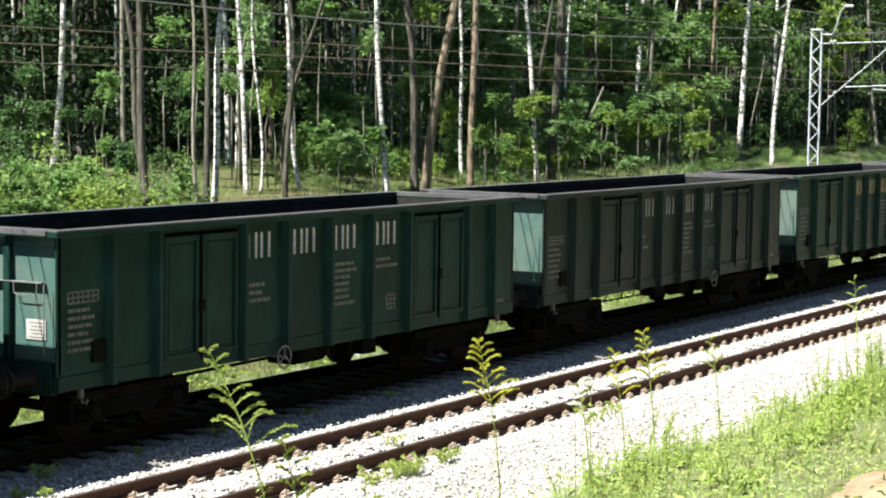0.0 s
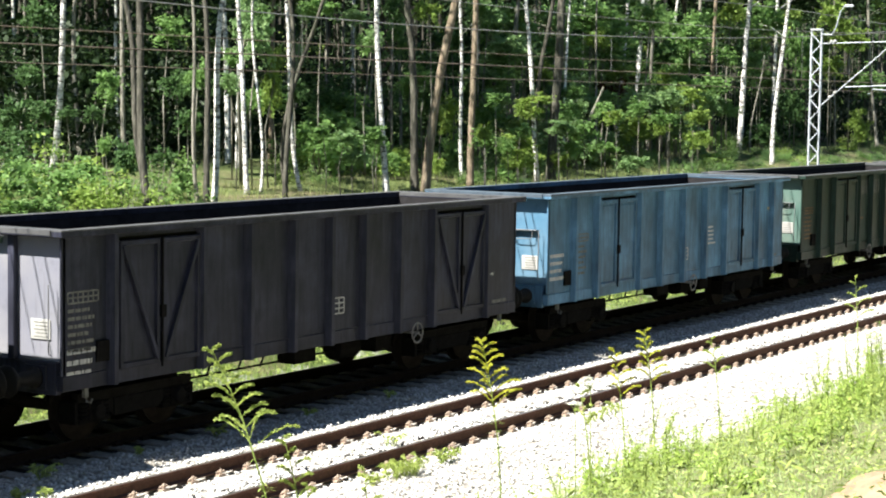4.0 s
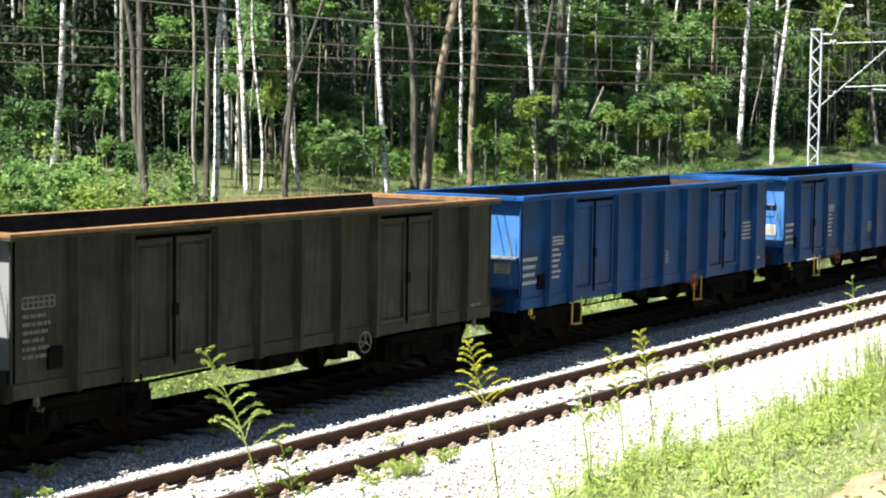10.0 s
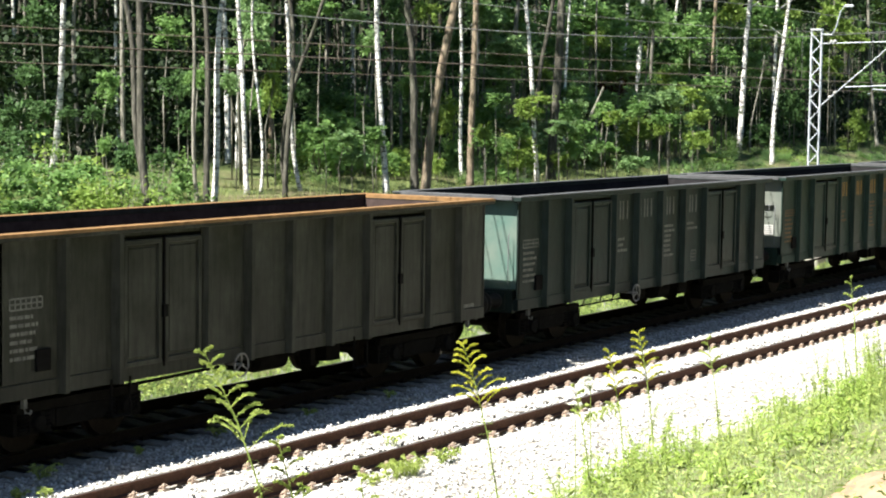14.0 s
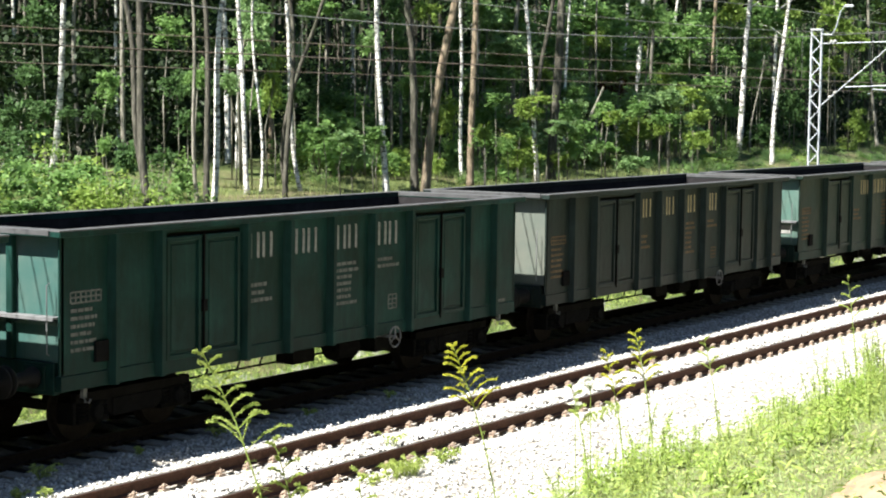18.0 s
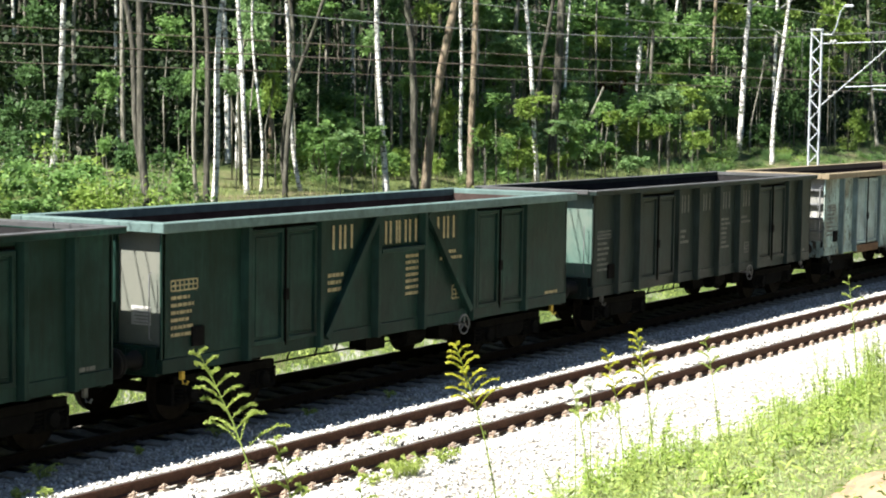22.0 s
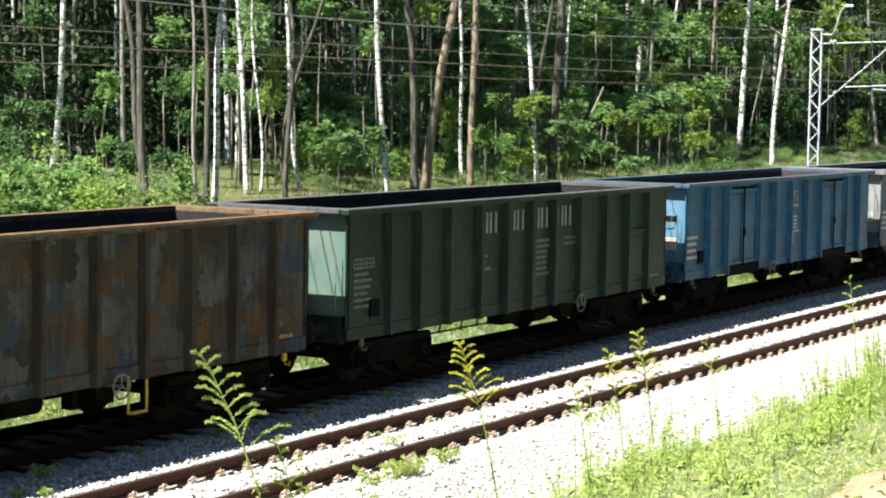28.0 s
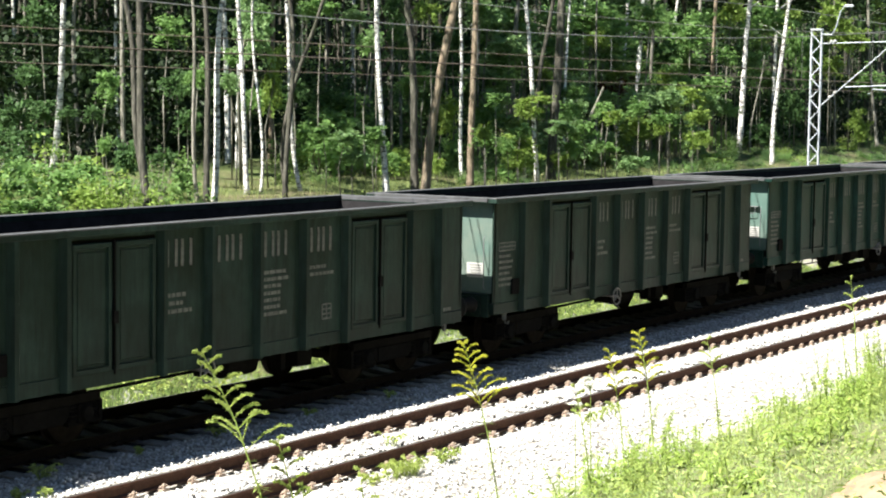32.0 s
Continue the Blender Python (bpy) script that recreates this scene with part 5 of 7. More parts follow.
tree("birch", 73.6, 15.8, 0.11, (0.008, 0.0078, -0.00070))
tree("grey", 72.2, 14.6, 0.08, (0.079, -0.0210, 0.00217))
tree("birch", 79.5, 17.0, 0.08, (0.070, -0.0275, 0.00377))
tree("grey", 79.3, 15.5, 0.10, (-0.149, 0.0515, -0.00436))
tree("pine", 80.4, 15.3, 0.11, (0.062, -0.0215, 0.00219))
tree("birch", 82.6, 14.8, 0.14, (0.050, -0.0106, 0.00160))
tree("grey", 82.1, 14.0, 0.05, (-0.193, 0.1477, -0.01792), 4.6)
tree("birch", 77.6, 11.2, 0.10, (-0.024, 0.0254, -0.00167))
tree("grey", 99.0, 16.0, 0.06, (-0.045, 0.0009, 0.00000))
tree("grey", 97.9, 13.3, 0.09, (-0.120, -0.0049, 0.00122))


def more_trees():
    """Trees further in and to both sides, standing at random."""
    r = random.Random(5)
    done = 0
    while done < 105:
        x, y = r.uniform(46, 150), 15 + 43 * r.random() ** 1.3
        if done > 88:
            x, y = r.uniform(-25, 30), r.uniform(11, 35)
        tree(r.choice(("birch", "grey", "dark", "pine", "dark")) if y < 24 else r.choice(("dark", "grey")), x, y, 0.035 + 0.11 * r.random() ** 1.8, (r.gauss(0, 0.03), r.gauss(0, 0.004), 0.0), None, r.choice((0, 0, 1)))
        done += 1


more_trees()


def far_woods():
    r = random.Random(9)
    g = Geo()
    # Distant trunks and leaves are coloured dark for the wood's shade.
    for k in range(260):
        x, y = r.uniform(10, 260), r.uniform(32, 85)
        z, w = lie(x, y), r.uniform(0.07, 0.16)
        t = r.gauss(0, 0.3)
        g.tube([(x, y, z), (x + t, y, z + 9), (x + 1.5 * t, y, z + 18)], [w, w * 0.7, w * 0.3], 5)
    tagged(new("distant_trunks", g.mesh("distant_trunks", SHADEBARK)), "thin trunks deep in the wood, coloured dark for its shade", "trees", kind="stuff")
    m = 420
    c = np.stack([rng.uniform(5, 230, m), 24 + 55 * rng.random(m), 3.5 + 9 * rng.random(m)], 1)
    pts = c[rng.integers(0, m, 40000)] + rng.normal(0, 1, (40000, 3)) * np.array((1.0, 1.0, 0.5))
    tagged(new("distant_leaves", cloud("distant_leaves", leaves_at(pts, 0.15), LEAFDK)), "foliage further back, its green darkened for the wood's shade", "foliage", kind="stuff")
    # Unseen leaf layer added overhead to keep sun and sky off the wood.
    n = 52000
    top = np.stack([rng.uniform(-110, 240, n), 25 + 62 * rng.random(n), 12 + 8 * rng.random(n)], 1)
    tagged(new("distant_canopy", cloud("distant_canopy", leaves_at(top, 0.42), LEAFDK)), "leaf layer added above the view to shade the wood", "foliage", kind="stuff")
    # Dark sheet closing the wood, shade given as plain colour.
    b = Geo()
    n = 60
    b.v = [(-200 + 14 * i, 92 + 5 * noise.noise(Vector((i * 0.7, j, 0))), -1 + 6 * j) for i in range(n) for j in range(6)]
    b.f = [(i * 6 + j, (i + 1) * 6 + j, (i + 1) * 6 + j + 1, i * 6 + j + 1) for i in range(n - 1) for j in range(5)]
    tagged(new("backdrop", b.mesh("backdrop", WOODSHADE, smooth=True)), "near-black sheet for the shade deep in the wood", "backdrop", kind="structure")


far_woods()


def sky_screen():
    """Unseen wood added on the viewpoint's side of the line to cut skylight."""
    def edge(x):
        return -27.0 + 17.0 * min(1.0, max(0.0, (-22.0 - x) / 40.0)) ** 1.5
    b = Geo()
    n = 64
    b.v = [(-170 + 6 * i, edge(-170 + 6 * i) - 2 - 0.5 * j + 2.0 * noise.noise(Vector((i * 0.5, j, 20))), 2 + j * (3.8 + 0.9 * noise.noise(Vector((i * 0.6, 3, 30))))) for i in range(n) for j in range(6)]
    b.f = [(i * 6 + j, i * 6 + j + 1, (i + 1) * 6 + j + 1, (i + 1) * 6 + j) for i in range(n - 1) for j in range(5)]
    tagged(new("backdrop", b.mesh("backdrop", WOODSHADE, smooth=True)), "unseen dark screen added on the near side to cut skylight", "backdrop", kind="structure")
    m = 26000
    x, t = rng.uniform(-170, 205, m), rng.random(m)
    c = np.stack([x, np.array([edge(v) for v in x]) - 2.5 * rng.random(m), 2.5 + 18.5 * t], 1)
    tagged(new("near_wood_leaves", cloud("near_wood_leaves", leaves_at(c, 0.32), LEAFDK)), "unseen dark foliage added to cut skylight", "foliage", kind="stuff")


sky_screen()


def shrub_mesh(n, rad, size, material):
    m = 16
    c = rng.normal(0, 1, (m, 3)) * np.array(rad) * 0.6
    c[:, 2] = np.abs(c[:, 2]) * 1.2 + 0.15
    pts = c[rng.integers(0, m, n)] + rng.normal(0, 0.26, (n, 3)) * np.array(rad)
    pts[:, 2] = np.abs(pts[:, 2])
    return cloud("shrub_leaves", leaves_at(pts, size), material)


SHRUBS = [shrub_mesh(900, (1.0, 1.0, 0.8), 0.085, LEAF) for k in range(5)]
TALLS = [shrub_mesh(1100, (1.1, 1.1, 1.9), 0.085, LEAF) for k in range(4)]
STEMS = Geo()
for k in range(7):
    a = k * 0.9
    STEMS.tube([(0, 0, -0.1), (0.3 * math.cos(a), 0.3 * math.sin(a), 0.7), (0.6 * math.cos(a), 0.6 * math.sin(a), 1.5)], [0.02, 0.014, 0.006], 5)
STEMS = STEMS.mesh("stem", GREYBARK)


def shrub(x, y, s, meshes, material, label):
    root = thing("shrub", label, "shrub", "undergrowth shrubs", at=(x, y, lie(x, y) - 0.05))
    root.rotation_euler = (0, 0, random.uniform(0, 6.28))
    root.scale = (s, s, s)
    part("stem", STEMS, None, root)
    tagged(part("leafage", random.choice(meshes), material, root), kind="stuff")


def clump_mesh(seed):
    """A leafy spray of unit size: arching twigs set with leaves, gaps between them."""
    r = np.random.default_rng(seed)
    pts = []
    for k in range(23):
        d = r.normal(size=3) * np.array((1, 1, 0.75))
        d /= np.linalg.norm(d)
        reach, n = r.uniform(0.6, 1.08), r.integers(16, 36)
        t = r.uniform(0.25, 1.0, (n, 1))
        p = d * t * reach
        p[:, 2] -= 0.22 * t[:, 0] ** 2
        pts.append(p + r.normal(0, 0.085, (n, 3)) * np.array((1.2, 1.2, 0.7)))
    return cloud("leafage", leaves_at(np.concatenate(pts), 0.1, 0.15, 0.6), LEAF)


CLUMPS = [clump_mesh(500 + k) for k in range(7)]
SAPLINGS = [0]


def sapling(x, y, z, wide, high, material):
    """A young tree or bush: a thin bowed stem that carries one leafy spray at its true height."""
    k = SAPLINGS[0]
    SAPLINGS[0] += 1
    r = random.Random(700 + k)
    foot = lie(x, y) - 0.08
    up = max(0.15, z - foot)
    root = thing("sapling", "slender young broadleaf tree with a loose leafy spray", "sapling", "saplings of the wood", at=(x, y, foot))
    bow = r.uniform(-0.12, 0.12) * min(up, 3)
    part("stem", Geo().tube([(bow, 0, 0), (bow * 1.3, 0.05, up * 0.5), (0, 0, up), (0, 0, up + high * 0.6)], [0.012 + 0.004 * up, 0.01 + 0.003 * up, 0.012, 0.004], 5).mesh("stem", GREYBARK, smooth=True), None, root)
    for j, (ox, oz, f) in enumerate(((0, 0, 1.2), (r.uniform(-0.8, 0.8), r.uniform(-0.7, 0.3), 0.95))):
        c = tagged(part("leafage", CLUMPS[(k + 3 * j) % 7], LEAFSUN if material is LEAF else material, root, at=(SIDE.x * ox * wide, SIDE.y * ox * wide, up + oz * high)), kind="stuff")
        c.rotation_euler = (0, 0, r.uniform(0, 6.28))
        c.scale = (wide * f, wide * f, high * f)


def undergrowth():
    r = random.Random(3)
    for k in range(70):
        x = r.uniform(50, 112)
        shrub(x, r.uniform(8.6, 13.5), r.uniform(0.22, 0.42), SHRUBS, r.choice((LEAF, LEAFSUN, LEAFMID)), "low leafy shrub at the edge of the wood")
    for k in range(40):
        x = r.uniform(42, 110)
        shrub(x, r.uniform(11.5, 18), r.uniform(0.3, 0.6), SHRUBS, r.choice((LEAF, LEAF, LEAFYL)), "leafy green shrub under the trees")
    # Darkened leaf colours here paint the shade behind the wood's edge.
    for k in range(44):
        x = r.uniform(56, 128)
        shrub(x, r.uniform(17, 30), r.uniform(0.8, 1.4), TALLS, r.choice((LEAFMID, LEAFDK, LEAFDK)), "tall leafy sapling, its leaf colour darkened for shade")
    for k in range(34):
        shrub(r.uniform(36, 62), r.uniform(20, 33), r.uniform(1.1, 1.9), TALLS, LEAFDK, "tall bush deep in the wood, leaf colour darkened for shade")
    for k in range(14):
        x = r.uniform(26, 36)
        shrub(x, r.uniform(9, 15), r.uniform(0.5, 0.9), SHRUBS, r.choice((LEAF, LEAF, LEAFYL)), "bright green bush at the wood's edge")


undergrowth()
sapling(67.3, 19.0, 8.04, 0.78, 0.85, LEAFMINT)
sapling(66.7, 18.0, 7.23, 0.83, 0.91, LEAFMID)
sapling(65.8, 17.0, 6.43, 0.74, 0.81, LEAFSUN)
sapling(66.6, 19.0, 6.78, 0.69, 0.76, LEAFMID)
sapling(62.5, 17.0, 5.50, 0.71, 0.78, LEAFSUN)
sapling(66.0, 18.0, 5.76, 0.81, 0.89, LEAFMINT)
sapling(69.9, 19.0, 7.68, 0.72, 0.79, LEAFSUN)
sapling(76.7, 20.0, 8.81, 0.93, 1.03, LEAFSUN)
sapling(76.7, 19.0, 8.30, 0.92, 1.01, LEAFMID)
sapling(77.6, 20.0, 7.21, 0.93, 1.02, LEAFMINT)
sapling(78.1, 19.0, 7.48, 0.85, 0.93, LEAFSUN)
sapling(75.6, 20.0, 7.90, 0.76, 0.84, LEAFMID)
sapling(72.3, 18.0, 6.11, 0.86, 0.95, LEAFMID)
sapling(75.3, 18.0, 6.29, 0.81, 0.89, LEAFMINT)
sapling(73.3, 20.0, 6.84, 0.74, 0.82, LEAFMID)
sapling(77.2, 18.0, 6.83, 0.83, 0.91, LEAFMID)
sapling(65.4, 20.0, 7.52, 0.63, 0.69, LEAFMID)
sapling(64.4, 19.0, 6.39, 0.61, 0.67, LEAFMID)
sapling(76.1, 21.0, 9.05, 0.86, 0.95, LEAFMID)
sapling(81.9, 20.0, 9.18, 0.90, 0.98, LEAFSUN)
sapling(38.8, 17.0, 7.06, 0.46, 0.46, LEAFMID)
sapling(38.4, 17.0, 5.46, 0.39, 0.39, LEAFMID)
sapling(35.8, 15.0, 4.43, 0.42, 0.54, LEAFMID)
sapling(37.9, 16.0, 4.57, 0.38, 0.31, LEAFMID)
sapling(38.7, 16.0, 4.45, 0.29, 0.20, LEAFMID)
sapling(35.3, 14.0, 3.89, 0.48, 0.36, LEAFMID)
sapling(38.1, 14.0, 5.18, 0.37, 0.50, LEAF)
sapling(37.5, 14.0, 4.45, 0.25, 0.25, LEAFMID)
sapling(36.8, 13.0, 3.69, 0.20, 0.30, LEAF)
sapling(36.5, 12.0, 3.44, 0.42, 0.56, LEAFMID)
sapling(43.0, 16.0, 6.84, 0.56, 0.48, LEAF)
sapling(42.1, 15.0, 5.23, 0.47, 0.47, LEAFMID)
sapling(36.7, 11.0, 3.39, 0.36, 0.36, LEAFMID)
sapling(37.0, 10.6, 2.98, 0.38, 0.42, LEAF)
sapling(40.1, 13.0, 4.25, 0.37, 0.37, LEAFMID)
sapling(39.3, 12.0, 5.51, 0.29, 0.44, LEAF)
sapling(41.3, 11.6, 6.60, 0.53, 0.83, LEAFMINT)
sapling(42.2, 11.6, 5.72, 0.31, 0.92, LEAFYL)
sapling(42.5, 12.0, 4.88, 0.46, 0.39, LEAF)
sapling(41.6, 13.0, 5.24, 0.46, 0.31, LEAFMID)
sapling(31.8, 11.0, 2.98, 0.70, 0.63, LEAF)
sapling(32.6, 10.6, 2.84, 0.64, 0.51, LEAF)
sapling(33.8, 11.0, 3.11, 0.53, 0.39, LEAF)
sapling(33.9, 10.2, 2.75, 0.59, 0.33, LEAF)
sapling(30.6, 9.6, 2.51, 0.79, 0.24, LEAF)
sapling(32.5, 12.0, 3.57, 0.38, 0.38, LEAFMID)
sapling(46.3, 13.0, 7.57, 0.49, 0.41, LEAF)
sapling(50.2, 15.0, 4.63, 0.98, 0.62, LEAF)
sapling(46.1, 13.0, 3.66, 0.74, 0.74, LEAF)
sapling(48.6, 13.5, 3.53, 0.86, 0.86, LEAF)
sapling(51.8, 15.0, 4.18, 0.55, 0.73, LEAFMID)
sapling(48.4, 14.0, 4.21, 0.69, 0.43, LEAF)
sapling(48.8, 12.0, 2.97, 0.51, 0.51, LEAFYL)
sapling(50.7, 12.0, 7.64, 0.38, 0.52, LEAFYL)
sapling(51.7, 12.0, 4.68, 0.39, 0.71, LEAFYL)
sapling(52.2, 12.0, 3.25, 0.45, 0.72, LEAF)
sapling(49.7, 11.0, 2.98, 0.29, 0.34, LEAFYL)
sapling(58.1, 14.0, 7.61, 0.65, 0.59, LEAF)
sapling(57.6, 13.5, 6.24, 0.68, 0.88, LEAF)
sapling(56.2, 13.0, 4.50, 0.48, 0.86, LEAF)
sapling(56.0, 12.5, 3.18, 0.47, 0.57, LEAFMID)
sapling(55.0, 11.0, 3.38, 0.55, 0.65, LEAFYL)
sapling(53.5, 10.6, 2.91, 0.54, 0.36, LEAFYL)
sapling(52.6, 10.6, 2.57, 0.54, 0.36, LEAF)
sapling(60.0, 13.0, 6.10, 0.44, 0.44, LEAFYL)
sapling(57.2, 11.4, 3.00, 0.38, 0.48, LEAF)
sapling(53.3, 14.0, 5.95, 0.37, 0.55, LEAFMID)
sapling(57.3, 14.0, 5.65, 0.39, 0.58, LEAFMID)
sapling(65.4, 14.0, 8.13, 1.18, 0.75, LEAF)
sapling(67.9, 14.0, 7.58, 0.88, 0.88, LEAF)
sapling(65.1, 13.6, 7.37, 0.47, 0.47, LEAFYL)
sapling(64.3, 14.0, 6.61, 0.53, 0.64, LEAF)
sapling(67.4, 14.0, 6.36, 0.66, 0.66, LEAF)
sapling(67.2, 13.4, 6.14, 0.61, 0.31, LEAFYL)
sapling(73.6, 15.0, 8.27, 0.64, 0.71, LEAF)
sapling(68.0, 14.0, 5.60, 0.62, 0.55, LEAFRED)
sapling(69.0, 14.0, 4.72, 0.61, 0.67, LEAF)
sapling(68.5, 13.5, 3.73, 0.60, 0.56, LEAF)
sapling(63.5, 12.0, 2.66, 0.83, 0.42, LEAFYL)
sapling(72.8, 13.5, 4.28, 0.98, 0.58, LEAFMINT)
sapling(74.3, 15.0, 6.87, 0.64, 0.84, LEAFMID)
sapling(75.2, 14.6, 5.70, 0.84, 0.84, LEAF)
sapling(78.3, 15.0, 8.47, 0.67, 0.75, LEAF)
sapling(78.6, 14.0, 7.11, 0.55, 0.42, LEAF)
sapling(78.1, 14.0, 4.96, 0.67, 0.49, LEAF)
sapling(85.6, 15.0, 9.03, 0.85, 1.07, LEAF)
sapling(85.0, 15.0, 6.90, 0.72, 0.80, LEAF)
sapling(83.5, 14.0, 3.74, 0.70, 0.65, LEAFMID)
sapling(90.1, 15.0, 7.85, 0.61, 1.53, LEAF)
sapling(89.6, 15.0, 5.07, 0.61, 1.11, LEAFMID)
sapling(90.7, 13.5, 9.25, 0.89, 1.11, LEAFYL)
sapling(93.7, 13.5, 8.53, 0.91, 0.85, LEAFYL)
sapling(101.4, 15.0, 6.07, 0.83, 0.92, LEAFMID)
sapling(93.9, 13.0, 4.27, 0.63, 0.86, LEAFYL)
sapling(64.6, 14.0, 5.13, 0.64, 0.75, LEAF)
sapling(65.5, 13.5, 4.07, 0.65, 0.65, LEAFMID)
sapling(63.5, 14.0, 8.05, 0.52, 0.73, LEAF)
sapling(71.1, 14.0, 5.42, 0.57, 0.69, LEAFMID)
sapling(77.2, 15.0, 6.71, 0.74, 0.62, LEAF)
sapling(76.0, 15.1, 7.49, 0.65, 0.72, LEAF)
sapling(87.7, 18.2, 3.50, 0.74, 0.72, LEAF)
sapling(58.6, 14.5, 3.98, 0.51, 0.58, LEAFMID)
sapling(64.3, 14.7, 8.29, 0.80, 0.54, LEAF)
sapling(58.5, 14.0, 4.51, 0.71, 0.61, LEAF)
sapling(73.8, 14.0, 5.30, 0.62, 0.53, LEAF)
sapling(67.7, 15.0, 8.50, 0.83, 0.57, LEAF)
sapling(78.1, 18.1, 4.04, 1.05, 0.58, LEAF)
sapling(74.5, 14.7, 7.00, 0.80, 0.63, LEAF)
sapling(65.7, 13.8, 5.07, 0.81, 0.50, LEAF)
sapling(80.0, 18.9, 5.08, 0.97, 0.62, LEAFMINT)
sapling(77.1, 14.3, 5.44, 0.57, 0.60, LEAF)
sapling(72.6, 16.7, 9.09, 0.75, 0.54, LEAFMID)
sapling(64.1, 17.4, 6.32, 0.81, 0.62, LEAF)
sapling(61.6, 14.1, 5.38, 0.64, 0.62, LEAFMID)
sapling(75.9, 14.4, 7.97, 0.63, 0.72, LEAF)
sapling(66.0, 18.8, 3.85, 0.60, 0.56, LEAFMID)
sapling(72.7, 16.1, 5.13, 0.72, 0.59, LEAF)
sapling(70.3, 16.8, 6.14, 0.64, 0.70, LEAF)
sapling(62.3, 16.3, 8.55, 0.52, 0.40, LEAF)
sapling(73.0, 15.1, 4.89, 0.60, 0.74, LEAFMID)
sapling(85.1, 18.1, 6.48, 1.04, 0.64, LEAFMID)
sapling(70.9, 18.5, 4.16, 0.56, 0.60, LEAFMINT)
sapling(84.1, 18.9, 3.69, 1.00, 0.86, LEAFMID)
sapling(76.4, 15.6, 5.61, 0.73, 0.62, LEAFMINT)
sapling(74.5, 15.0, 6.12, 0.87, 0.53, LEAF)
sapling(66.9, 18.5, 8.19, 0.91, 0.62, LEAF)
sapling(77.4, 18.2, 6.16, 0.89, 0.47, LEAF)
sapling(85.0, 17.1, 9.08, 0.96, 0.53, LEAF)
sapling(63.4, 14.0, 5.35, 0.77, 0.55, LEAFMID)
sapling(70.6, 13.8, 8.62, 0.71, 0.61, LEAF)
sapling(76.3, 15.9, 8.51, 0.74, 0.78, LEAF)
sapling(66.1, 18.0, 6.91, 0.55, 0.69, LEAFMINT)
sapling(77.0, 13.9, 5.76, 0.94, 0.62, LEAF)
sapling(53.1, 16.8, 2.76, 0.55, 0.46, LEAF)
sapling(48.1, 14.4, 3.84, 0.61, 0.33, LEAF)
sapling(53.5, 17.0, 2.86, 0.55, 0.45, LEAFMID)
sapling(49.6, 14.9, 4.86, 0.64, 0.42, LEAFMID)
sapling(51.0, 15.1, 4.32, 0.61, 0.32, LEAFMID)
sapling(53.0, 16.5, 4.49, 0.68, 0.51, LEAF)
sapling(54.1, 16.6, 3.85, 0.57, 0.36, LEAF)
sapling(52.3, 17.6, 3.70, 0.44, 0.35, LEAF)
sapling(54.2, 17.4, 4.06, 0.60, 0.39, LEAF)
sapling(52.5, 15.7, 3.50, 0.68, 0.41, LEAF)
sapling(95.9, 17.8, 9.65, 0.77, 0.76, LEAFYL)
sapling(87.8, 17.4, 7.53, 0.94, 0.67, LEAFMID)
sapling(82.6, 15.3, 9.38, 0.65, 0.82, LEAFYL)
sapling(113.5, 18.5, 10.76, 0.87, 0.67, LEAFYL)
sapling(93.1, 18.4, 8.13, 0.71, 0.67, LEAF)
sapling(92.6, 14.1, 6.91, 0.62, 0.64, LEAFYL)
sapling(98.5, 16.9, 8.23, 0.80, 0.63, LEAFYL)
sapling(100.1, 14.5, 6.36, 0.65, 0.97, LEAF)
sapling(90.7, 18.4, 8.62, 0.77, 0.67, LEAF)
sapling(97.7, 17.3, 8.16, 0.87, 0.91, LEAF)
sapling(106.6, 18.0, 6.35, 1.00, 0.67, LEAFYL)
sapling(91.0, 16.6, 6.13, 0.59, 0.73, LEAF)
sapling(55.0, 15.0, 5.87, 0.49, 0.59, LEAF)
sapling(52.7, 13.3, 6.16, 0.42, 0.44, LEAFMID)
sapling(58.0, 15.9, 7.12, 0.55, 0.50, LEAFMID)
sapling(51.2, 12.7, 5.67, 0.48, 0.38, LEAF)
sapling(57.5, 14.4, 5.34, 0.53, 0.52, LEAF)
sapling(53.9, 15.2, 7.12, 0.51, 0.60, LEAF)
sapling(57.7, 15.4, 7.04, 0.43, 0.61, LEAF)
sapling(52.8, 13.2, 5.19, 0.37, 0.43, LEAFMID)
sapling(51.1, 13.6, 7.85, 0.36, 0.56, LEAFMID)
sapling(61.0, 12.3, 5.34, 0.47, 0.37, LEAF)
sapling(60.4, 12.1, 3.93, 0.59, 0.54, LEAFYL)
sapling(71.1, 14.1, 4.15, 0.79, 0.58, LEAFYL)
sapling(61.6, 14.3, 4.55, 0.48, 0.46, LEAF)
sapling(65.2, 13.2, 3.61, 0.61, 0.43, LEAFMINT)
sapling(63.5, 13.3, 4.87, 0.77, 0.34, LEAFMINT)
sapling(76.3, 13.7, 4.96, 0.58, 0.65, LEAFMINT)
sapling(60.5, 11.6, 3.25, 0.46, 0.43, LEAFMINT)
sapling(56.7, 13.4, 4.52, 0.67, 0.31, LEAFYL)
sapling(56.3, 12.1, 4.14, 0.51, 0.32, LEAFYL)
sapling(72.3, 14.0, 5.94, 0.55, 0.43, LEAFYL)
sapling(58.3, 13.3, 3.19, 0.56, 0.31, LEAFMINT)
sapling(62.0, 12.7, 5.65, 0.46, 0.35, LEAFMINT)
sapling(75.8, 14.0, 3.12, 0.62, 0.52, LEAFMINT)
sapling(54.9, 11.5, 3.61, 0.43, 0.30, LEAFMINT)
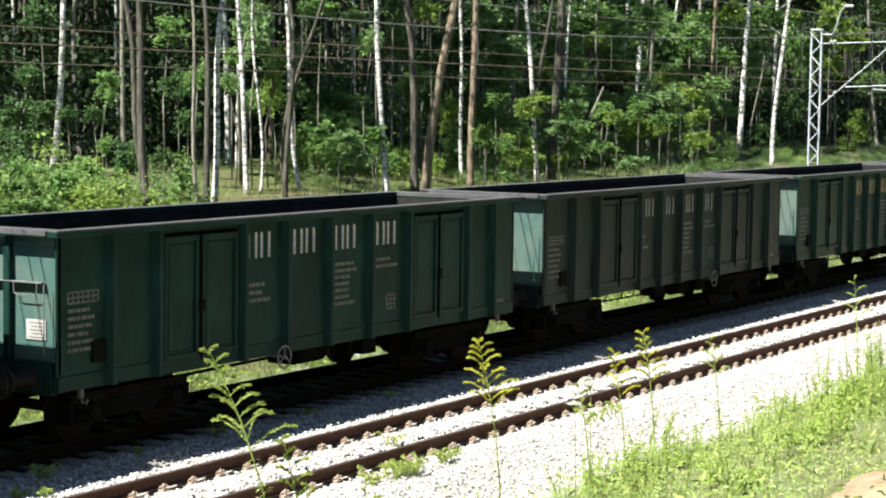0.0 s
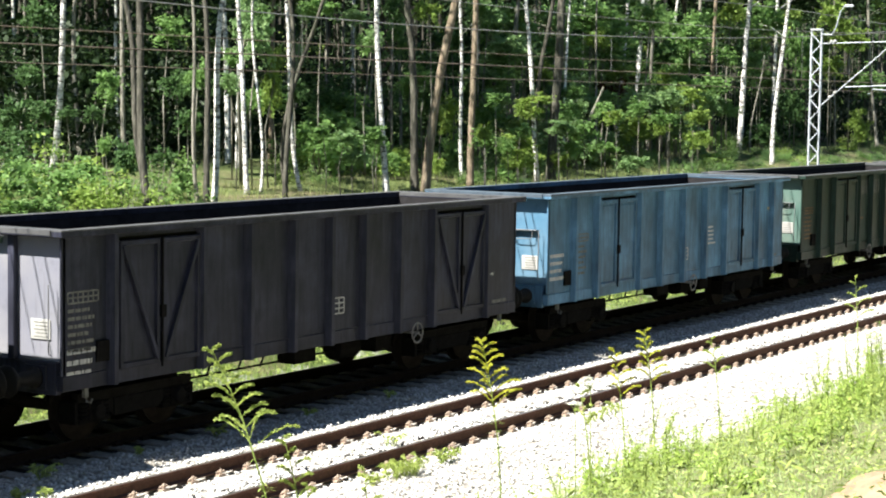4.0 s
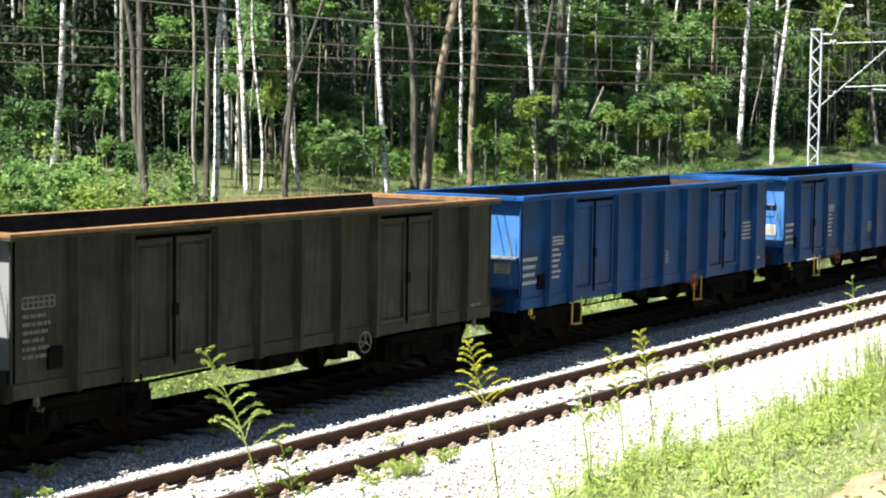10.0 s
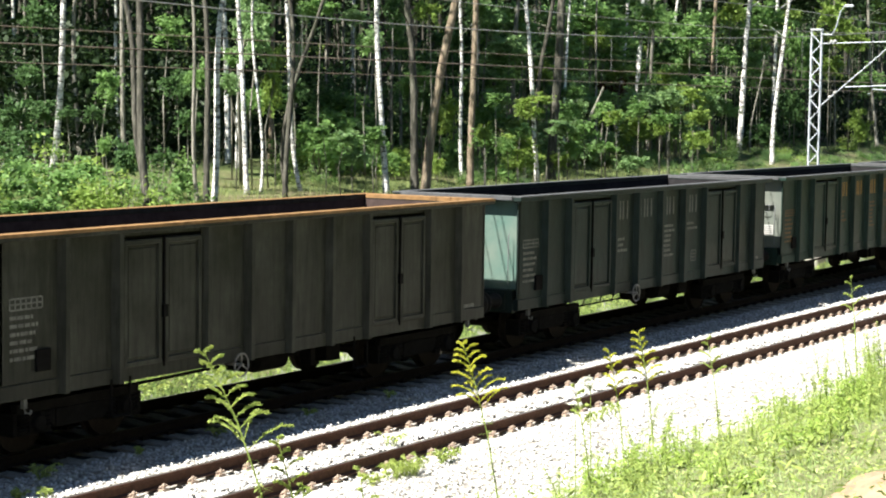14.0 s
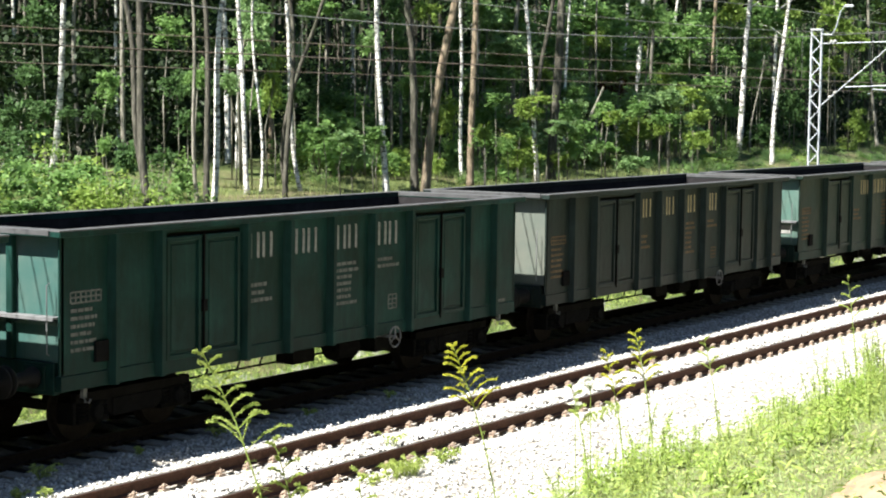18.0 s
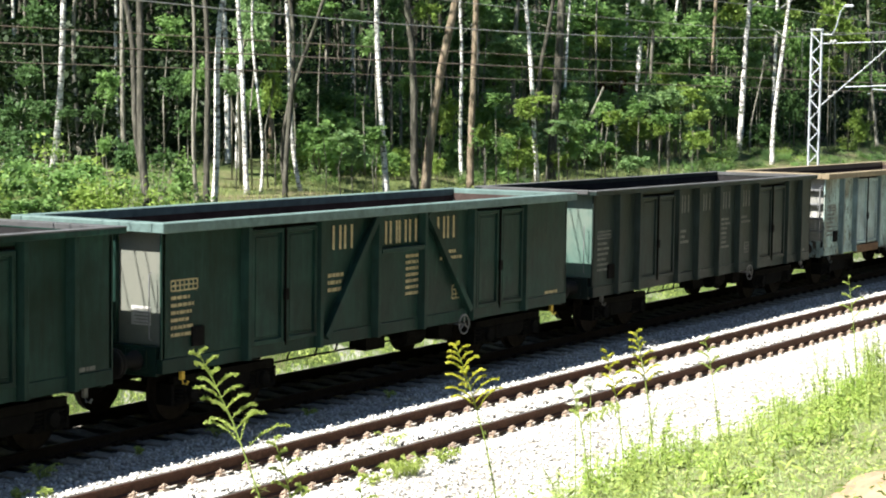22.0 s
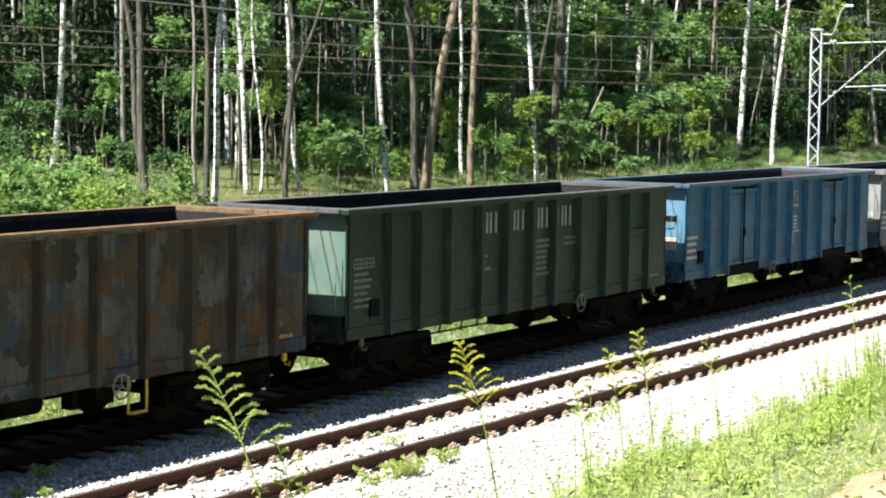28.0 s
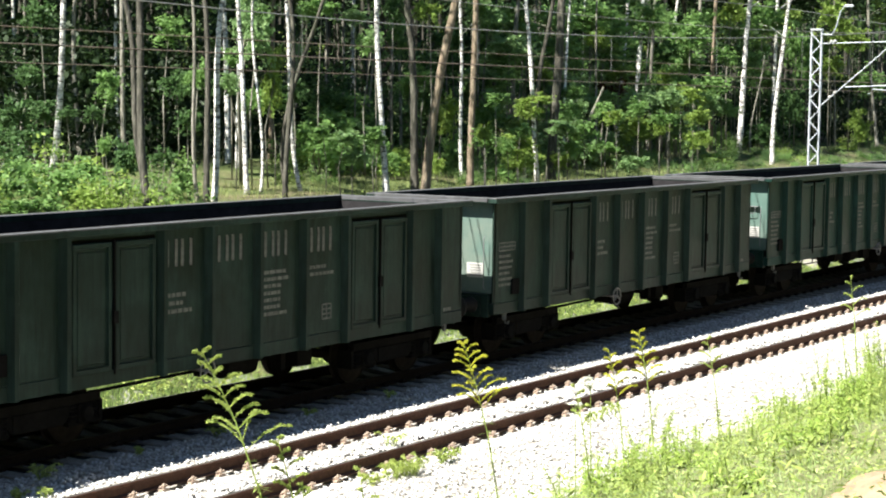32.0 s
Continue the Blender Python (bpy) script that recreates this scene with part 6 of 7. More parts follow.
sapling(70.4, 12.7, 5.00, 0.60, 0.44, LEAFYL)
sapling(72.3, 13.7, 4.34, 0.54, 0.36, LEAFMINT)
sapling(60.1, 11.8, 4.63, 0.51, 0.47, LEAFMINT)
sapling(67.3, 12.7, 5.05, 0.74, 0.53, LEAFMINT)
sapling(60.6, 11.7, 3.15, 0.72, 0.41, LEAFMINT)
sapling(62.9, 14.3, 3.87, 0.54, 0.44, LEAFMINT)
sapling(58.7, 12.3, 3.38, 0.54, 0.46, LEAFMINT)
sapling(66.0, 12.1, 4.15, 0.81, 0.51, LEAFYL)
sapling(63.9, 14.4, 5.36, 0.43, 0.42, LEAFMINT)
sapling(60.1, 13.7, 3.96, 0.47, 0.47, LEAFYL)
sapling(68.6, 11.5, 5.34, 0.78, 0.43, LEAFYL)
sapling(59.8, 13.8, 7.92, 0.56, 0.59, LEAF)
sapling(61.7, 13.7, 5.91, 0.49, 0.58, LEAFMINT)
sapling(58.6, 13.0, 6.72, 0.58, 0.53, LEAFMINT)
sapling(56.4, 13.5, 8.02, 0.47, 0.48, LEAF)
sapling(57.6, 13.0, 6.85, 0.66, 0.48, LEAFMINT)
sapling(57.1, 13.7, 6.01, 0.50, 0.53, LEAFMINT)
sapling(57.0, 13.5, 7.98, 0.51, 0.54, LEAFMINT)
sapling(61.2, 13.0, 8.04, 0.48, 0.43, LEAFMINT)
sapling(63.3, 14.2, 5.75, 0.60, 0.54, LEAFMINT)
sapling(62.2, 13.3, 7.08, 0.72, 0.50, LEAF)
sapling(60.3, 14.1, 7.57, 0.63, 0.50, LEAFMINT)
sapling(59.8, 13.5, 7.33, 0.45, 0.50, LEAF)
sapling(40.2, 11.7, 5.33, 0.33, 0.28, LEAFMINT)
sapling(48.3, 12.5, 6.78, 0.30, 0.36, LEAFMINT)
sapling(44.5, 12.7, 5.18, 0.28, 0.36, LEAFMID)
sapling(53.4, 14.4, 5.40, 0.46, 0.31, LEAF)
sapling(42.5, 12.7, 7.20, 0.39, 0.36, LEAF)
sapling(48.7, 12.7, 6.79, 0.39, 0.47, LEAF)
sapling(43.4, 14.1, 6.12, 0.37, 0.28, LEAF)
sapling(42.6, 12.8, 4.79, 0.34, 0.42, LEAF)
sapling(49.7, 14.1, 7.49, 0.44, 0.32, LEAFMINT)
sapling(49.1, 14.2, 3.61, 0.46, 0.30, LEAF)
sapling(47.5, 14.8, 6.37, 0.27, 0.34, LEAFMINT)
sapling(41.3, 11.9, 7.45, 0.28, 0.33, LEAFMINT)
sapling(47.5, 14.5, 7.51, 0.33, 0.39, LEAFMINT)
sapling(48.9, 13.6, 4.03, 0.48, 0.34, LEAFMINT)
sapling(50.5, 9.5, 4.95, 0.38, 0.24, LEAF)
sapling(60.0, 10.1, 4.40, 0.33, 0.28, LEAF)
sapling(51.2, 8.9, 3.21, 0.47, 0.37, LEAFYL)
sapling(53.7, 9.0, 4.18, 0.53, 0.25, LEAFMINT)
sapling(67.6, 10.3, 4.53, 0.48, 0.38, LEAFYL)
sapling(61.3, 8.8, 4.42, 0.55, 0.30, LEAF)
sapling(66.0, 9.7, 3.60, 0.47, 0.39, LEAFYL)
sapling(58.2, 10.4, 3.99, 0.55, 0.37, LEAF)
sapling(61.9, 10.1, 4.83, 0.42, 0.34, LEAF)
sapling(54.5, 8.8, 3.44, 0.29, 0.34, LEAF)
sapling(56.0, 9.9, 4.66, 0.44, 0.38, LEAF)
sapling(70.3, 10.6, 2.66, 0.57, 0.34, LEAFYL)
sapling(51.2, 9.0, 4.00, 0.37, 0.30, LEAF)
sapling(53.4, 9.9, 4.59, 0.38, 0.28, LEAFYL)
sapling(49.9, 9.6, 3.83, 0.40, 0.34, LEAF)
sapling(48.8, 8.9, 4.02, 0.28, 0.33, LEAFYL)
sapling(54.6, 9.4, 3.02, 0.30, 0.34, LEAFYL)
sapling(60.3, 9.5, 2.87, 0.57, 0.34, LEAFMINT)
sapling(53.8, 9.8, 5.00, 0.52, 0.24, LEAFYL)
sapling(51.9, 9.5, 3.73, 0.52, 0.36, LEAFYL)
sapling(58.5, 9.6, 4.42, 0.34, 0.28, LEAFYL)
sapling(62.0, 9.3, 4.13, 0.33, 0.35, LEAFYL)
sapling(63.1, 9.4, 5.20, 0.48, 0.44, LEAFMINT)
sapling(50.9, 9.3, 3.59, 0.33, 0.32, LEAF)
sapling(59.9, 10.5, 4.73, 0.41, 0.33, LEAF)
sapling(58.5, 9.8, 3.41, 0.56, 0.25, LEAF)
sapling(42.8, 10.5, 4.03, 0.31, 0.27, LEAF)
sapling(43.4, 9.9, 3.40, 0.39, 0.23, LEAFMINT)
sapling(46.4, 10.7, 3.16, 0.44, 0.29, LEAF)
sapling(45.4, 10.4, 3.55, 0.35, 0.30, LEAF)
sapling(43.0, 9.9, 3.82, 0.42, 0.30, LEAFMINT)
sapling(44.6, 9.9, 3.99, 0.39, 0.31, LEAF)


def thin(x, y):
    """Which of the given spots on the near bank carry plants: fewer towards the track."""
    patch = np.array([noise.noise(Vector((a * 0.55, b * 0.7, 5))) for a, b in zip(x, y)])
    bare = ((x - 11.3) / 1.2) ** 2 + ((y + 15.7) / 0.65) ** 2 < 1
    return (rng.random(len(x)) < np.clip((-7.2 - y) / 3.2 + patch * 0.9, 0.0, 1.0)) & ~bare


def tuft(x, y):
    """How tall the growth is from clump to clump."""
    n = np.array([noise.noise(Vector((a * 1.1, b * 1.5, 11))) + 0.5 * noise.noise(Vector((a * 2.7, b * 3.1, 4))) for a, b in zip(x, y)])
    return np.clip(0.75 + 1.5 * n, 0.15, 2.3)


def blades(n, x0, x1, y0, y1, h0, h1, wide, name, material, label, power=1.0):
    x = x0 + (x1 - x0) * rng.random(n) ** power
    y = rng.uniform(y0, y1, n)
    if y1 < 0:
        ok = thin(x, y)
        x, y = x[ok], y[ok]
        n = len(x)
    z = np.array([max(lie(a, b), -0.235 - (b - 1.75) * 0.365 if 1.7 < b < 2.75 else -9.0) for a, b in zip(x, y)]) - 0.03
    h = rng.uniform(h0, h1, n) * (tuft(x, y) if y1 < 0 else 1.0)
    a = rng.uniform(0, 6.28, n)
    bx, by = rng.normal(0, 0.3, n) * h, rng.normal(0, 0.3, n) * h
    wx, wy = np.cos(a) * wide, np.sin(a) * wide
    co = np.stack([np.stack([x - wx, y - wy, z], 1), np.stack([x + wx, y + wy, z], 1),
                   np.stack([x + bx * 0.58 + wx * 0.7, y + by * 0.58 + wy * 0.7, z + h * 0.6], 1), np.stack([x + bx, y + by, z + h * 0.95], 1)], 1).reshape(-1, 3)
    tagged(new(name, cloud(name, co, material)), label, "grass", kind="stuff")


blades(20000, 16, 62, 1.95, 5.2, 0.1, 0.3, 0.008, "grass", GRASS, "lush green grass beside the shaded track", 1.2)
blades(30000, 14, 110, 2.55, 9.5, 0.1, 0.34, 0.009, "grass", GRASS, "bright green grass of the far bank", 1.4)
blades(14000, 30, 75, 8, 13, 0.08, 0.3, 0.006, "grass", GRASSDRY, "pale seeding grass before the wood", 1.2)
blades(60000, 8.5, 46, -16.5, -6.9, 0.04, 0.13, 0.0035, "grass", NEARGRASS, "bright green grass on the near bank", 1.5)
blades(3500, 9, 40, -15.5, -7.2, 0.12, 0.34, 0.002, "grass", GRASSDRY, "pale dry grass stalks on the near bank", 1.3)


def bank_leaves(name, n, x0, x1, y0, y1, h, size, label):
    x, y = x0 + (x1 - x0) * rng.random(n) ** 1.3, rng.uniform(y0, y1, n)
    z = np.array([lie(a, b) for a, b in zip(x, y)]) + h * rng.random(n) ** 1.3 * (tuft(x, y) if y1 < 0 else 1.0)
    keep = thin(x, y) if y1 < 0 else np.array([noise.noise(Vector((a * 0.8, b * 0.8, 5))) for a, b in zip(x, y)]) > -0.1
    c = np.stack([x, y, z], 1)[keep]
    tagged(new(name, cloud(name, leaves_at(c, size, 0.3, 0.24 if name == "broad_weeds" else 0.4), LOWWEED if name == "low_weeds" else WEED)), label, "weeds", kind="stuff")


bank_leaves("broad_weeds", 15000, 8.5, 40, -16.0, -7.4, 0.34, 0.042, "broad-leaved weeds on the near bank")
bank_leaves("low_weeds", 70000, 8.5, 46, -16.0, -7.0, 0.24, 0.017, "low leafy weeds covering the near bank")
bank_leaves("far_bank_weeds", 30000, 17, 62, 2.1, 5.4, 0.34, 0.042, "leafy green weeds beside the shaded track")
bank_leaves("far_bank_weeds", 26000, 16, 100, 2.7, 9, 0.4, 0.05, "low leafy weeds covering the far bank")


SWAYING = []


def goldenrod(x, y, height, lean=0.0, bloom=1.0, seed=0, tint=None, sway=0.4):
    r = random.Random(seed)
    z0 = lie(x, y) - 0.05
    root = thing("goldenrod" if bloom else "leafy_weed", "tall green goldenrod with arching yellow-green flower sprays" if bloom else "leafy green weed stalk on the grassy bank", "weed", "goldenrod plants" if bloom else "leafy weeds", at=(x, y, z0))
    pts = [SIDE * (lean * u * u * height) + Vector((0, 0, u * height)) for u in (0, 0.25, 0.5, 0.75, 0.9, 1.0)]
    part("stem", Geo().tube(pts, [0.011, 0.01, 0.008, 0.006, 0.004, 0.002], 6).mesh("stem", WEED), None, root)

    def on(u):
        return SIDE * (lean * u * u * height) + Vector((0, 0, u * height))
    c = []
    for k in range(int((34 if bloom else 150) * height)):
        u = r.uniform(0.1, 0.62 if bloom else 0.98)
        a = r.uniform(0, 6.28)
        p, d = on(u), Vector((math.cos(a), math.sin(a), r.uniform(-0.2, 0.5))).normalized()
        ln, w = r.uniform(0.05, 0.13) * (1.2 - 0.5 * u), 0.008
        s = d.cross(Vector((0, 0, 1))).normalized() * w
        c += [p, p + d * ln * 0.5 + s, p + d * ln - Vector((0, 0, 0.02)), p + d * ln * 0.5 - s]
    part("leaves", cloud("leaves", np.array(c), WEED), None, root)
    g, c = Geo(), []
    n = int(19 * bloom + 0.5)
    for k in range(n):
        v = (k + 0.5) / n
        u = 0.64 + 0.36 * v
        a = -YAW + math.pi * (k % 2) + r.gauss(0, 0.55)
        p, d = on(u), Vector((math.cos(a), math.sin(a), 0))
        ln = ((0.25 if bloom == 1.0 else 0.17) * (1 - v) ** 0.75 + 0.045) * r.uniform(0.8, 1.15) * min(1.0, height / 1.7) ** 1.3
        q = [p, p + d * ln * 0.38 + Vector((0, 0, ln * 0.36)), p + d * ln * 0.75 + Vector((0, 0, ln * 0.56)), p + d * ln * 1.05 + Vector((0, 0, ln * 0.54))]
        g.tube(q, [0.005, 0.007, 0.008, 0.004], 5)
        for j in range(105):
            t = (0.12 + 0.88 * r.random()) * 2.999
            i = int(t)
            c.append(q[i] + (q[i + 1] - q[i]) * (t - i) + Vector((r.gauss(0, 0.005), r.gauss(0, 0.005), r.gauss(0.005, 0.006))))
    SWAYING.append((root, x, y, z0, sway))
    if not c:
        return root
    part("flower_stalk", g.mesh("flower_stalk", tint or GOLD), None, root)
    tagged(part("bloom", cloud("bloom", leaves_at(np.array(c), 0.011, 0.5, 0.6), tint or GOLD), None, root, "yellow-green arching flower sprays"), kind="stuff")
    return root


def near_plants():
    goldenrod(11.645, -10.727, 2.15, -0.28, 1.0, 1, GOLDGREEN, "A")
    goldenrod(17.26, -9.51, 2.03, -0.132, 1.0, 2, None, "B")
    goldenrod(19.0, -10.46, 1.63, -0.1, 0.7, 3)
    goldenrod(19.74, -9.75, 1.58, -0.11, 0.5, 4)
    goldenrod(12.15, -10.64, 1.44, -0.148, 0.45, 5, GOLDGREEN)
    goldenrod(16.84, -10.76, 1.26, -0.12, 0.3, 6, GOLDGREEN)
    goldenrod(22.2, -9.88, 1.47, -0.106, 0.35, 7, GOLDGREEN)
    goldenrod(27.0, -10.02, 1.85, -0.054, 0.35, 8, GOLDGREEN)
    goldenrod(14.05, -9.97, 1.08, -0.06, 0.2, 9, GOLDGREEN)
    goldenrod(14.6, -8.93, 1.13, -0.03, 0.2, 10, GOLDGREEN)
    spots = ((20.98, -11.82, 0.62), (21.2, -12.17, 0.96), (27.05, -10.38, 1.07), (20.34, -12.24, 0.5), (18.08, -12.6, 0.45), (16.98, -12.78, 0.45), (18.28, -11.87, 0.35), (18.49, -11.54, 0.53),
             (22.03, -9.39, 0.54), (21.05, -9.31, 0.48), (22.79, -7.91, 0.45), (16.59, -13.67, 0.61), (17.81, -13.4, 0.76), (15.55, -13.67, 0.43), (14.41, -13.61, 0.27), (18.9, -12.3, 0.7), (19.6, -12.2, 0.8), (20.2, -12.6, 0.75), (22.6, -11.6, 0.8), (24.2, -11.2, 0.9), (25.6, -10.7, 0.9), (14.6, -12.4, 0.5), (15.3, -11.9, 0.55), (16.0, -11.7, 0.5))
    s = random.Random(31)
    for k, (x, y, h) in enumerate(spots):
        goldenrod(x, y, h, s.gauss(0, 0.08), 0.0, 60 + k)
        for j in range(3):
            goldenrod(x + s.uniform(-0.5, 0.5), y + s.uniform(-0.35, 0.35), h * s.uniform(0.35, 0.8), s.gauss(0, 0.2), 0.0, 200 + 5 * k + j)
    clumps = ((20.14, -9.23, 0.74), (18.95, -10.12, 0.56), (20.11, -9.89, 0.99), (22.15, -9.19, 0.79), (14.79, -12.74, 0.43), (17.98, -11.72, 0.63), (19.34, -11.51, 0.61), (20.03, -11.60, 0.63), (21.95, -11.23, 0.82), (24.63, -10.61, 0.91), (26.87, -10.17, 0.91), (27.05, -10.38, 1.07), (16.51, -13.39, 0.46), (16.90, -13.60, 0.57), (14.64, -13.76, 0.41), (13.51, -13.87, 0.34), (13.17, -13.74, 0.34), (19.96, -8.94, 0.60), (14.30, -14.30, 0.35), (35.16, -6.55, 0.98))
    for k, (x, y, h) in enumerate(clumps):
        for j in range(2):
            goldenrod(x + s.gauss(0, 0.2), y + s.gauss(0, 0.12), h * s.uniform(0.6, 1.05), s.gauss(0, 0.16), 0.0, 700 + 7 * k + j)
    r = random.Random(12)
    for k in range(70):
        x = r.uniform(12.5, 34)
        y = r.uniform(-13.5, -9.2)
        if y < -19.16 + x * 0.52:
            goldenrod(x, y, r.uniform(0.25, 0.6), r.gauss(0, 0.05), 0.0, 20 + k)


near_plants()

LANCE = leaf_mat("lance_leaf", (0.07, 0.15, 0.02), (0.34, 0.44, 0.1))


def leafy_clump(x, y, height, spread, stems, leaf, seed):
    """A clump of upright stems set with long drooping lance-shaped leaves, each folded along its midrib."""
    r = random.Random(seed)
    root = thing("leafy_plant", "bushy bright green plant with long lance-shaped leaves", "weed", "leafy plants on the bank", at=(x, y, lie(x, y) - 0.04))
    for k in range(stems):
        a, d = r.uniform(0, 6.28), spread * r.random() ** 0.5
        o = Vector((d * math.cos(a), d * math.sin(a), 0))
        tip = o * 1.5 + Vector((r.gauss(0, 0.04), r.gauss(0, 0.04), height * r.uniform(0.6, 1.05)))
        stem = part("stem", Geo().tube([o, o + (tip - o) * 0.5, tip], [0.007, 0.005, 0.002], 5).mesh("stem", WEED), None, root)
        c = []
        n = int(10 + 34 * tip.z)
        for j in range(n):
            u = 0.15 + 0.85 * (j + r.random()) / n
            b = j * 2.4 + r.gauss(0, 0.4)
            ln = leaf * (1.25 - 0.75 * u) * r.uniform(0.7, 1.2)
            p, out = o + (tip - o) * u, Vector((math.cos(b), math.sin(b), 0))
            side = Vector((-out.y, out.x, 0)) * ln * 0.14
            m1 = p + out * ln * 0.42 + Vector((0, 0, ln * 0.34))
            m2 = p + out * ln * 0.8 + Vector((0, 0, ln * 0.3))
            e = p + out * ln * 1.1 + Vector((0, 0, ln * 0.05))
            up = Vector((0, 0, ln * 0.05))
            for q in (1, -1):
                c += [p, m1, m2, m1 + side * q + up, m1 + side * q + up, m2, e, m2 + side * 0.8 * q + up]
        tagged(part("leaves", cloud("leaves", np.array(c), LANCE), None, root), kind="stuff")


PLANTS = ((20.28, -12.06, 0.62, 0.16, 6, 0.17), (20.5, -12.25, 0.5, 0.15, 5, 0.16), (20.9, -12.15, 0.72, 0.12, 4, 0.13), (21.3, -12.1, 0.85, 0.14, 4, 0.11), (27.0, -8.75, 0.45, 0.22, 6, 0.17), (25.4, -9.1, 0.3, 0.2, 4, 0.14), (15.43, -13.43, 0.3, 0.2, 5, 0.16),
          (17.71, -10.79, 0.62, 0.16, 6, 0.13), (17.81, -10.39, 0.5, 0.14, 5, 0.16), (18.6, -10.6, 0.6, 0.18, 6, 0.12), (19.1, -10.7, 0.55, 0.16, 5, 0.12), (14.41, -13.18, 0.38, 0.16, 4, 0.12), (13.22, -13.89, 0.28, 0.16, 5, 0.12), (17.69, -11.57, 0.36, 0.2, 5, 0.12),
          (19.4, -12.5, 0.5, 0.18, 5, 0.14), (18.4, -12.9, 0.5, 0.16, 5, 0.12), (16.3, -13.3, 0.36, 0.18, 5, 0.14), (22.6, -10.9, 0.42, 0.2, 5, 0.15))
for k, row in enumerate(PLANTS):
    leafy_clump(*row, 900 + k)


def weed_tuft(x, y, z, height, spread, count, seed, tint=None):
    """A low clump of arching yellow-green leaf sprays growing out of the ballast."""
    r = random.Random(seed)
    root = thing("weed_tuft", "low yellow-green weed tuft growing in the ballast", "weed", "weeds in the ballast", at=(x, y, z))
    g, c = Geo(), []
    for k in range(count):
        a = r.uniform(0, 6.28)
        o = Vector((r.gauss(0, spread), r.gauss(0, spread * 0.4), 0))
        d, ln = Vector((math.cos(a), math.sin(a), 0)), height * r.uniform(0.6, 1.1)
        q = [o, o + d * ln * 0.3 + Vector((0, 0, ln * 0.75)), o + d * ln * 0.7 + Vector((0, 0, ln)), o + d * ln * 1.05 + Vector((0, 0, ln * 0.85))]
        g.tube(q, [0.005, 0.004, 0.003, 0.002], 4)
        for j in range(34):
            t = (0.1 + 0.9 * r.random()) * 2.999
            i = int(t)
            c.append(q[i] + (q[i + 1] - q[i]) * (t - i) + Vector((r.gauss(0, 0.012), r.gauss(0, 0.012), r.gauss(0.004, 0.01))))
    tagged(part("stalk", g.mesh("stalk", WEED), None, root), kind="stuff")
    tagged(part("leaves", cloud("leaves", leaves_at(np.array(c), 0.024, 0.5, 0.35), tint or GOLDGREEN), None, root, "yellow-green narrow leaves"), kind="stuff")


for k, (tx, ty, th, ts, tn) in enumerate(((21.75, -5.4, 0.2, 0.2, 26), (22.1, -5.35, 0.22, 0.16, 22), (23.05, -5.35, 0.2, 0.14, 18), (21.25, -5.35, 0.14, 0.1, 9), (23.67, -4.0, 0.22, 0.1, 6), (27.4, -5.5, 0.2, 0.2, 9), (28.3, -5.45, 0.2, 0.15, 7))):
    weed_tuft(tx, ty, -0.245, th, ts, tn, 400 + k)
for k, (tx, ty, th, tn) in enumerate(((18.95, -1.5, 0.22, 12), (21.05, -1.42, 0.12, 6), (22.9, -1.4, 0.16, 8), (25.3, -1.42, 0.13, 6), (18.1, -2.35, 0.12, 8), (17.9, -2.1, 0.12, 8), (27.6, -1.45, 0.12, 5))):
    weed_tuft(tx, ty, -0.245, th, 0.05, tn, 440 + k, WEED)


def umbel(x, y, height, width, seed):
    r = random.Random(seed)
    root = thing("umbel_weed", "slender weed with a flat white flower head", "weed", "white-flowered weeds", at=(x, y, lie(x, y) - 0.05))
    part("stem", Geo().tube([(0, 0, 0), (-0.02, 0, height * 0.5), (-0.05, 0, height)], [0.008, 0.006, 0.004], 6).mesh("stem", WEED), None, root)
    c = []
    for k in range(9):
        a, d = r.uniform(0, 6.28), width * r.random() ** 0.5
        p = Vector((-0.05 + d * math.cos(a), d * math.sin(a), height + r.uniform(0.03, 0.07)))
        part("flower_stalk", Geo().tube([(-0.05, 0, height - 0.04), p], 0.003, 4).mesh("flower_stalk", WEED), None, root)
        c += [p + Vector((r.gauss(0, 0.018), r.gauss(0, 0.018), r.gauss(0, 0.006))) for j in range(26)]
    tagged(part("bloom", cloud("bloom", leaves_at(np.array(c), 0.009, 0.2, 0.8), PETAL), None, root, "flat white flower head"), kind="stuff")


umbel(16.84, -10.76, 1.25, 0.11, 1)
umbel(18.2, -9.9, 1.05, 0.07, 2)


def sand_mound():
    g = Geo()
    n, m = 26, 18
    for i in range(n):
        for j in range(m):
            x, y = 10.2 + 2.2 * i / (n - 1), -16.35 + 1.25 * j / (m - 1)
            u, v = (i / (n - 1) - 0.5) * 2, (j / (m - 1) - 0.5) * 2
            k = max(0.0, 1 - u * u * 0.9 - v * v)
            g.v.append((x, y, lie(x, y) - 0.07 + 0.17 * k ** 0.7 + 0.07 * noise.noise(Vector((x * 3, y * 3, 0))) + 0.04 * noise.noise(Vector((x * 9, y * 9, 0)))))
    g.f = [(i * m + j, (i + 1) * m + j, (i + 1) * m + j + 1, i * m + j + 1) for i in range(n - 1) for j in range(m - 1)]
    tagged(new("sand_mound", g.mesh("sand_mound", SAND, smooth=True)), "bare sandy earth mound on the grassy bank", "earth mound")


sand_mound()


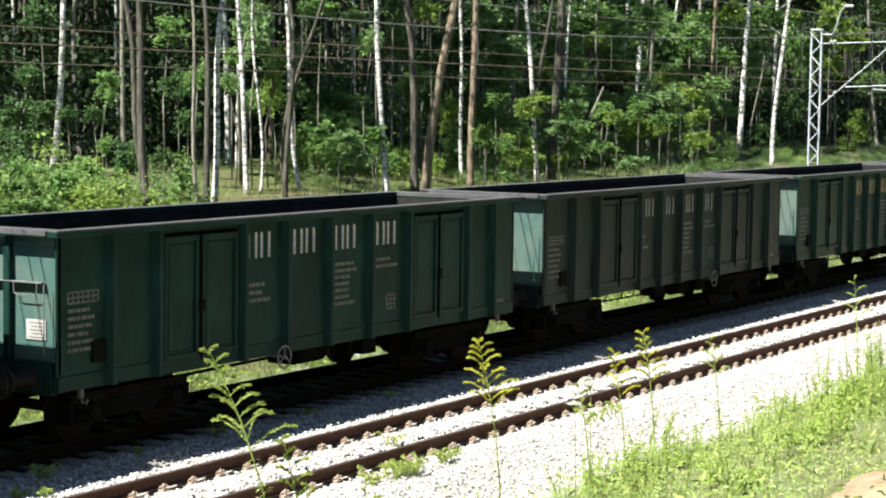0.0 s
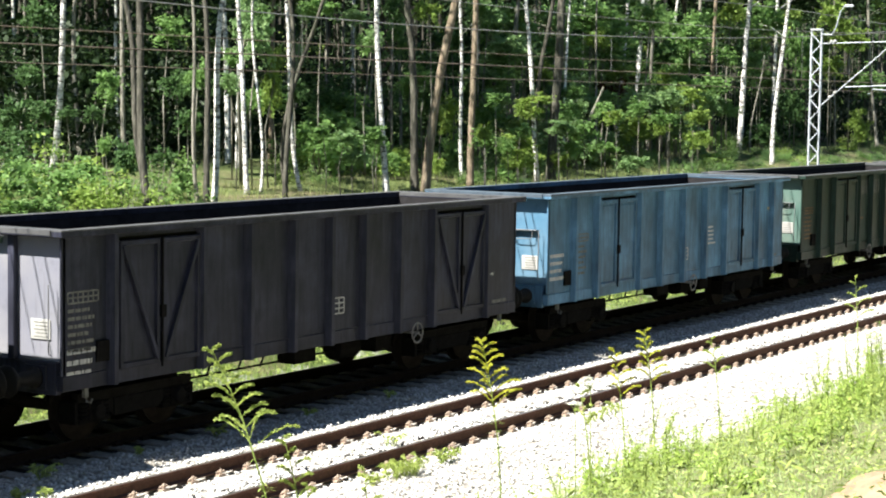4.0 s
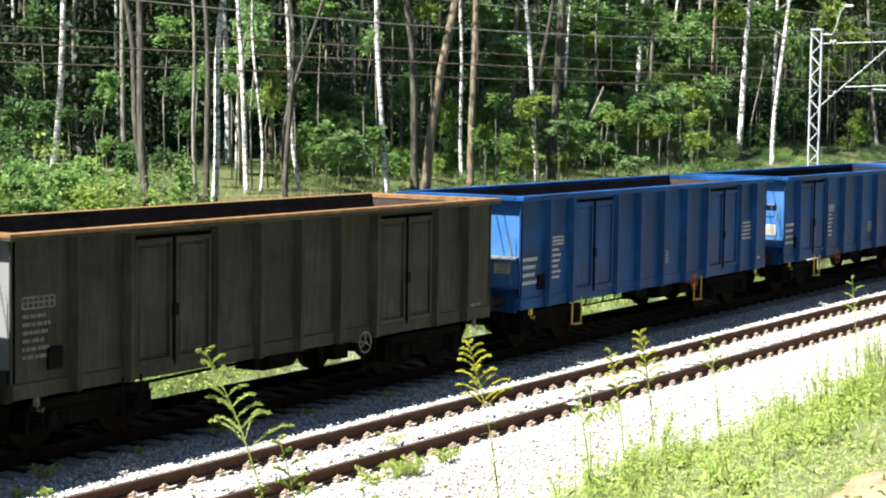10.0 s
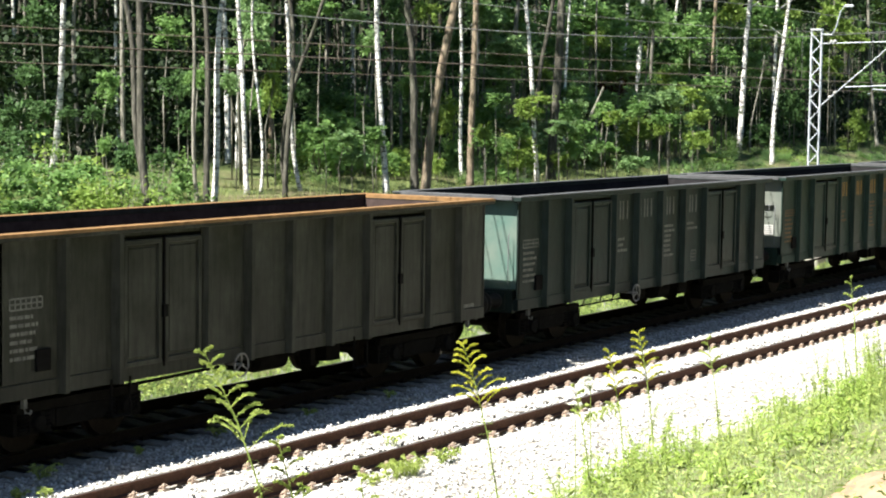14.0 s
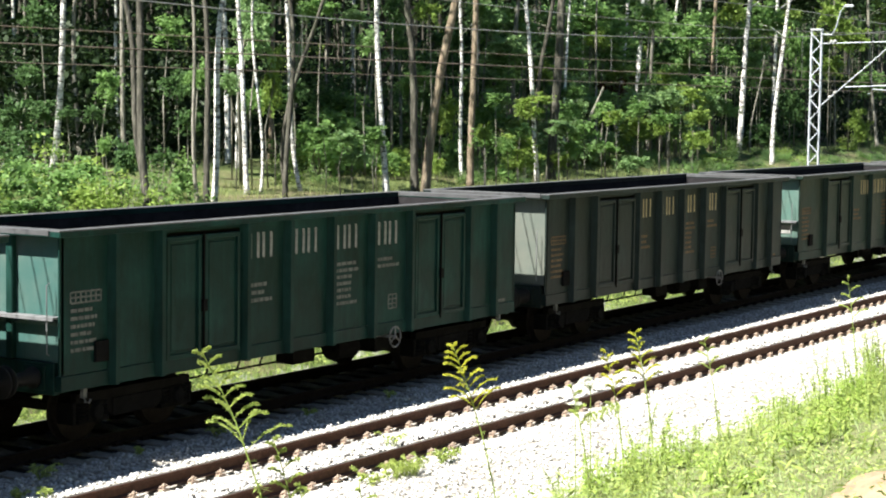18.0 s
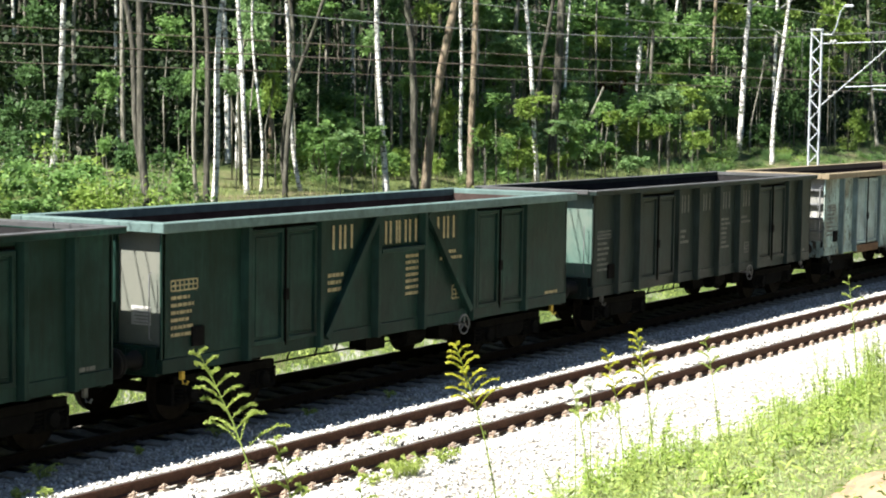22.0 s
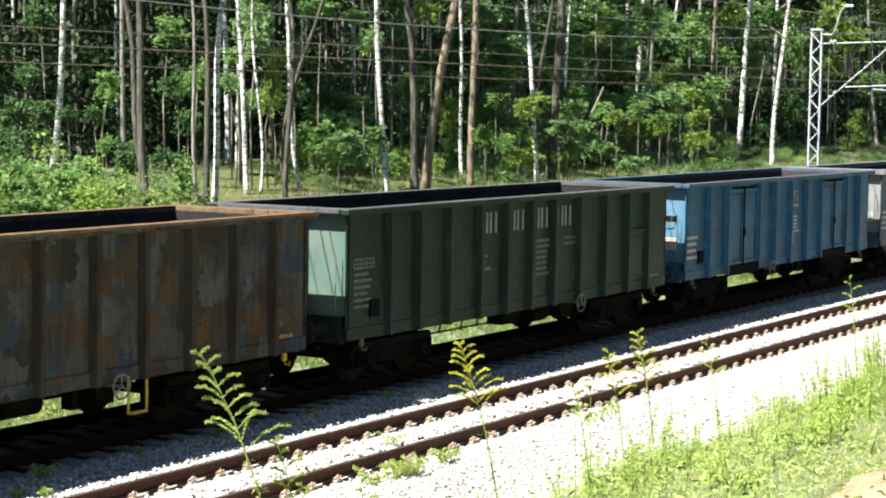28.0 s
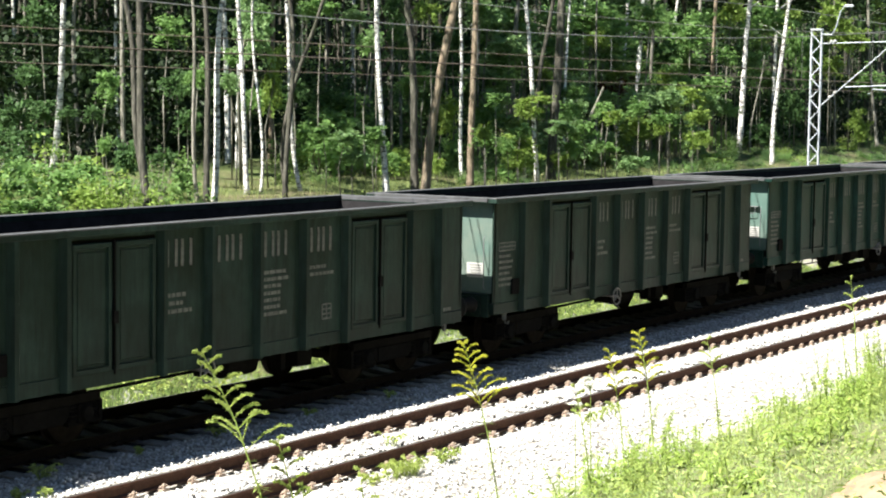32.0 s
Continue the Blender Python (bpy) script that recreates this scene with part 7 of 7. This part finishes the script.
# ---- what moves ----
def gone(t):
    """How far the train has run, in metres, at t seconds."""
    return sum(c * (t / 32.0) ** (k + 1) for k, c in enumerate(RUN))


RUN = (440.7095, 85.802, -216.9481, 193.5076, -68.2566)


# lean of the two tall goldenrods in the wind, in degrees to the side, second by second
GUST_A = {0: 1.4, 1: 1.8, 2: 1.8, 3: 2.2, 6: 1.4, 7: 1.8, 8: 0.7, 9: 2.2, 10: 0.7, 11: 1.1, 12: 0.7, 13: 1.1, 14: 0.4, 17: -0.3, 18: 0.0, 19: -0.2, 20: -0.2, 21: -0.3, 22: -0.7, 23: -0.3, 24: -1.0, 25: -1.1, 28: -0.3, 29: 0.0, 30: 0.4, 31: 0.7, 32: 0.0}
GUST_B = {0: 0.0, 1: 0.5, 2: 2.7, 3: 1.5, 6: 0.5, 7: -0.2, 8: 0.2, 9: -1.0, 10: -2.9, 11: -2.0, 12: -3.4, 13: 3.4, 14: -4.6, 14.5: 1.0, 16.5: -4.0, 17: -6.8, 18: -7.6, 19: -3.4, 20: 0.0, 21: -2.2, 22: -6.8, 23: -5.9, 24: -4.4, 25: -8.0, 27.5: -4.0, 28: -5.4, 29: -5.1, 30: -4.4, 31: -3.7, 32: -4.4}


def motions():
    across = Vector((0, 0, 1)).cross(SIDE)
    for ob, x, y, z, how in SWAYING:
        gust, k = (GUST_A, 1.0) if how == "A" else (GUST_B, 1.0) if how == "B" else (GUST_B, how)
        walk(ob, [(float(t), Matrix.Translation((x, y, z)) @ Matrix.Rotation(radians(g * k), 4, across)) for t, g in gust.items()])
    for ob, x in WAGONS:
        walk(ob, [(float(t), pose(x - gone(t), 0, 0)) for t in range(33)])
    steps = range(0, 961)
    run = [gone(k / 30) for k in steps]
    for ws, x, ax in WHEELSETS:
        rows = []
        for k in steps:
            p = x - run[k]
            if k in (0, 960) or -4 < p < 75:
                rows.append((k / 30, Matrix.Translation((ax, 0, 0.462)) @ Matrix.Rotation(-((run[k] / 0.46) % 6.2831853), 4, "Y")))
        walk(ws, rows)


motions()
